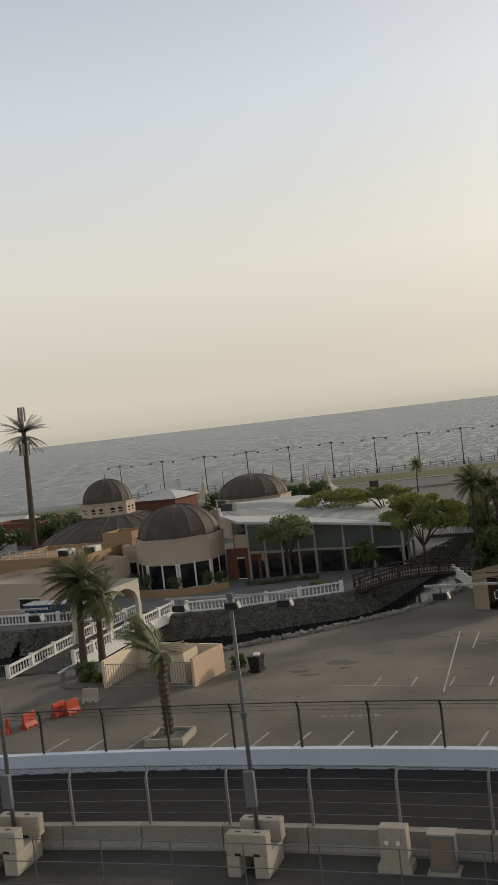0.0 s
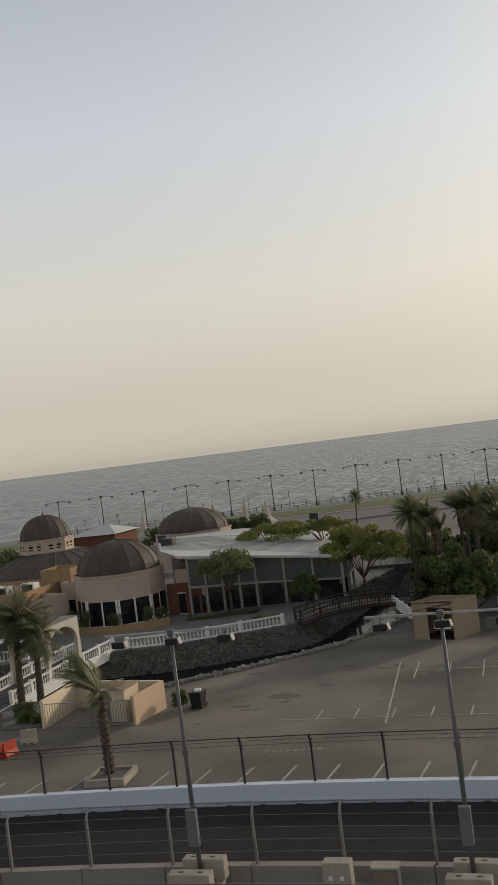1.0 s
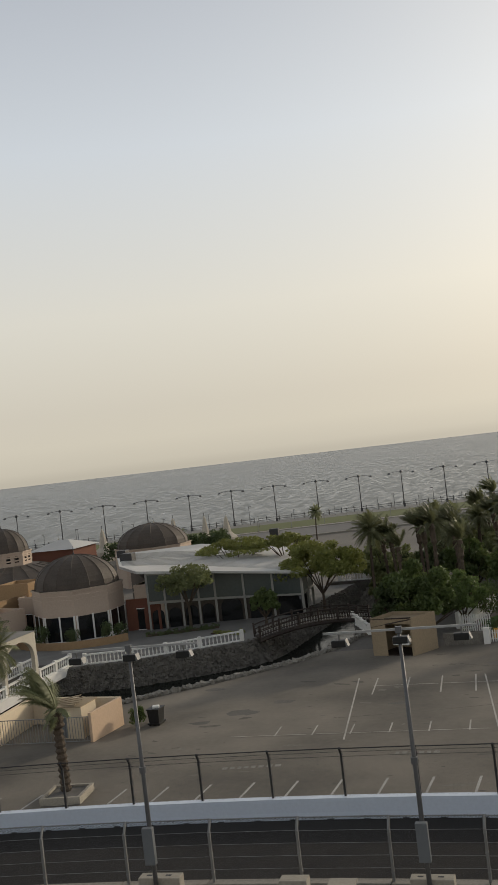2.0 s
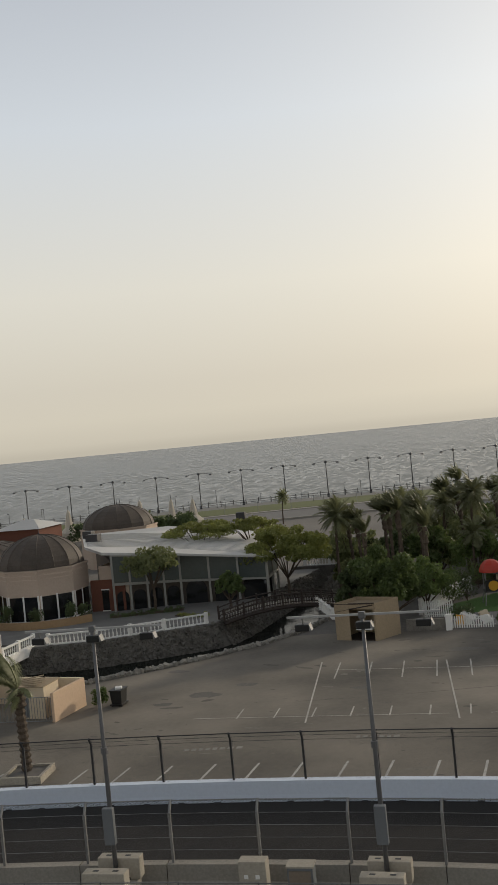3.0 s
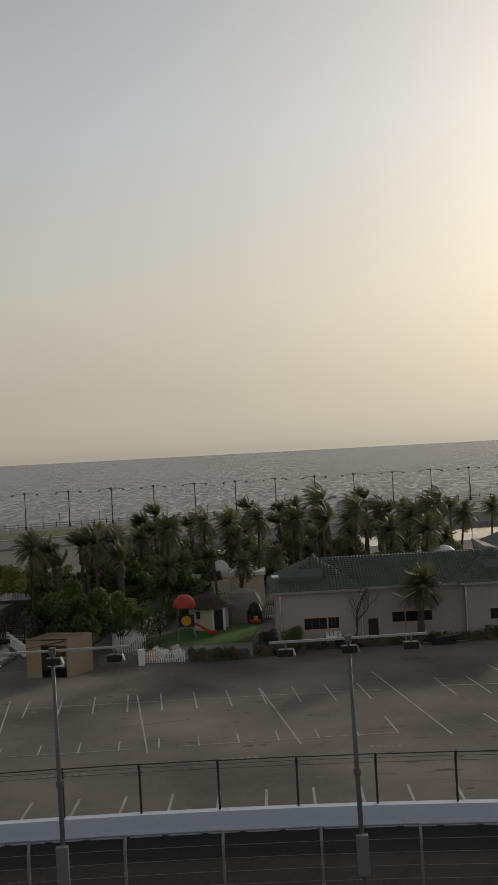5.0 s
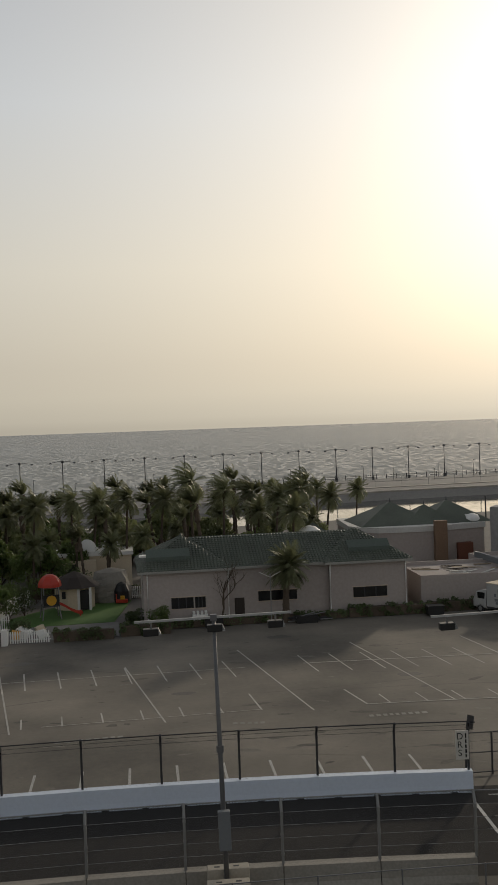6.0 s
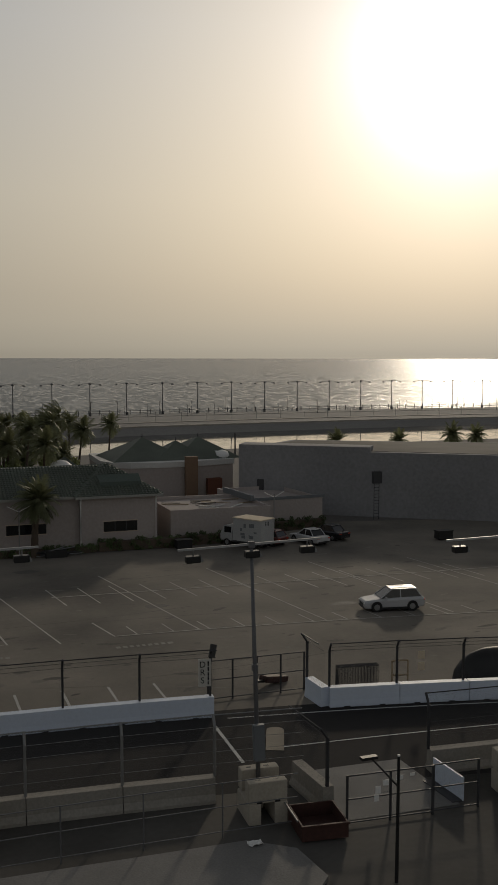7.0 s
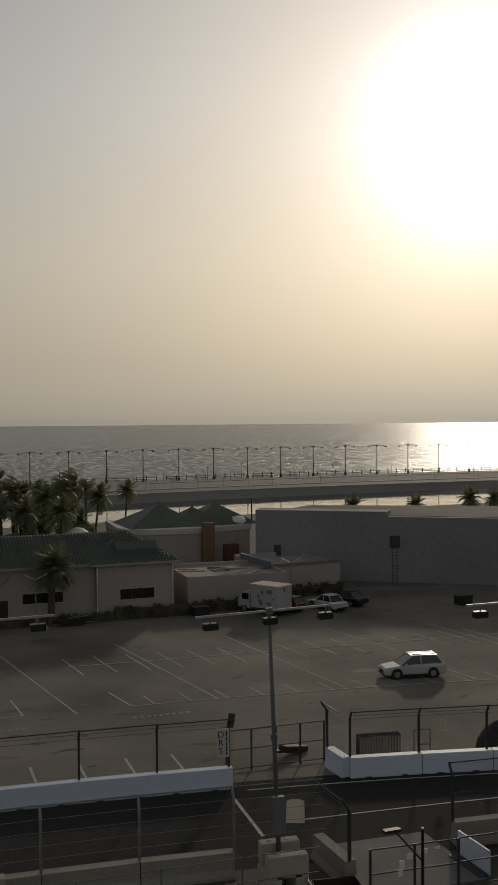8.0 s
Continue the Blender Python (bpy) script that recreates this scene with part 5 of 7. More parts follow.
def rubble(name, poly, width, z_top, z_low, count, seed, size, label, material=STONE, side=1):
    rnd = random.Random(seed)
    g, L = G(), poly_len(poly)
    for i in range(count):
        s, u = rnd.uniform(0, L), rnd.random()
        q, nrm = poly_at(poly, s)
        q = q + nrm * side * width * u
        stone(g, rnd, q.x, q.y, z_top + (z_low - z_top) * u - size * 0.25, size * rnd.uniform(0.6, 1.3))
    # the packed slope behind the stones
    steps = 60
    vs = []
    for i in range(steps + 1):
        q, nrm = poly_at(poly, L * i / steps * 0.999)
        vs += [(q.x, q.y, z_top - 0.1), (*(q + nrm * side * width), z_low - 0.2)]
    g.add(vs, [(2 * i, 2 * i + 1, 2 * i + 3, 2 * i + 2) for i in range(steps)])
    return structure(name, g, material, label, "stones", kind="stuff")


rubble("stone_revetment", ISLAND[1:9], 2.0, 0.5, -1.9, 7000, 5, 0.17, "dark rubble stone revetment round the restaurant island")
rubble("stone_revetment", [(-120, 76.2), (-61, 79.5)], 3.0, 0.4, -1.9, 2600, 6, 0.2, "dark rubble stone bank beside the white bridge")
PALE_STONE = mat("pale_edge_stone", (0.27, 0.255, 0.225), 0.9, 0.4, 1.5, 0.5, 6, patch=0.8, random_tone=0.2)
rubble("stone_edge", BANK[2:11], 0.45, 0.22, -0.1, 1300, 7, 0.2, "row of pale boulders edging the car park", PALE_STONE, side=-1)
rubble("stone_slope", BANK[2:11], 1.5, -0.1, -1.7, 1500, 9, 0.22, "rough stone slope down to the canal water", STONE, side=-1)
rubble("stone_bank", BANK[9:14], 2.2, 0.1, -1.7, 900, 8, 0.24, "rough stone bank below the footbridge", STONE, side=-1)
structure("canal_end_wall", G().box(-33, 126.4, -2, -18, 127.4, 0.9), STONE, "stone wall at the head of the canal", "wall")


# ---- balustrades ----
def baluster_mesh():
    g = G()
    prof = [(0.075, 0), (0.075, 0.06), (0.045, 0.12), (0.085, 0.28), (0.05, 0.5), (0.04, 0.6), (0.07, 0.68), (0.07, 0.72)]
    return g.lathe(prof, 6).mesh("baluster", WHITE, True)


BALUSTER = baluster_mesh()


def balustrade(pts, label, spacing=0.36, post_every=3.2, name="balustrade"):
    """A white balustrade through points (x, y, z)."""
    t = thing(name, label, "balustrade")
    for leg, (a, b) in enumerate(zip(pts, pts[1:])):
        a, b = Vector(a), Vector(b)
        d, L = (b - a).normalized(), (b - a).length
        s = Vector((d.y, -d.x, 0)).normalized() * 0.11
        up = Vector((0, 0, 1))
        for nm, z0, z1, k in (("base_rail", 0.0, 0.12, 1.0), ("top_rail", 0.84, 0.97, 1.15)):
            q = [a - s * k, b - s * k, b + s * k, a + s * k]
            part(nm, G().add([p + up * z0 for p in q] + [p + up * z1 for p in q], [(3, 2, 1, 0), (4, 5, 6, 7), (0, 1, 5, 4), (1, 2, 6, 5), (2, 3, 7, 6), (3, 0, 4, 7)]), WHITE, t)
        n = max(1, round(L / post_every))
        for i in range(1 if leg else 0, n + 1):
            p = a + d * (L * i / n)
            part("pier", G().box(p.x - 0.15, p.y - 0.15, p.z, p.x + 0.15, p.y + 0.15, p.z + 1.08), WHITE, t)
        m = int(L / spacing)
        for i in range(m):
            p = a + d * (L * (i + 0.5) / m)
            o = part("baluster", BALUSTER, WHITE, t)
            o.location = p + up * 0.12
    return t


balustrade([(-46.2, 85.4, 0.55), (-42, 86.7, 0.55), (-36.6, 90.3, 0.55), (-33.2, 92.8, 0.55)], "white turned-baluster balustrade on the island edge")
balustrade([(-75, 79.8, 0.55), (-55.5, 82.8, 0.55)], "white balustrade on the island edge beside the bridge")
balustrade([(-31.5, 127.0, 0.9), (-18.5, 127.0, 0.9)], "white balustrade above the canal head wall")
balustrade([(-23.6, 98.7, 0.6), (-21.0, 94.0, 0.2)], "short white balustrade at the footbridge end", post_every=1.5)


# ---- white bridge with its arched canopy ----
def white_bridge():
    t = thing("white_bridge", "white concrete footbridge to the island", "bridge")
    xs, pts = (-51.5, -47.7), [(66.0, 0.0), (71, 0.2), (77, 0.45), (86.0, 0.56)]
    g = G()
    for (y0, z0), (y1, z1) in zip(pts, pts[1:]):
        g.add([(x, y, z + dz) for dz in (-0.55, 0.02) for y, z in ((y0, z0), (y1, z1)) for x in xs], [(0, 2, 3, 1), (4, 5, 7, 6), (0, 1, 5, 4), (2, 6, 7, 3), (0, 4, 6, 2), (1, 3, 7, 5)])
    part("deck", g, SERVICE, t)
    for (y0, z0), (y1, z1) in zip(pts, pts[1:]):
        part("edge_beam", G().add([(-47.7 + dx, y, z + dz) for dz in (-0.7, 0.1) for y, z in ((y0, z0), (y1, z1)) for dx in (0.005, 0.2)], [(0, 2, 3, 1), (4, 5, 7, 6), (0, 1, 5, 4), (2, 6, 7, 3), (0, 4, 6, 2), (1, 3, 7, 5)]), WHITE, t, "white edge beam")
    for y in (72, 81):
        part("pier", G().box(-51, y - 0.3, -3, -48, y + 0.3, -0.2), CONCRETE, t)
    return t


white_bridge()
balustrade([(-47.8, 68.6, 0.12), (-47.8, 77, 0.5), (-47.8, 85.5, 0.58)], "white balustrade along the bridge", post_every=2.6)
balustrade([(-51.3, 64.6, 0.0), (-51.4, 71, 0.25), (-51.4, 77, 0.5), (-51.4, 85.5, 0.58)], "white balustrade along the bridge", post_every=2.6)


def canopy():
    t = thing("arched_canopy", "pale brick canopy with arched sides over the bridge", "canopy", Matrix.Translation((-49.6, 74.2, 0.35)))
    brickm = mat("pale_brick", (0.50, 0.46, 0.38), 0.85, 0.2, 3.0, 0.2, 12)
    W, D, H, leg = 1.75, 5.4, 4.6, 0.42
    for x in (-W, W):
        for y in (0, D - leg):
            part("leg", G().box(x - 0.18, y, 0, x + 0.18, y + leg, 2.6), brickm, t, "pale brick leg")
        # arch plate from the springing up to the roof
        n, r = 12, (D - 2 * leg) / 2
        inner = [(leg + r - r * math.cos(math.pi * i / n), 2.6 + min(1.5, r) * math.sin(math.pi * i / n)) for i in range(n + 1)]
        g = G()
        for i in range(n):
            (y0, z0), (y1, z1) = inner[i], inner[i + 1]
            g.add([(x + dx, y, z) for dx in (-0.18, 0.18) for y, z in ((y0, z0), (y1, z1), (y1, H), (y0, H))], [(0, 1, 2, 3), (7, 6, 5, 4), (0, 4, 5, 1), (3, 2, 6, 7)])
        for y0, y1 in ((0, leg), (D - leg, D)):
            g.box(x - 0.18, y0, 2.6, x + 0.18, y1, H)
        a = part("arch", g, brickm, t, "pale brick arch")
        for k in range(6):
            part("brick_course", G().box(x - 0.19, 0, 2.75 + k * 0.3, x - 0.185, leg, 2.77 + k * 0.3), CONCRETE, a)
    part("roof", G().roof(-W, 0, W, D, H, 0.5, 0.25, 1.2), mat("grey_roof_felt", (0.16, 0.16, 0.155), 0.9, 0.2, 1.0), t, "low grey roof")
    return t


canopy()


# ---- dark timber footbridge ----
def footbridge():
    A, B = Vector((-31.9, 93.6, 0.65)), Vector((-21.9, 100.1, 0.65))
    d = (B - A).normalized()
    s = Vector((d.y, -d.x, 0))
    t = thing("timber_footbridge", "dark timber arched footbridge with picket rails", "bridge")
    N, rise, hw = 20, 0.75, 1.1

    def at(u, side, z):
        p = A + (B - A) * u + s * side
        return Vector((p.x, p.y, p.z + rise * 4 * u * (1 - u) + z))

    for i in range(N):
        u0, u1 = i / N, (i + 0.9) / N
        q = [at(u0, -hw, 0), at(u1, -hw, 0), at(u1, hw, 0), at(u0, hw, 0)]
        part("deck_plank", G().add([p - Vector((0, 0, 0.08)) for p in q] + q, [(0, 1, 2, 3), (7, 6, 5, 4), (4, 5, 1, 0), (5, 6, 2, 1), (6, 7, 3, 2), (7, 4, 0, 3)]), DARK_WOOD, t)
    for side in (-hw, hw):
        for z, r in ((-0.22, 0.16), (0.25, 0.05), (0.62, 0.05), (1.05, 0.07)):
            part("beam" if z < 0 else "rail", G().tube([at(i / N, side, z) for i in range(N + 1)], r, 6), DARK_WOOD, t)
        for i in range(7):
            p = at(i / 6, side, 0)
            part("rail_post", G().box(p.x - 0.08, p.y - 0.08, p.z - 0.2, p.x + 0.08, p.y + 0.08, p.z + 1.25), DARK_WOOD, t)
        # near pickets get a pale grey for the light on them
        pk = mat("lit_picket_grey", (0.42, 0.40, 0.37), 0.8, 0.2, 2.0) if side > 0 else DARK_WOOD
        for i in range(44):
            p = at((i + 0.5) / 44, side, 0)
            part("picket", G().box(p.x - 0.025, p.y - 0.025, p.z + 0.1, p.x + 0.025, p.y + 0.025, p.z + 0.62), pk, t)
    return t


footbridge()


# ---- car park edge: enclosure, bins, planter, barriers ----
def enclosure():
    t = thing("bin_enclosure", "cream walled refuse enclosure with a grey bar gate", "enclosure")
    a, b, c, d = Vector((-40.85, 62.1)), Vector((-33.9, 62.55)), Vector((-33.55, 66.7)), Vector((-41.3, 67.6))
    h = 2.0
    for p, q, m, k in ((b, c, mat("peach_wall", (0.55, 0.40, 0.28), 0.9, 0.1, 1.0, 0.1, 20), 0), (c, d, CREAM, 1), (d, a, CREAM, 2)):
        u = (q - p).normalized()
        nrm = Vector((u.y, -u.x)) * 0.12
        part("wall", G().prism([tuple(p - nrm), tuple(q - nrm), tuple(q + nrm), tuple(p + nrm)], 0, h), m, t, "cream rendered wall", bevel=0.02)
    u = (b - a).normalized()
    L = (b - a).length
    for k in range(2):
        gt = part("gate", G().box(0, -0.03, 0.12, 0.01, 0.03, 0.13), STEEL, t, "grey bar gate")
        s0, s1 = a + u * (0.2 + k * (L - 0.2) / 2), a + u * (0.1 + (k + 1) * (L - 0.2) / 2)
        for z in (0.12, 1.75):
            part("gate_rail", G().tube([(*s0, z), (*s1, z)], 0.03, 6), STEEL, gt)
        n = 16
        for i in range(n + 1):
            p = s0 + (s1 - s0) * i / n
            part("bar", G().tube([(*p, 0.1), (*p, 1.78)], 0.022, 5), STEEL, gt)
    return t


enclosure()
hut = thing("refuse_hut", "cream board hut with pale junk on its roof inside the enclosure", "hut", pose(-36.2, 63.5, 0))
part("wall", G().box(-1.1, 0, 0, 1.2, 2.2, 2.2), CREAM, hut)
part("door", G().box(-0.9, -0.03, 0.1, 0.0, 0.0, 1.9), CABINET, hut, "grey-green door")
part("roof_sheet", G().box(-1.3, -0.2, 2.2, 1.3, 2.4, 2.27), WOOD, hut)
for i in range(5):
    part("board", G().box(-1.2, 0.1 + 0.35 * i, 2.28 + 0.04 * i, 1.2, 0.3 + 0.35 * i, 2.33 + 0.04 * i, pose(0, 0, 0, 0, -6, 10 * i - 20)), WOOD, hut)


def wheeled_bin(x, y, s=1.0, rz=0.0):
    t = thing("wheeled_bin", "large black wheeled refuse bin with rubbish on top", "bin", pose(x, y, 0, 0, 0, rz))
    part("body", G().add([(-0.6 * s, -0.45, 0.18), (0.6 * s, -0.45, 0.18), (0.6 * s, 0.45, 0.18), (-0.6 * s, 0.45, 0.18), (-0.72 * s, -0.55, 1.15), (0.72 * s, -0.55, 1.15), (0.72 * s, 0.55, 1.15), (-0.72 * s, 0.55, 1.15)],
                         [(3, 2, 1, 0), (4, 5, 6, 7), (0, 1, 5, 4), (1, 2, 6, 5), (2, 3, 7, 6), (3, 0, 4, 7)]), BLACK, t, bevel=0.03)
    part("rim", G().box(-0.76 * s, -0.6, 1.1, 0.76 * s, 0.6, 1.18), BLACK, t)
    part("base", G().box(-0.75 * s, -0.55, 0.1, 0.75 * s, 0.55, 0.2), BLACK, t)
    part("rubbish", G().box(-0.2, -0.3, 1.15, 0.3, 0.2, 1.32, pose(0, 0, 0, 0, 0, 20)), WHITE, t, "pale rubbish bag", bevel=0.05)
    for xx in (-0.55 * s, 0.55 * s):
        for yy in (-0.4, 0.4):
            part("wheel", G().tube([(xx, yy - 0.04, 0.09), (xx, yy + 0.04, 0.09)], 0.09, 10), RUBBER, t)
    return t


wheeled_bin(-30.85, 66.6, 0.62)


def water_barrier(x, y, rz, material, label):
    t = thing("plastic_barrier", label, "barrier", pose(x, y, 0, 0, 0, rz))
    prof = [(-0.3, 0), (0.3, 0), (0.28, 0.15), (0.12, 0.4), (0.09, 0.95), (-0.09, 0.95), (-0.12, 0.4), (-0.28, 0.15)]
    n = len(prof)
    part("body", G().add([(xx, yy, z) for xx in (-0.55, 0.55) for yy, z in prof], [tuple(range(n)), tuple(reversed(range(n, 2 * n)))] + [(i, n + i, n + (i + 1) % n, (i + 1) % n) for i in range(n)]), material, t, bevel=0.02)
    for xx in (-0.25, 0.25):
        part("slot", G().box(xx - 0.07, -0.32, 0.05, xx + 0.07, 0.32, 0.13), BLACK, t)
    part("cap", G().tube([(0, 0, 0.95), (0, 0, 1.0)], 0.06, 8), material, t)
    return t


for x, y, rz in ((-40.5, 55.8, 84), (-39.85, 56.4, 78), (-41.2, 53.5, 84), (-42.3, 52.1, 12)):
    tagged(water_barrier(x, y, rz, ORANGE, "faded orange-red plastic traffic barrier"), group="orange traffic barriers")
water_barrier(-40.0, 58.9, 15, BLOCK, "grey concrete-coloured traffic barrier beside the planter")


def bar_panel(x, y, rz, w=2.2):
    t = thing("crowd_barrier", "grey steel crowd-control barrier", "barrier", pose(x, y, 0, 0, 0, rz))
    part("frame", G().tube([(0, 0, 0.1), (0, 0, 1.1), (w, 0, 1.1), (w, 0, 0.1), (0, 0, 0.2)], 0.028, 6), STEEL, t)
    for i in range(1, 14):
        part("bar", G().tube([(w * i / 14, 0, 0.16), (w * i / 14, 0, 1.1)], 0.012, 5), STEEL, t)
    for xx in (0.3, w - 0.3):
        part("foot", G().tube([(xx, -0.3, 0.02), (xx, 0.3, 0.02)], 0.025, 5), STEEL, t)
    return t


bar_panel(-49.2, 66.2, 33)
bar_panel(-53.2, 63.8, 20)
bar_panel(-55.4, 63.0, 20)


def planter(x, y, w, rz, label):
    t = thing("planter", label, "planter", pose(x, y, 0, 0, 0, rz))
    h = w / 2
    for a, b, c, d in ((-h, -h, h, -h + 0.2), (-h, h - 0.2, h, h), (-h, -h + 0.2, -h + 0.2, h - 0.2), (h - 0.2, -h + 0.2, h, h - 0.2)):
        part("kerb", G().box(a, b, 0, c, d, 0.42), BLOCK, t, bevel=0.02)
    part("soil", G().box(-h + 0.2, -h + 0.2, 0, h - 0.2, h - 0.2, 0.3), SAND, t)
    return t


planter(-30.0, 51.9, 2.4, 8, "square pale concrete planter round a palm")
g = G().prism([(-48.5, 68.2), (-44.2, 61.9), (-42.9, 61.9), (-41.2, 62.6), (-41.4, 66.5), (-45, 69.6)], -0.02, 0.12)
structure("planting_bed", g, SAND, "kerbed planting bed beside the bridge", "planting bed")


# ---- plywood booth, fences and wall along the garden ----
def booth():
    t = thing("plywood_booth", "open plywood booth with a dark doorway at the car park edge", "booth")
    a, b, c, d = Vector((-19.0, 85.7)), Vector((-15.4, 84.8)), Vector((-13.8, 87.5)), Vector((-17.6, 88.6))
    h = 3.15
    for p, q in ((a, a.lerp(b, 0.36)), (a.lerp(b, 0.96), b), (b, c), (c, d), (d, a)):
        u = (q - p).normalized()
        nrm = Vector((u.y, -u.x)) * 0.03
        part("panel", G().prism([tuple(p - nrm), tuple(q - nrm), tuple(q + nrm), tuple(p + nrm)], 0, h), WOOD, t, "weathered plywood panel")
    part("lintel", G().tube([(*a, h - 0.1), (*b, h + 0.02)], 0.06, 4), DARK_WOOD, t)
    part("header", G().prism([tuple(a.lerp(b, 0.36)), tuple(b), (b.x, b.y + 0.06), tuple(a.lerp(b, 0.36) + Vector((0, 0.06)))], h - 0.5, h - 0.05), WOOD, t)
    part("brace", G().tube([(*a, 2.4), (*b, h - 0.1)], 0.05, 4), DARK_WOOD, t)
    part("counter", G().prism([tuple(a.lerp(b, 0.5)), tuple(a.lerp(b, 0.9)), tuple(a.lerp(b, 0.9) + Vector((0.2, 0.8))), tuple(a.lerp(b, 0.5) + Vector((0.2, 0.8)))], 0.9, 1.5), WHITE, t, "white counter box")
    part("inner_floor", G().prism([tuple(a), tuple(b), tuple(c), tuple(d)], 0, 0.04), DARK_WOOD, t)
    part("roof", G().prism([tuple(a.lerp(d, 0.25)), tuple(b.lerp(c, 0.25)), tuple(c), tuple(d)], h - 0.35, h - 0.3), WOOD, t)
    return t


booth()


def picket_fence(x0, y0, x1, y1, h, label):
    t = thing("picket_fence", label, "fence")
    a, b = Vector((x0, y0, 0)), Vector((x1, y1, 0))
    L, d = (b - a).length, (b - a).normalized()
    n = int(L / 0.2)
    for i in range(n):
        p = a + d * (0.2 * i + 0.05)
        part("picket", G().add([(p.x, p.y - 0.012, 0.05), (p.x + 0.11, p.y - 0.012, 0.05), (p.x + 0.11, p.y - 0.012, h - 0.08), (p.x + 0.055, p.y - 0.012, h), (p.x, p.y - 0.012, h - 0.08),
                                (p.x, p.y + 0.012, 0.05), (p.x + 0.11, p.y + 0.012, 0.05), (p.x + 0.11, p.y + 0.012, h - 0.08), (p.x + 0.055, p.y + 0.012, h), (p.x, p.y + 0.012, h - 0.08)],
                               [(0, 1, 2, 3, 4), (9, 8, 7, 6, 5), (0, 4, 9, 5), (4, 3, 8, 9), (3, 2, 7, 8), (2, 1, 6, 7)]), WHITE, t)
    for z in (0.3, h * 0.72):
        part("rail", G().tube([(a.x, a.y + 0.04, z), (b.x, b.y + 0.04, z)], 0.03, 4), WHITE, t)
    return t


picket_fence(-9.6, 88.7, -5.9, 88.5, 1.1, "white picket fence along the garden")
picket_fence(-12.6, 94.0, -9.8, 93.6, 1.6, "tall white picket fence behind the flood mast")
picket_fence(0.0, 108.5, 2.6, 108.5, 1.3, "white picket fence beside the playhouse")
wall_l = thing("garden_wall", "low dark garden wall beside the booth", "wall")
part("body", G().box(-13.4, 88.2, 0, -9.8, 88.5, 1.0), STONE, wall_l)
part("pier", G().box(-10.0, 88.0, 0, -9.5, 88.5, 1.35), WHITE, wall_l, "white gate pier")


# ---- plants ----
WIND = Vector((-0.75, -0.1, 0.0))


def frond(g, rnd, base, az, el, length, droop, wind, leaf, nodes=15):
    """A feathered palm leaf that bends with its weight and the wind."""
    d = Vector((math.cos(az) * math.cos(el), math.sin(az) * math.cos(el), math.sin(el)))
    p, pts, dirs = Vector(base), [], []
    for i in range(nodes + 1):
        pts.append(p.copy())
        dirs.append(d.copy())
        p = p + d * (length / nodes)
        d = (d + Vector((0, 0, -droop / nodes)) + WIND * (wind / nodes)).normalized()
    spine = pts[::3] + [pts[-1]]
    g.tube(spine, [0.045 * (1 - 0.85 * k / (len(spine) - 1)) for k in range(len(spine))], 3, caps=False)
    for i in range(1, nodes + 1):
        d = dirs[i]
        side = d.cross(Vector((0, 0, 1)))
        side = side.normalized() if side.length > 1e-3 else Vector((1, 0, 0))
        ll = leaf * (0.55 + 0.9 * math.sin(math.pi * min(1, i / nodes * 0.9 + 0.08))) * rnd.uniform(0.8, 1.15)
        for s in (-1, 1):
            for q in (0.0, 0.5):
                root = pts[i] - d * (length / nodes * q)
                tip = root + (side * s * 0.72 + d * 0.62 + Vector((0, 0, -0.32)) + WIND * wind * 0.25).normalized() * ll
                w = d * 0.042
                g.add([root - w, root + w, tip], [(0, 1, 2)])


def palm_meshes(h, r, seed, fronds=30, wind=0.9, dead=0.0, lean=0.05, trunk_r=0.17, skirt=True):
    rnd = random.Random(seed)
    pts, rad = [], []
    n = 16
    for i in range(n + 1):
        u = i / n
        pts.append((lean * h * u * u, 0.02 * math.sin(seed + u * 4), h * u))
        rad.append(trunk_r * (1.35 - 0.5 * u + 0.10 * (i % 2)) + (0.10 if u > 0.88 and skirt else 0))
    trunk = G().tube(pts, rad, 9).mesh("trunk", BARK, False)
    g = G()
    top = Vector(pts[-1])
    for i in range(fronds):
        u = (i + 0.5) / fronds
        el = radians(78 - 105 * u + rnd.uniform(-8, 8))
        frond(g, rnd, top + Vector((0, 0, 0.1 - 0.3 * u)), i * 2.39996 + rnd.uniform(-0.2, 0.2), el, r * rnd.uniform(0.8, 1.1), 0.9 + 0.7 * u, wind * rnd.uniform(0.6, 1.2), r * 0.25)
    crown = g.mesh("crown", FROND, False)
    return trunk, crown


def palm(meshes, m, label="wind-blown date palm", group=""):
    t = thing("palm_tree", label, "palm tree", m, group)
    part("trunk", meshes[0], BARK, t)
    part("crown", meshes[1], FROND, t)
    return t


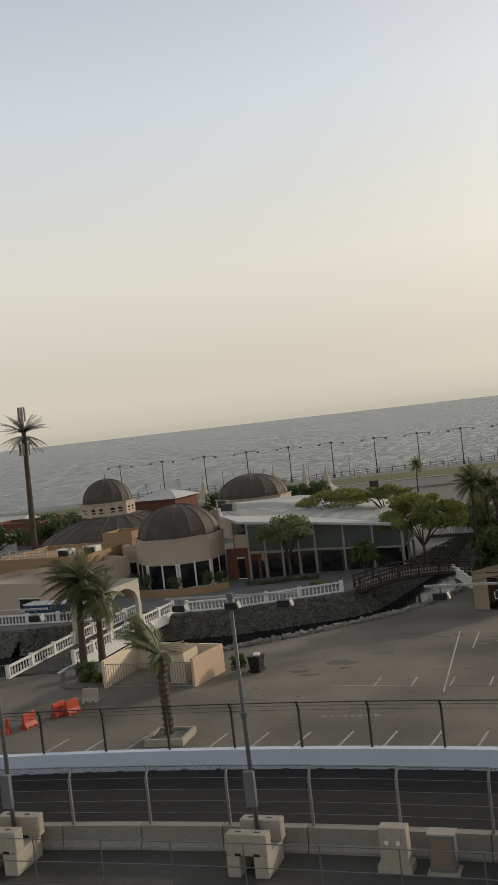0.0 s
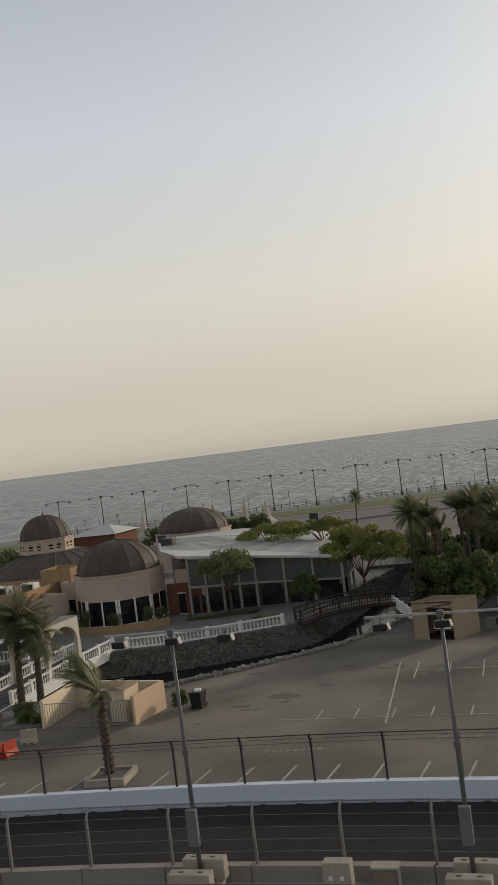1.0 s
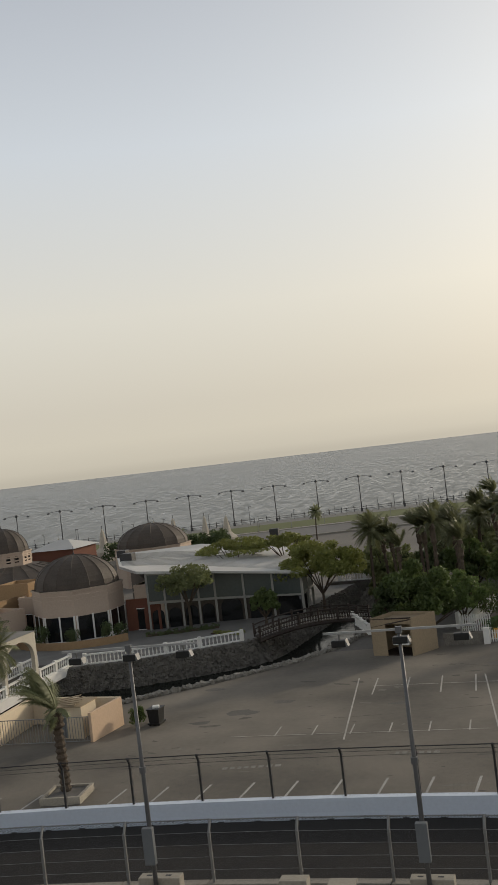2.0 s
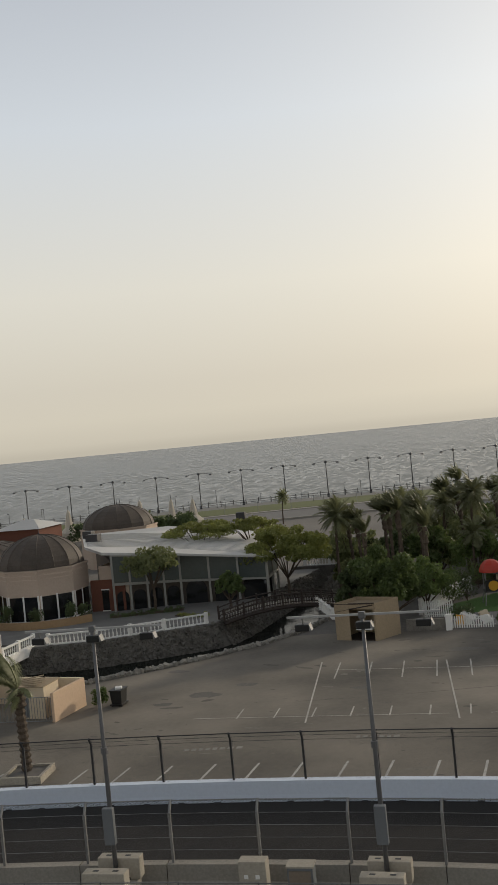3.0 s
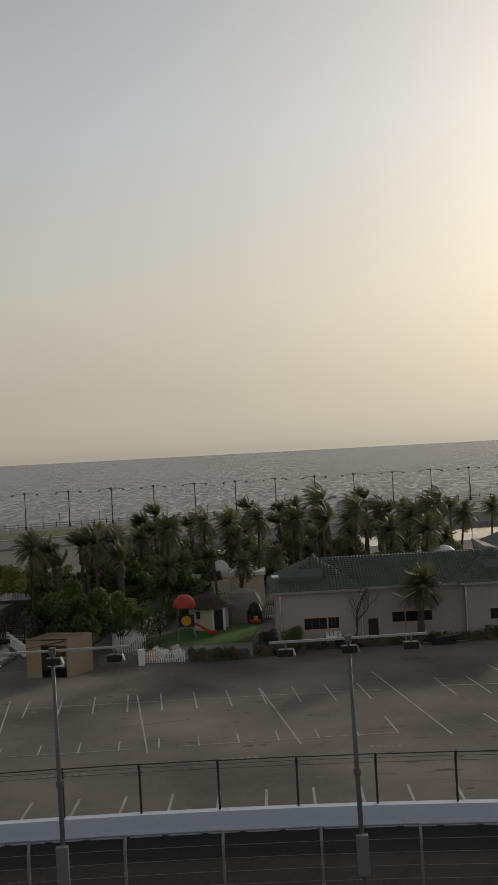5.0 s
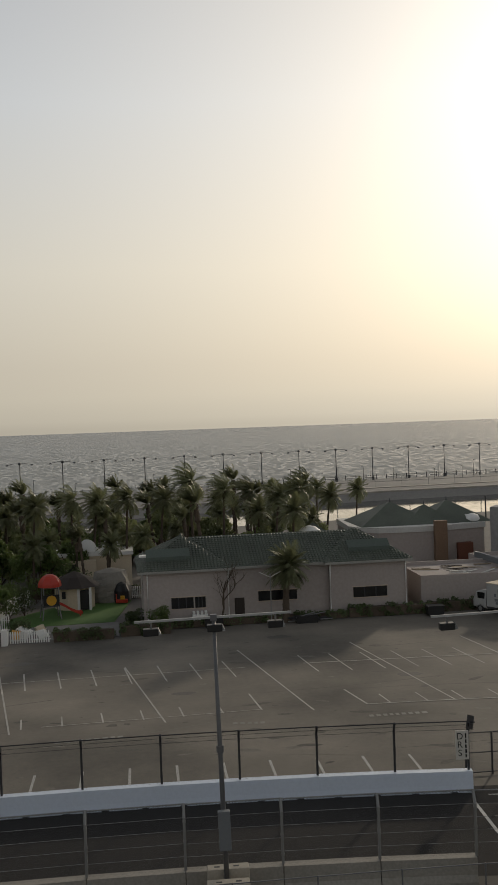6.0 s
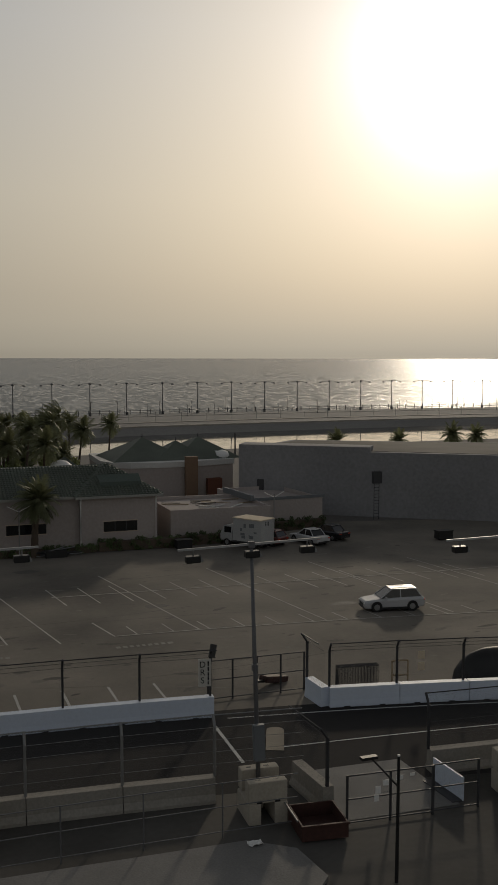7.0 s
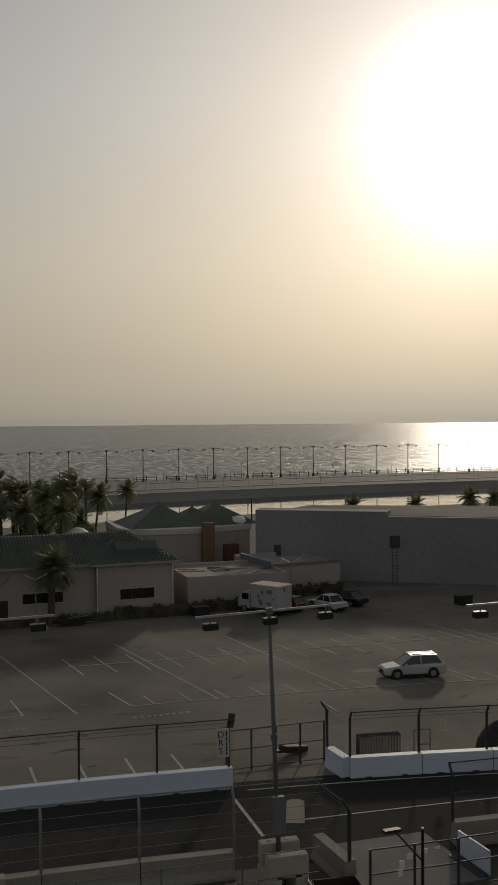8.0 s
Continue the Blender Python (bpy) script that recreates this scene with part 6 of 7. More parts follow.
def leaf_cloud(name, clumps, leaves, size, seed, material, flat=1.0):
    """Many small leaves gathered in uneven clumps: (x, y, z, radius)."""
    rs = np.random.RandomState(seed)
    c = np.array(clumps)
    pick = rs.choice(len(c), leaves, p=c[:, 3] ** 2 / (c[:, 3] ** 2).sum())
    d = rs.normal(size=(leaves, 3))
    d /= np.linalg.norm(d, axis=1)[:, None]
    rad = c[pick, 3] * rs.uniform(0.35, 1.12, leaves) ** 0.6
    pos = c[pick, :3] + d * rad[:, None] * np.array([1, 1, flat])
    a, b = rs.normal(size=(leaves, 3)), rs.normal(size=(leaves, 3))
    a /= np.linalg.norm(a, axis=1)[:, None]
    b -= (a * b).sum(1)[:, None] * a
    b /= np.linalg.norm(b, axis=1)[:, None]
    s = size * rs.uniform(0.6, 1.3, leaves)[:, None]
    vs = np.stack([pos - a * s, pos - b * s * 0.55, pos + a * s, pos + b * s * 0.55], 1).reshape(-1, 3)
    me = bpy.data.meshes.new(name)
    me.from_pydata(vs.tolist(), [], np.arange(leaves * 4).reshape(-1, 4).tolist())
    me.materials.append(material)
    return me


def tree(x, y, z0, h, r, seed, label, material=LEAF, flat=0.75, leaves=5000, low=0.45, name="tree", trunk_r=0.16, size=0.17):
    """A broad-leaved tree: forked trunk, limbs and a crown of leaf clumps."""
    rnd = random.Random(seed)
    t = thing(name, label, "tree", Matrix.Translation((x, y, z0)))
    g = G()
    fork = h * low * 0.75
    g.tube([(0, 0, 0), (0.06, 0, fork * 0.5), (0, 0.05, fork)], [trunk_r * 1.3, trunk_r, trunk_r * 0.9], 8)
    clumps = []
    for i in range(9):
        a = 2.4 * i + rnd.uniform(-0.3, 0.3)
        k = rnd.uniform(0.35, 0.8) * r
        tip = Vector((k * math.cos(a), k * math.sin(a), h * low + (h * (1 - low) - 0.4) * rnd.uniform(0.25, 0.85)))
        g.tube([(0, 0, fork - 0.1), tuple(tip * 0.5 + Vector((0, 0, fork * 0.5))), tuple(tip)], [trunk_r * 0.6, trunk_r * 0.4, 0.03], 5)
    part("trunk", g, BARK, t)
    for i in range(34):
        a, k = rnd.uniform(0, 6.283), r * math.sqrt(rnd.random()) * 0.85
        hi = h * low + (h - h * low) * (1 - 0.55 * (k / r) ** 2) * rnd.uniform(0.35, 0.95)
        clumps.append((k * math.cos(a), k * math.sin(a), hi, rnd.uniform(0.13, 0.28) * r))
    part("crown", leaf_cloud("crown", clumps, leaves, size, seed, material, flat), material, t)
    return t


def hedge(x0, y0, x1, y1, h, w, seed, label, name="hedge", material=HEDGE, dens=260):
    t = thing(name, label, "hedge")
    a, b = Vector((x0, y0)), Vector((x1, y1))
    L = (b - a).length
    rnd = random.Random(seed)
    d = (b - a).normalized()
    nrm = Vector((d.y, -d.x))
    q = [a - nrm * w * 0.27, b - nrm * w * 0.27, b + nrm * w * 0.27, a + nrm * w * 0.27]
    # a solid block in bark colour gives the shade between the leaves
    part("dark_core", G().prism([tuple(p) for p in q], 0, h * 0.74), BARK, t, "solid dark core for the shade among inner twigs")
    cl = []
    for i in range(int(L * 14) + 6):
        p = a + d * rnd.uniform(0, L) + nrm * rnd.uniform(-w / 2, w / 2) * 0.8
        cl.append((p.x, p.y, rnd.uniform(0.1, 0.86) * h, 0.24))
    part("foliage", leaf_cloud("foliage", cl, int(L * dens * 3.4), 0.085, seed, material), material, t)
    return t


def shrub(x, y, z0, r, h, seed, label, material=HEDGE, leaves=900, name="shrub"):
    rnd = random.Random(seed)
    t = thing(name, label, "shrub", Matrix.Translation((x, y, z0)))
    st = G()
    cl = []
    for i in range(12):
        a, k = rnd.uniform(0, 6.28), r * math.sqrt(rnd.random()) * 0.7
        z = h * rnd.uniform(0.25, 0.85)
        cl.append((k * math.cos(a), k * math.sin(a), z, r * 0.4))
        if i < 5:
            st.tube([(0, 0, 0), (k * math.cos(a), k * math.sin(a), z)], 0.03, 4)
    part("stem", st, BARK, t)
    part("foliage", leaf_cloud("foliage", cl, leaves, 0.09, seed, material, h / (2 * r) * 0.9 + 0.3), material, t)
    return t


# palms in front of the island
def swept_palm_meshes(h, r, seed, fronds, lean, spread=0.9, girth=0.17):
    """A palm whose leaves the wind holds up and to one side."""
    rnd = random.Random(seed)
    n = 26
    pts = [(-lean * h * u ** 1.5, 0, h * u) for u in (i / n for i in range(n + 1))]
    rad = [girth + (girth * 0.4 if i % 2 else 0.0) + (0.12 if i > n - 6 else 0.0) - 0.03 * i / n for i in range(n + 1)]
    trunk = G().tube(pts, rad, 9).mesh("trunk", BARK, False)
    g = G()
    for i in range(fronds):
        az = math.pi + rnd.gauss(0, spread)
        frond(g, rnd, Vector(pts[-1]) + Vector((0, 0, 0.1)), az, radians(rnd.uniform(42, 88)), r * rnd.uniform(0.75, 1.15), rnd.uniform(0.3, 1.1), rnd.uniform(0.5, 1.3), r * 0.17)
    for i in range(6):
        frond(g, rnd, Vector(pts[-1]), rnd.uniform(0, 6.3), radians(rnd.uniform(-40, 40)), r * 0.5, 1.5, 1.2, r * 0.15)
    return trunk, g.mesh("crown", FROND, False)


palm(swept_palm_meshes(4.6, 2.6, 11, 40, 0.03, 0.5, 0.25), pose(-30.2, 52.2, 0.3), "short date palm in a concrete planter, fronds blown aside")
palm(palm_meshes(6.4, 3.3, 12, 60, 1.5, trunk_r=0.22), pose(-46.9, 68.6, 0.1), "tall date palm in the bed by the bridge")
palm(palm_meshes(5.2, 2.8, 13, 54, 1.6, trunk_r=0.22), pose(-45.6, 69.3, 0.1), "date palm in the bed by the bridge")
palm(palm_meshes(5.0, 2.3, 14, 64, 0.8, trunk_r=0.26), pose(14.8, 91.0, 0), "stout date palm in front of the villa")
for x, y, r, h, s in ((-43.2, 63.6, 0.8, 0.9, 1), (-42.1, 63.3, 0.7, 0.8, 2), (-44.6, 65.4, 0.9, 1.0, 3), (-41.9, 65.0, 0.6, 1.2, 4), (-32.2, 66.4, 0.6, 1.3, 5)):
    shrub(x, y, 0.05, r, h, s, "round clipped green shrub", LEAF if s in (1, 5) else LEAF_YELLOW if s == 2 else HEDGE)

# trees on and near the island
tree(-41.4, 100.2, 0.55, 7.0, 3.5, 21, "leafy tree in front of the glazed restaurant", OLIVE, 0.62, 4600, 0.5)
tree(-33.2, 100.6, 0.55, 3.8, 1.7, 22, "small dense round tree by the footbridge", LEAF, 0.9, 3000, 0.3)
tree(-28.8, 108.0, 0.3, 8.0, 5.2, 23, "spreading yellow-green tree beside the restaurant", LEAF_YELLOW, 0.6, 12000, 0.34)
tree(-41.5, 116.0, 0.5, 8.0, 4.8, 24, "spreading yellow-green tree showing over the white roof", LEAF_YELLOW, 0.35, 4500, 0.72)
tree(-35.5, 117.5, 0.5, 8.0, 3.8, 25, "spreading yellow-green tree showing over the white roof", LEAF_YELLOW, 0.35, 3200, 0.75)
tree(-15.6, 92.4, 0, 7.0, 3.9, 26, "large dense green tree behind the booth", LEAF, 0.85, 13000, 0.1, size=0.17)
for i, (x, y, h, r) in enumerate(((-21.5, 118.5, 5.0, 2.6), (-25.0, 123.5, 4.4, 2.4), (-19.2, 123.0, 5.4, 2.8), (-22.8, 113.0, 3.8, 2.0))):
    tree(x, y, -0.05, h, r, 180 + i, "dense olive-green tree at the canal head", OLIVE if i % 2 else HEDGE, 0.8, 4200, 0.16, size=0.2)
tree(-18.6, 96.0, 0, 5.4, 2.5, 27, "dark green tree on the canal bank", HEDGE, 0.85, 5500, 0.12, size=0.2)
tree(-12.5, 96.5, 0, 5.2, 2.6, 28, "green tree behind the picket fence", LEAF, 0.85, 3600, 0.2)
for i, (x, y, h) in enumerate(((-56.2, 95.3, 2.2), (-52.4, 94.7, 2.0), (-49.4, 96.4, 2.4), (-48.2, 97.4, 1.8), (-58.3, 96.3, 2.2))):
    shrub(x, y, 0.55, 0.8, h, 40 + i, "dark shrub against the pavilion wall")
hedge(-45.5, 98.0, -38.5, 100.8, 1.0, 1.2, 51, "low clipped hedge before the restaurant", dens=200)
hedge(-38.0, 97.5, -34.5, 96.5, 0.9, 1.2, 52, "yellowish low hedge before the restaurant", material=LEAF_YELLOW, dens=200)
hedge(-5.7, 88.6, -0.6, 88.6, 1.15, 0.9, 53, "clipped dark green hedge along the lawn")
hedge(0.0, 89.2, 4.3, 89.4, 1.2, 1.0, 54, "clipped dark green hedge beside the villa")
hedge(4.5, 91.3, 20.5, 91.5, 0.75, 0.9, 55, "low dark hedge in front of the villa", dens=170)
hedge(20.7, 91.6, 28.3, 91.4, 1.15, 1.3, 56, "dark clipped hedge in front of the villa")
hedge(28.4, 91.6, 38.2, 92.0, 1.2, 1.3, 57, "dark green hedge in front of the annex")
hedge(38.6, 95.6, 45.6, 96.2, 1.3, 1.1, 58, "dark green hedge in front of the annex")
for i, (x, y, r, h) in enumerate(((3.4, 91.0, 1.1, 2.0), (-9.0, 91.5, 1.2, 1.5), (-10.6, 99, 1.4, 3.0), (-9.2, 101.5, 1.3, 3.2), (-12.5, 101, 1.8, 3.2), (-4.6, 112, 2.0, 3.6), (-8.6, 108.5, 1.7, 3.3), (1.2, 93.6, 1.0, 1.4), (-11.2, 104.5, 1.6, 3.0))):
    shrub(x, y, 0, r, h, 70 + i, "rounded green garden shrub", HEDGE if i % 2 else LEAF, 1500)

# the palm grove behind the garden
KINDS = [palm_meshes(h, r, k, n, w, trunk_r=0.13) for h, r, k, n, w in ((8.4, 2.3, 31, 38, 0.9), (7.4, 2.2, 32, 40, 1.2), (9.4, 2.5, 33, 36, 1.5), (6.4, 2.1, 34, 40, 0.8), (10.2, 2.6, 35, 32, 2.0))]
KINDS += [swept_palm_meshes(8.2, 2.1, 36, 40, 0.03, 1.5), swept_palm_meshes(9.2, 2.2, 37, 38, 0.05, 1.3)]
rnd = random.Random(77)
spots = [(-19.6, 105, 5, 0.85), (-17.0, 107, 6, 0.95), (-15.4, 103.5, 6, 1.0), (-12.6, 99.5, 5, 0.95), (-22, 112, 5, 0.9), (-24, 121, 5, 0.9), (-20.4, 108.5, 6, 0.85), (-18.2, 112, 5, 1.0), (-13.5, 106, 6, 0.95), (-9.4, 118, 2, 1.0), (-5.0, 119, 4, 0.95), (-3.0, 120, 2, 1.0),
         (1.0, 120, 4, 0.95), (5.0, 121, 2, 1.0), (9.2, 122, 4, 1.1), (12.6, 121, 4, 1.0), (16.2, 122, 4, 0.95), (19.0, 123, 2, 0.95), (22.0, 125, 4, 0.95), (25.5, 138, 4, 0.95), (28.4, 142, 2, 0.9)]
while len(spots) < 96:
    x, y = rnd.uniform(-26, 27), rnd.uniform(107, 158)
    if x > 20 and y < 118 or x < -17 and y > 135:
        continue
    if all((x - a) ** 2 + (y - b) ** 2 > 6 for a, b, *_ in spots):
        spots.append((x, y, rnd.choice((0, 1, 3, 5, 6, 0)), rnd.uniform(0.7, 1.05)))
for x, y, k, s in spots:
    palm(KINDS[k], pose(x, y, -0.05, rnd.uniform(-3, 3), rnd.uniform(-5, 3), rnd.uniform(-25, 25)) @ Matrix.Scale(s, 4), "wind-blown date palm in the garden grove", "palms of the garden grove")
for i in range(36):
    x, y = rnd.uniform(-24, 24), rnd.uniform(113, 152)
    tree(x, y, -0.05, rnd.uniform(4.5, 7.5), rnd.uniform(2.4, 3.6), 100 + i, "dense olive-green garden tree among the palms", OLIVE if i % 3 else LEAF, 0.8, 2800, 0.2, size=0.24)
for i in range(8):
    x = -23 + i * 6.4
    hedge(x, 110 + 2 * math.sin(i), x + 6, 110.5 + 2 * math.sin(i + 1), 1.6, 1.4, 130 + i, "dark green garden hedge", dens=130)
palm(KINDS[3], pose(-52.5, 197, 0) @ Matrix.Scale(0.85, 4), "lone small palm on the embankment")
palm(KINDS[3], pose(-73, 176, 0) @ Matrix.Scale(0.75, 4), "small palm beside the low dome")
palm(KINDS[0], pose(35.6, 150, -0.05) @ Matrix.Scale(0.9, 4), "lone palm on the lagoon edge")
for i, (x, y, s) in enumerate(((62, 127, 0.94), (72.5, 128, 0.9), (83, 130, 0.98), (88, 131, 0.93))):
    palm(KINDS[3], pose(x, y, -0.05, 0, 0, 40 * i) @ Matrix.Scale(s, 4), "ragged palm behind the hall")
# trees by the sea at the far left
for i, (x, y, h, r) in enumerate(((-104, 150, 5, 6), (-112, 158, 5, 6), (-95, 152, 5.5, 5), (-78, 182, 5, 6), (-70, 184, 5, 5), (-86, 181, 5, 6), (-100, 172, 5, 4), (-92, 138, 4.5, 5), (-110, 138, 5, 6), (-102, 120, 4, 4))):
    tree(x, y, -0.05, h, r, 160 + i, "dark sea-side tree clump behind the domes", HEDGE, 0.7, 2600, 0.15, size=0.3)
bare = thing("bare_tree", "leafless young tree in front of the villa", "tree", pose(9.0, 91.6, 0))
g = G()
rnd = random.Random(5)


def branch(p, d, length, r, depth):
    """Grows one crooked limb and its twigs."""
    pts = [Vector(p)]
    for _ in range(4):
        d = (d + Vector((rnd.uniform(-0.28, 0.28), rnd.uniform(-0.28, 0.28), rnd.uniform(-0.05, 0.22)))).normalized()
        pts.append(pts[-1] + d * length / 4)
    g.tube([tuple(q) for q in pts], [r, r * 0.9, r * 0.75, r * 0.62, r * 0.45], 5)
    if depth:
        for k in (2, 3, 4):
            for _ in range(2 if k == 4 else 1):
                e = (d + Vector((rnd.uniform(-0.9, 0.9), rnd.uniform(-0.9, 0.9), rnd.uniform(-0.1, 0.4)))).normalized()
                branch(pts[k], e, length * rnd.uniform(0.55, 0.75), r * 0.5, depth - 1)


branch((0, 0, -0.02), Vector((0.05, 0, 1)), 2.9, 0.12, 3)
part("trunk", g, BARK, bare)


# ---- garden and playground ----
structure("lawn", G().prism([(-10.5, 95.6), (-0.6, 96.0), (1.2, 107.5), (-4.8, 108), (-8.5, 103), (-11.5, 99)], -0.04, 0.03), LAWN, "bright green garden lawn", "lawn")
structure("garden_path", G().prism([(-9.5, 89.6), (-0.2, 89.4), (-0.2, 95.9), (-10.4, 95.5)], -0.04, 0.02), PAVING, "pale garden path", "path")
structure("garden_wall_low", G().prism([(-13.2, 95.5), (-12.9, 95.5), (-9.2, 108), (-9.5, 108)], -0.04, 1.5), WHITE, "pale curved garden wall", "wall")


def play_tower():
    t = thing("play_tower", "children's play tower with red dome roof and red slide", "play tower", pose(-6.6, 99.6, 0, 0, 0, 12) @ Matrix.Scale(0.95, 4))
    for x in (-0.75, 0.75):
        for y in (-0.75, 0.75):
            part("post", G().tube([(x * 1.25, y * 1.25, 0), (x, y, 1.4), (x, y, 3.4)], 0.07, 6), STEEL, t)
    part("platform", G().box(-0.85, -0.85, 1.3, 0.85, 0.85, 1.42), DARK_STEEL, t)
    part("panel", G().box(-0.8, -0.82, 1.42, 0.8, -0.76, 2.5), BLACK, t)
    part("disc", G().tube([(0, -0.84, 1.95), (0, -0.92, 1.95)], 0.5, 20), YELLOW, t, "orange-yellow disc")
    n = 16
    dm = dome_profile(1.2, 1.25, 6, 3.25)
    for s in range(8):
        g = G()
        for i in range(len(dm) - 1):
            (r0, z0), (r1, z1) = dm[i], dm[i + 1]
            a0, a1 = 2 * math.pi * s / 8, 2 * math.pi * (s + 1) / 8
            g.add([(r0 * math.cos(a0), r0 * math.sin(a0), z0), (r0 * math.cos(a1), r0 * math.sin(a1), z0), (r1 * math.cos(a1), r1 * math.sin(a1), z1), (r1 * math.cos(a0), r1 * math.sin(a0), z1)], [(0, 1, 2, 3)])
        part("dome_gore", g, RED, t, "red dome gore")
    part("inner_roof", G().lathe([(1.15, 3.24), (0.02, 3.3)], 16), BLACK, t)
    sl = [(0.8, 0, 1.4), (1.3, 0, 1.15), (2.1, 0, 0.6), (2.7, 0, 0.3), (3.2, 0, 0.26)]
    g = G()
    for (x0, _, z0), (x1, _, z1) in zip(sl, sl[1:]):
        for prof in ((-0.3, 0.3, 0, 0.05), (-0.34, -0.28, 0, 0.24), (0.28, 0.34, 0, 0.24)):
            ya, yb, za, zb = prof
            g.add([(x0, ya, z0 + za), (x1, ya, z1 + za), (x1, yb, z1 + za), (x0, yb, z0 + za), (x0, ya, z0 + zb), (x1, ya, z1 + zb), (x1, yb, z1 + zb), (x0, yb, z0 + zb)], [(3, 2, 1, 0), (4, 5, 6, 7), (0, 1, 5, 4), (2, 3, 7, 6)])
    part("slide", g, RED, t, "red plastic slide")
    part("slide_foot", G().tube([(3.0, 0, 0), (3.0, 0, 0.27)], 0.08, 6), RED, t)
    return t


play_tower()
ph = thing("playhouse", "small round playhouse with brown hipped roof", "playhouse", pose(-4.5, 105.0, 0))
part("wall", G().lathe([(2.0, 0), (2.0, 2.4)], 10), CREAM, ph)
part("roof", G().lathe([(2.7, 2.25), (1.3, 3.2), (0.05, 3.7)], 10), DARK_WOOD, ph, "dark brown roof")
part("doorway", G().box(0.6, -2.05, 0.1, 1.5, -1.5, 2.0), BLACK, ph, "dark doorway")
for x in (0.45, 1.6):
    part("jamb", G().box(x - 0.12, -2.1, 0, x + 0.12, -1.5, 2.25), WHITE, ph)
part("window", G().box(-1.2, -1.75, 1.2, -0.6, -1.5, 1.9), BLACK, ph)


def cave():
    t = thing("play_cave", "grey moulded rock play cave with a dark hole", "play rock", pose(-0.9, 108.2, 0))
    rnd = random.Random(31)
    g = G()
    n, k = 18, 9
    vs = []
    for j in range(k):
        v = j / (k - 1)
        for i in range(n):
            a = 2 * math.pi * i / n
            r = 2.3 * (1 - 0.45 * v * v) * (1 + 0.22 * noise.noise(Vector((math.cos(a) * 1.7, math.sin(a) * 1.7, v * 2.5))))
            if j == k - 1:
                r *= 0.2
            vs.append((r * math.cos(a), r * math.sin(a) * 0.8, 3.4 * v ** 0.8 + 0.15 * noise.noise(Vector((i, j, 3)))))
    g.add(vs, [(j * n + i, j * n + (i + 1) % n, (j + 1) * n + (i + 1) % n, (j + 1) * n + i) for j in range(k - 1) for i in range(n)] + [tuple((k - 1) * n + i for i in range(n))])
    part("rock", g, mat("moulded_rock", (0.24, 0.22, 0.19), 0.9, 0.3, 1.5, 0.5, 5), t)
    part("hole", G().lathe([(0.75, -0.1), (0.85, 0.3), (0.8, 1.2), (0.5, 1.9), (0.05, 2.1)], 12, 1.1, -1.45), BLACK, t, "dark cave mouth")
    return t


cave()
toy = thing("toy_car", "red and yellow ride-on toy", "toy", pose(0.2, 105.6, 0))
part("body", G().box(-0.6, -0.3, 0.12, 0.6, 0.3, 0.45), RED, toy, bevel=0.05)
part("seat", G().box(-0.15, -0.25, 0.45, 0.3, 0.25, 0.8), YELLOW, toy, bevel=0.05)
part("post", G().box(-0.6, -0.05, 0.45, -0.5, 0.05, 1.0), ORANGE, toy)
heap = thing("tarpaulin_heap", "crumpled pale tarpaulin and rubbish heap behind the picket fence", "rubbish", pose(-8.4, 90.9, 0))
rnd = random.Random(15)
for i in range(9):
    g = G()
    stone(g, rnd, rnd.uniform(-1.8, 1.8), rnd.uniform(-0.6, 1.4), 0.4, rnd.uniform(0.4, 0.75))
    part("heap_lump", g, (WHITE, CREAM, CANVAS, YELLOW)[i % 4] if i != 3 else CREAM, heap)


def white_house():
    t = thing("white_garden_house", "white flat-roofed garden house with two small roof domes", "house")
    part("wall", G().box(-7.0, 118, -0.05, 1.5, 123, 3.5), CREAM, t)
    part("parapet", G().box(-7.2, 117.8, 3.5, 1.7, 123.2, 3.9), WHITE, t)
    part("porch", G().box(-6.6, 116.2, -0.05, -2.5, 117.8, 3.2), CREAM, t)
    part("porch_opening", G().box(-5.8, 116.15, 0.2, -4.6, 116.3, 2.9), BLACK, t, "dark porch opening")
    for x in (-3.5, -0.8):
        part("roof_dome", G().lathe(dome_profile(1.15, 1.5, 7, 3.85), 16, x, 118.9), WHITE, t, "small white dome", smooth=True)
    return t


white_house()
per = thing("pergola_roof", "dark timber terrace roof among the palms", "pergola", pose(-14.5, 104, 0))
for i in range(9):
    part("slat", G().box(-2.2, -1.5 + 0.35 * i, 2.5 - 0.1 * i, 2.2, -1.25 + 0.35 * i, 2.56 - 0.1 * i), DARK_WOOD, per)
for x in (-2, 2):
    part("post", G().box(x - 0.08, -1.4, 0, x + 0.08, -1.24, 2.5), DARK_WOOD, per)
    part("post", G().box(x - 0.08, 1.2, 0, x + 0.08, 1.36, 1.8), DARK_WOOD, per)
mar = thing("marquee", "white cloth marquee roof beyond the canal", "marquee", pose(-26.0, 130.5, -0.05))
part("roof", G().roof(-4, -2, 4, 4, 2.3, 1.1, 0.3, 2.0), CANVAS, mar, "white cloth roof")
part("side", G().box(-4, -2, 0, 4, 3.9, 2.3), CANVAS, mar)
gz = thing("gazebo", "square gazebo with green pyramid roof by the lagoon", "gazebo", pose(22.8, 118, -0.05))
part("roof", G().add([(-2.6, -2.6, 4.2), (2.6, -2.6, 4.2), (2.6, 2.6, 4.2), (-2.6, 2.6, 4.2), (0, 0, 6.2)], [(0, 1, 4), (1, 2, 4), (2, 3, 4), (3, 0, 4), (3, 2, 1, 0)]), GREEN_TILE, gz, "green pyramid roof", uv=True)
part("wall", G().box(-2.1, -2.1, 0, 2.1, 2.1, 4.2), STUCCO_GREY, gz)
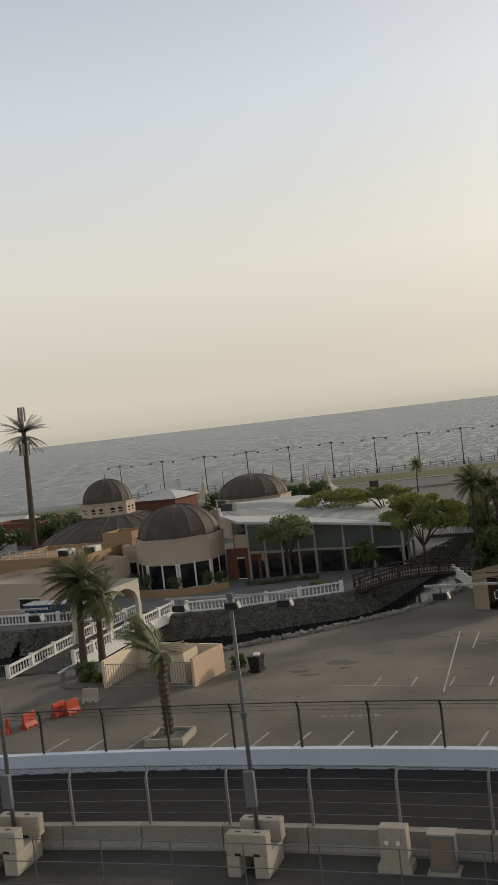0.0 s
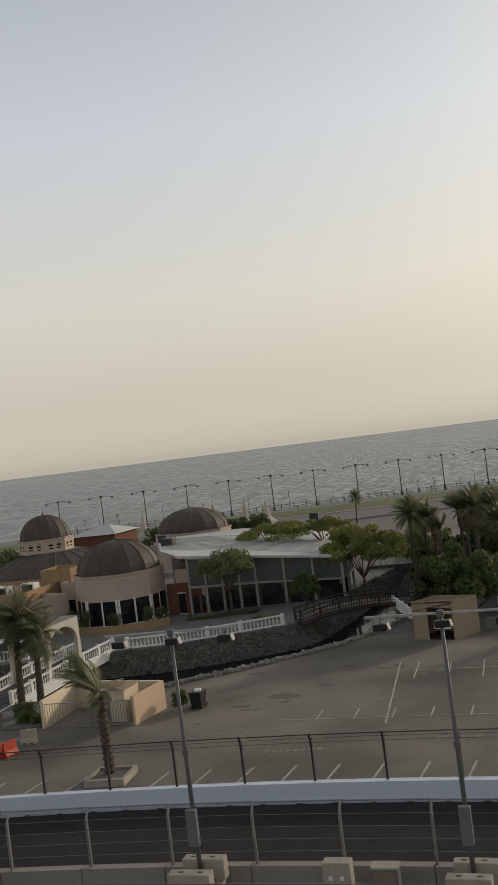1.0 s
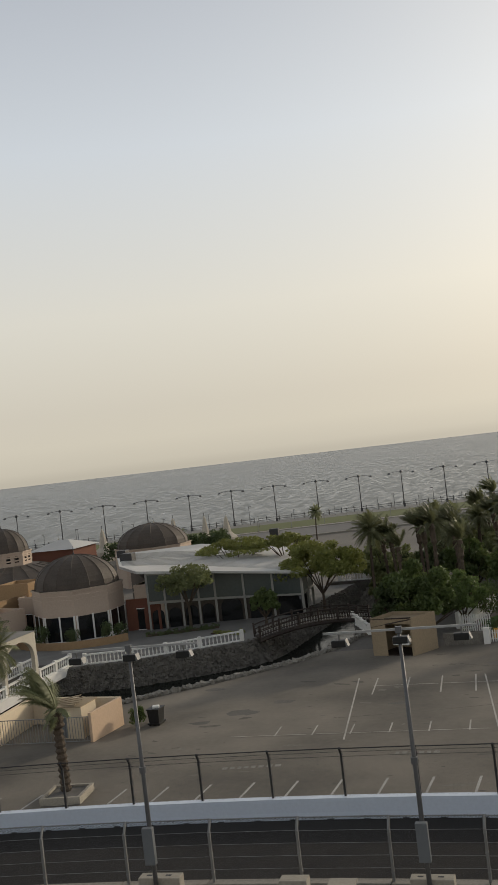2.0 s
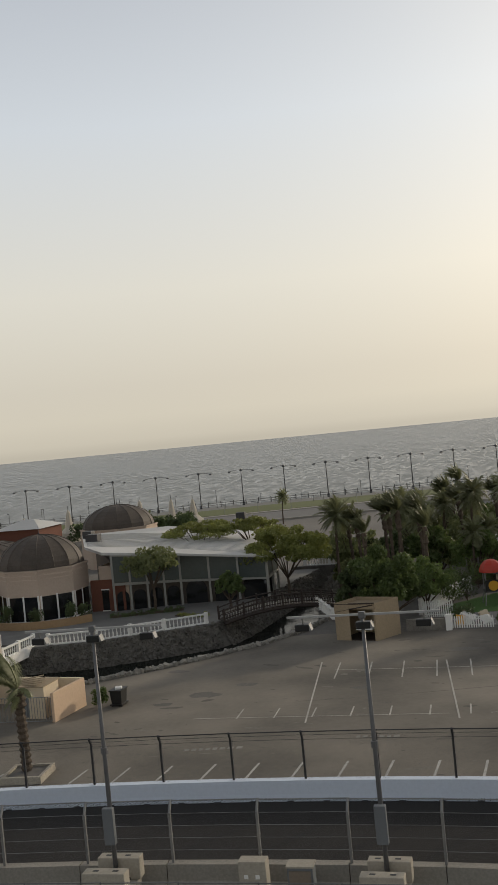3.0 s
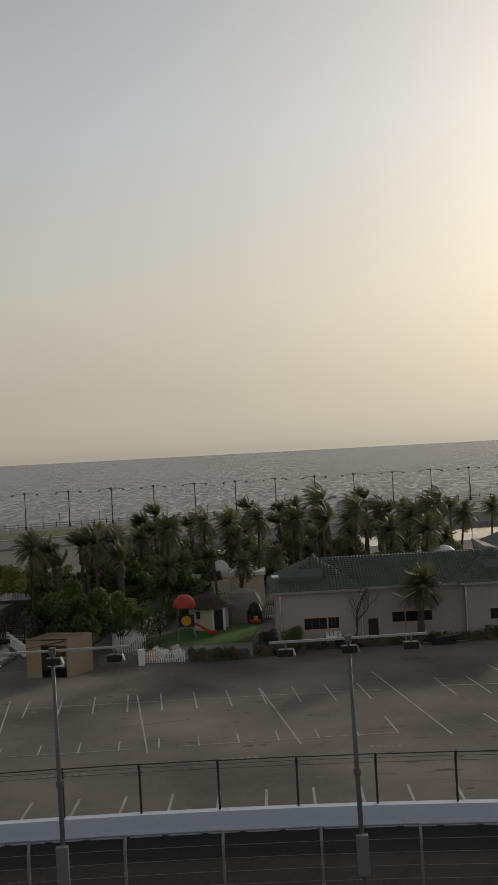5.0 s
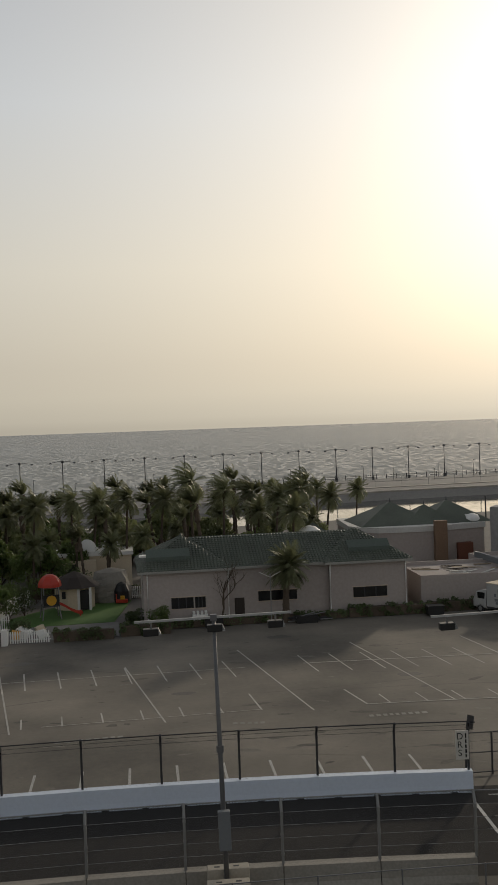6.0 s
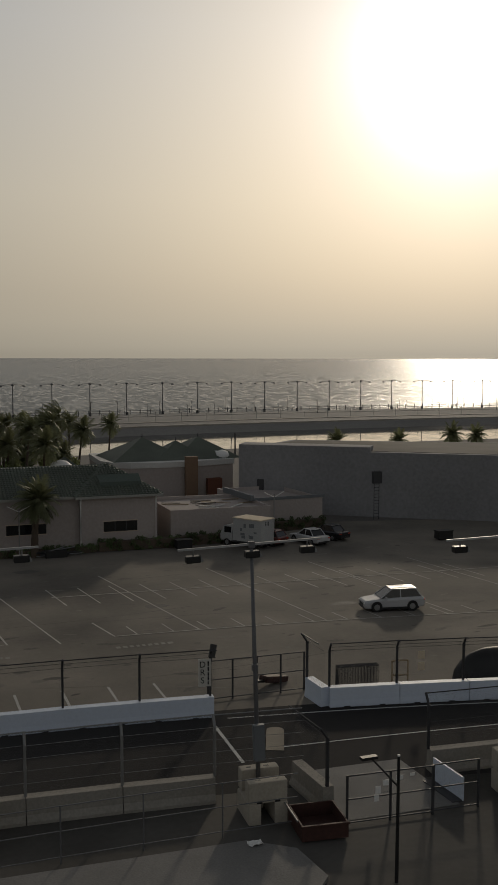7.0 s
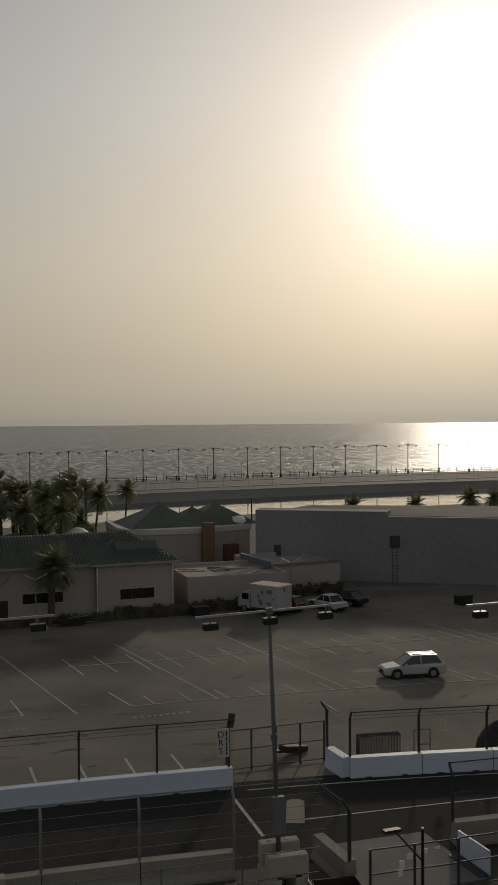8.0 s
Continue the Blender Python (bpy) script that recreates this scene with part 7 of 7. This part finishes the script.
dome_w = thing("white_roof_dome", "white ribbed roof dome behind the villa", "dome", pose(20.6, 109, 0))
part("drum", G().lathe([(1.3, 0), (1.3, 5.2)], 14), STUCCO_GREY, dome_w)
part("dome", G().lathe([(1.35, 5.2), (1.4, 5.6), (1.2, 6.2), (0.7, 6.6), (0.05, 6.75)], 14), WHITE, dome_w, "white dome", smooth=True)

# ---- clutter on roofs and beside the villa ----
rnd = random.Random(21)
for i in range(14):
    x, y = rnd.uniform(29, 37.5), rnd.uniform(94.5, 101.5)
    b = thing("roof_board", "weathered board lying on the annex roof", "board", pose(x, y, 2.76, rnd.uniform(-3, 3), rnd.uniform(-3, 3), rnd.uniform(-40, 40)))
    part("board", G().box(-rnd.uniform(0.5, 1.6), -0.12, 0, rnd.uniform(0.5, 1.6), 0.12, 0.06), (WOOD, DARK_WOOD, WHITE_ROOF)[i % 3], b)
parx = thing("pale_parapet", "pale blue painted parapet slab on the annex", "parapet", pose(38.2, 97.2, 2.98, 0, 0, 3))
part("slab", G().box(0, -0.12, 0, 8.2, 0.12, 0.3), CABINET, parx)
part("slab", G().box(-0.3, 0, 0, 0.0, 7.5, 0.6), CABINET, parx)
for x, y, w in ((28.3, 89.9, 1.5), (53.6, 85.6, 1.6), (8.2, 90.6, 1.6)):
    b = thing("wheeled_bin", "low black refuse container at the car park edge", "bin", pose(x, y, 0))
    part("body", G().box(-w / 2, -0.45, 0.1, w / 2, 0.45, 0.85), BLACK, b, bevel=0.05)
    part("lid", G().box(-w / 2 - 0.04, -0.5, 0.85, w / 2 + 0.04, 0.5, 0.93), BLACK, b)
scrap = thing("scrap_frames", "dark heap of scrap frames and pipes before the villa", "scrap", pose(16.8, 90.4, 0))
for i in range(10):
    part("pipe", G().tube([(rnd.uniform(-2, -0.6), rnd.uniform(-0.4, 0.3), rnd.uniform(0.1, 0.6)), (rnd.uniform(0.5, 2.4), rnd.uniform(-0.4, 0.3), rnd.uniform(0.1, 0.9))], 0.05, 5), (BLACK, DARK_STEEL, STEEL)[i % 3], scrap)
part("box", G().box(-1.2, -0.5, 0, 0.7, 0.4, 0.6), BLACK, scrap)
sp = thing("solar_lamp", "thin street light with solar panels before the villa", "street lamp", pose(13.3, 89.9, 0))
part("post", G().tube([(0, 0, 0), (0, 0, 4.6)], 0.05, 6), STEEL, sp)
for s in (-1, 1):
    part("arm", G().tube([(0, 0, 4.3), (s * 1.0, 0, 4.8)], 0.035, 5), WHITE, sp)
sp2 = copy_thing(sp, pose(37.7, 90.6, 0))
pot = thing("white_planter", "small white crenellated planter before the villa", "planter", pose(7.1, 91.8, 0))
part("box", G().box(-0.7, -0.3, 0, 0.7, 0.3, 1.0), WHITE, pot)
for i in range(4):
    part("point", G().box(-0.65 + 0.36 * i, -0.28, 1.0, -0.45 + 0.36 * i, 0.28, 1.3), WHITE, pot)
blue = thing("blue_awning", "dark blue tarpaulin awning beside the pink wing", "awning", pose(-59.5, 83.5, 0.55))
part("cloth", G().box(-4.0, 0, 0.6, 4.0, 1.8, 1.5), BLUE, blue)
part("fascia", G().box(-4.1, -0.06, 1.5, 4.1, 1.9, 1.62), WHITE, blue)
hallpipe = thing("service_tower", "thin steel service ladder tower beside the hall", "ladder", pose(53.2, 98.6, 0))
for x in (-0.3, 0.3):
    part("stile", G().tube([(x, 0, 0), (x, 0, 5.4)], 0.04, 5), DARK_STEEL, hallpipe)
for i in range(14):
    part("rung", G().tube([(-0.3, 0, 0.3 + 0.36 * i), (0.3, 0, 0.3 + 0.36 * i)], 0.025, 4), DARK_STEEL, hallpipe)
part("unit", G().box(-0.5, -0.3, 4.0, 0.5, 0.2, 5.3), DARK_STEEL, hallpipe, "dark fan unit")
for i, (x, y) in enumerate(((-65, 99, ), (-67.5, 97.5), (-60, 108), (-47.5, 106))):
    ac = thing("roof_cooler", "white air-cooling unit on a flat roof", "cooler", pose(x, y, 4.62 if i < 2 else 4.72))
    part("case", G().box(-0.9, -0.6, 0.0, 0.9, 0.6, 1.1), WHITE, ac, bevel=0.03)
    part("grille", G().box(-0.7, -0.62, 0.15, 0.7, -0.6, 0.95), BLACK, ac, "dark grille")
band_ = thing("ochre_terrace_wall", "curved ochre terrace wall below the pavilion", "wall", Matrix.Translation((-53.6, 101.0, 0.55)))
g = G()
for i in range(18):
    a0, a1 = radians(200 + 7 * i), radians(200 + 7 * (i + 1))
    g.add([(r * math.cos(a), r * math.sin(a), z) for z in (0, 0.75) for a in (a0, a1) for r in (7.7, 8.0)], [(0, 2, 3, 1), (4, 5, 7, 6), (0, 1, 5, 4), (2, 6, 7, 3), (0, 4, 6, 2), (1, 3, 7, 5)])
part("wall", g, STUCCO_OCHRE, band_)


def roof_rail(pts, h, label):
    """A white slatted rail round a roof terrace."""
    t = thing("terrace_rail", label, "railing")
    for a, b in zip(pts, pts[1:]):
        a, b = Vector(a), Vector(b)
        n = max(2, round((b - a).length / 1.1))
        for k in range(n + 1):
            p = a.lerp(b, k / n)
            part("post", G().box(p.x - 0.05, p.y - 0.05, p.z, p.x + 0.05, p.y + 0.05, p.z + h), DIRTY_WHITE, t)
        for z in (0.25, 0.6, h - 0.05):
            part("slat", G().tube([a + Vector((0, 0, z)), b + Vector((0, 0, z))], 0.05, 4), DIRTY_WHITE, t)
    return t


roof_rail([(-75.8, 95.2, 5.1), (-68.5, 95.2, 5.1)], 1.0, "pale slatted rail on the ochre wing roof")
roof_rail([(-84, 108, 3.6), (-78.4, 104, 3.6)], 1.1, "white slatted rail beside the shallow roof")
flat_block("terrace_block", "low pale block under the slatted rail beside the shallow roof", -86, 104, -78, 112, 3.1, STUCCO, mouldings=1)
for x, y, w, d, h in ((-128, 158, 9, 6, 4.4), (-112, 168, 5, 5, 3.8), (-117, 140, 7, 4, 3.2)):
    shed = thing("beach_shed", "low whitewashed beach shed with a pale sheet roof", "shed", pose(x, y, -0.05, 0, 0, 4))
    part("wall", G().box(0, 0, 0, w, d, h - 0.5), WHITE, shed)
    part("roof", G().roof(0, 0, w, d, h - 0.5, 0.7, 0.4, 1.5), WHITE_ROOF, shed, "pale sheet roof")
    part("doorway", G().box(w * 0.4, -0.04, 0, w * 0.4 + 1.1, 0.03, 2.1), BLACK, shed, "dark doorway")

# ---- disguised mast ----
def mast_palm():
    t = thing("antenna_palm", "tall antenna mast disguised as a palm tree", "mast", pose(-95.9, 130, 0.65, 0, 1.5, 0))
    part("trunk", G().tube([(0, 0, -0.75), (0, 0, 10), (0, 0, 19.4)], [0.52, 0.42, 0.34], 12), BARK, t)
    rnd = random.Random(3)
    dark_frond = mat("artificial_frond", (0.065, 0.062, 0.048), 0.7, 0.3, 2.0)
    for z, n, lo, hi, dr in ((19.3, 30, 12, 62, 0.55), (18.7, 26, -35, 8, 0.75)):
        for i in range(n):
            g = G()
            frond(g, rnd, (0, 0, z), 2.4 * i, radians(rnd.uniform(lo, hi)), rnd.uniform(3.4, 4.2), dr, 0.0, 0.5, 12)
            part("frond", g, dark_frond, t, "stiff dark artificial frond")
    part("head_pole", G().tube([(0, 0, 19.0), (0, 0, 23.2)], 0.16, 8), STEEL, t)
    for i in range(5):
        a = 1.26 * i
        part("antenna", G().box(0.5 * math.cos(a) - 0.13, 0.5 * math.sin(a) - 0.1, 21.0, 0.5 * math.cos(a) + 0.13, 0.5 * math.sin(a) + 0.1, 23.2), STEEL, t, "grey panel antenna")
        part("antenna", G().box(0.8 * math.cos(a) - 0.12, 0.8 * math.sin(a) - 0.1, 15.8, 0.8 * math.cos(a) + 0.12, 0.8 * math.sin(a) + 0.1, 17.6), STEEL, t, "grey panel antenna")
    return t


mast_palm()


# ---- sea front: lamps, railing, tents ----
def sea_lamp():
    t = thing("sea_front_lamp", "tall double-arm lamp on the sea front", "street lamp")
    part("post", G().tube([(0, 0, 0), (0, 0, 9.5)], [0.16, 0.1], 8), DARK_STEEL, t)
    part("arm", G().tube([(-3.2, 0, 9.15), (-1.2, 0, 9.45), (1.2, 0, 9.45), (3.2, 0, 9.15)], 0.06, 6), DARK_STEEL, t)
    part("collar", G().lathe([(0.25, 9.1), (0.45, 9.25), (0.2, 9.7)], 8), DARK_STEEL, t)
    for x in (-3.2, 3.2):
        part("lantern", G().lathe([(0.42, 8.85), (0.4, 9.0), (0.12, 9.25)], 8, x), DARK_STEEL, t, "dark lantern")
    part("foot", G().box(-0.3, -0.3, 0, 0.3, 0.3, 0.9), DARK_STEEL, t)
    return t


lampp = tagged(sea_lamp(), group="sea front lamps")
x = -143.2
xs = []
while x < 330:
    slope = 0.22 - 0.0015 * x
    xs.append((x, slope))
    x += 11.4 / math.sqrt(1 + slope * slope)
for i, (x, slope) in enumerate(xs):
    m = pose(x, shore(x) - 1.0, 0.05, 0, 0, math.degrees(math.atan(slope)) * 0.5)
    if i == 0:
        lampp.matrix_basis = m
    else:
        copy_thing(lampp, m)


def small_lamp():
    t = thing("promenade_lamp", "slim single-arm promenade lamp", "street lamp")
    part("post", G().tube([(0, 0, 0), (0, 0, 5.6)], [0.1, 0.06], 6), DARK_STEEL, t)
    part("head", G().box(-0.1, -0.1, 5.55, 0.8, 0.1, 5.7), DARK_STEEL, t)
    return t


sl_ = tagged(small_lamp(), group="promenade lamps")
rnd = random.Random(8)
for i in range(88):
    x = -150 + 5.35 * i
    m = pose(x, shore(x) - (3, 14, 1.5, 8)[i % 4], 0.05, 0, 0, 180 * (i % 2)) @ Matrix.Scale(rnd.choice((1.0, 0.85, 0.6, 0.55, 0.7)), 4)
    if i == 0:
        sl_.matrix_basis = m
    else:
        copy_thing(sl_, m)
bol = thing("sea_railing", "dark post-and-rail fence along the sea wall", "railing")
post_me = G().box(-0.09, -0.09, 0, 0.09, 0.09, 1.5).mesh("post", DARK_STEEL)
for i in range(150):
    x = -150 + 3.2 * i
    o = part("post", post_me, DARK_STEEL, bol)
    o.location = (x, shore(x) + 1.2, 0.05)
for z in (0.6, 1.15):
    part("rail", G().tube([(-150 + 6 * i, shore(-150 + 6 * i) + 1.2, z) for i in range(81)], 0.05, 4), DARK_STEEL, bol)
rf = thing("road_fence", "thin grey fence along the coastal road", "fence")
thin = G().tube([(0, 0, 0), (0, 0, 2.6)], 0.06, 5).mesh("post", STEEL)
for i in range(60):
    x = -150 + 7.5 * i
    o = part("post", thin, STEEL, rf)
    o.location = (x, shore(x) - 33.5, 0.1)
part("rail", G().tube([(-150 + 7.5 * i, shore(-150 + 7.5 * i) - 33.5, 2.4) for i in range(60)], 0.035, 4), STEEL, rf)


def tent(x, y, h, r):
    t = thing("pointed_tent", "small cream pointed beach tent", "tent", pose(x, y, -0.05))
    part("cloth", G().lathe([(r, 0.0), (r, 2.0), (r * 0.45, 3.0), (r * 0.15, h - 0.6), (0.02, h)], 8), CANVAS, t)
    part("flag_pole", G().tube([(0, 0, h - 0.1), (0, 0, h + 0.6)], 0.05, 4), DARK_STEEL, t)
    return t


for x, y, h, r in ((-96, 190, 6.8, 2.2), (-87, 196, 7.0, 2.2), (-83, 197, 7.2, 2.4), (-76, 197, 7.0, 2.0), (-72, 199, 6.6, 2.2), (-104, 186, 6.0, 2.0)):
    tagged(tent(x, y, h, r), group="beach tents")
pale = thing("pale_roof_block", "pale hipped roof on the terracotta building", "roof", pose(0, 0, 0))
part("roof", G().roof(-98, 165, -89.5, 174, 5.15, 1.5, 0.6, 3.8), WHITE_ROOF, pale)
for x, y, w, d, h in ((-121, 150, 12, 8, 4.2), (-101, 156, 4, 4, 5.0)):
    flat_block("beach_building", "low terracotta beach building with a pale roof", x, y, x + w, y + d, h, BRICK_RED, z0=-0.05, mouldings=1)
box = thing("electric_cabinet", "dark grey cabinet beside the coastal road", "cabinet", pose(-66.5, 214, 0))
part("body", G().box(-1, -0.6, 0, 1, 0.6, 1.7), DARK_STEEL, box, bevel=0.05)
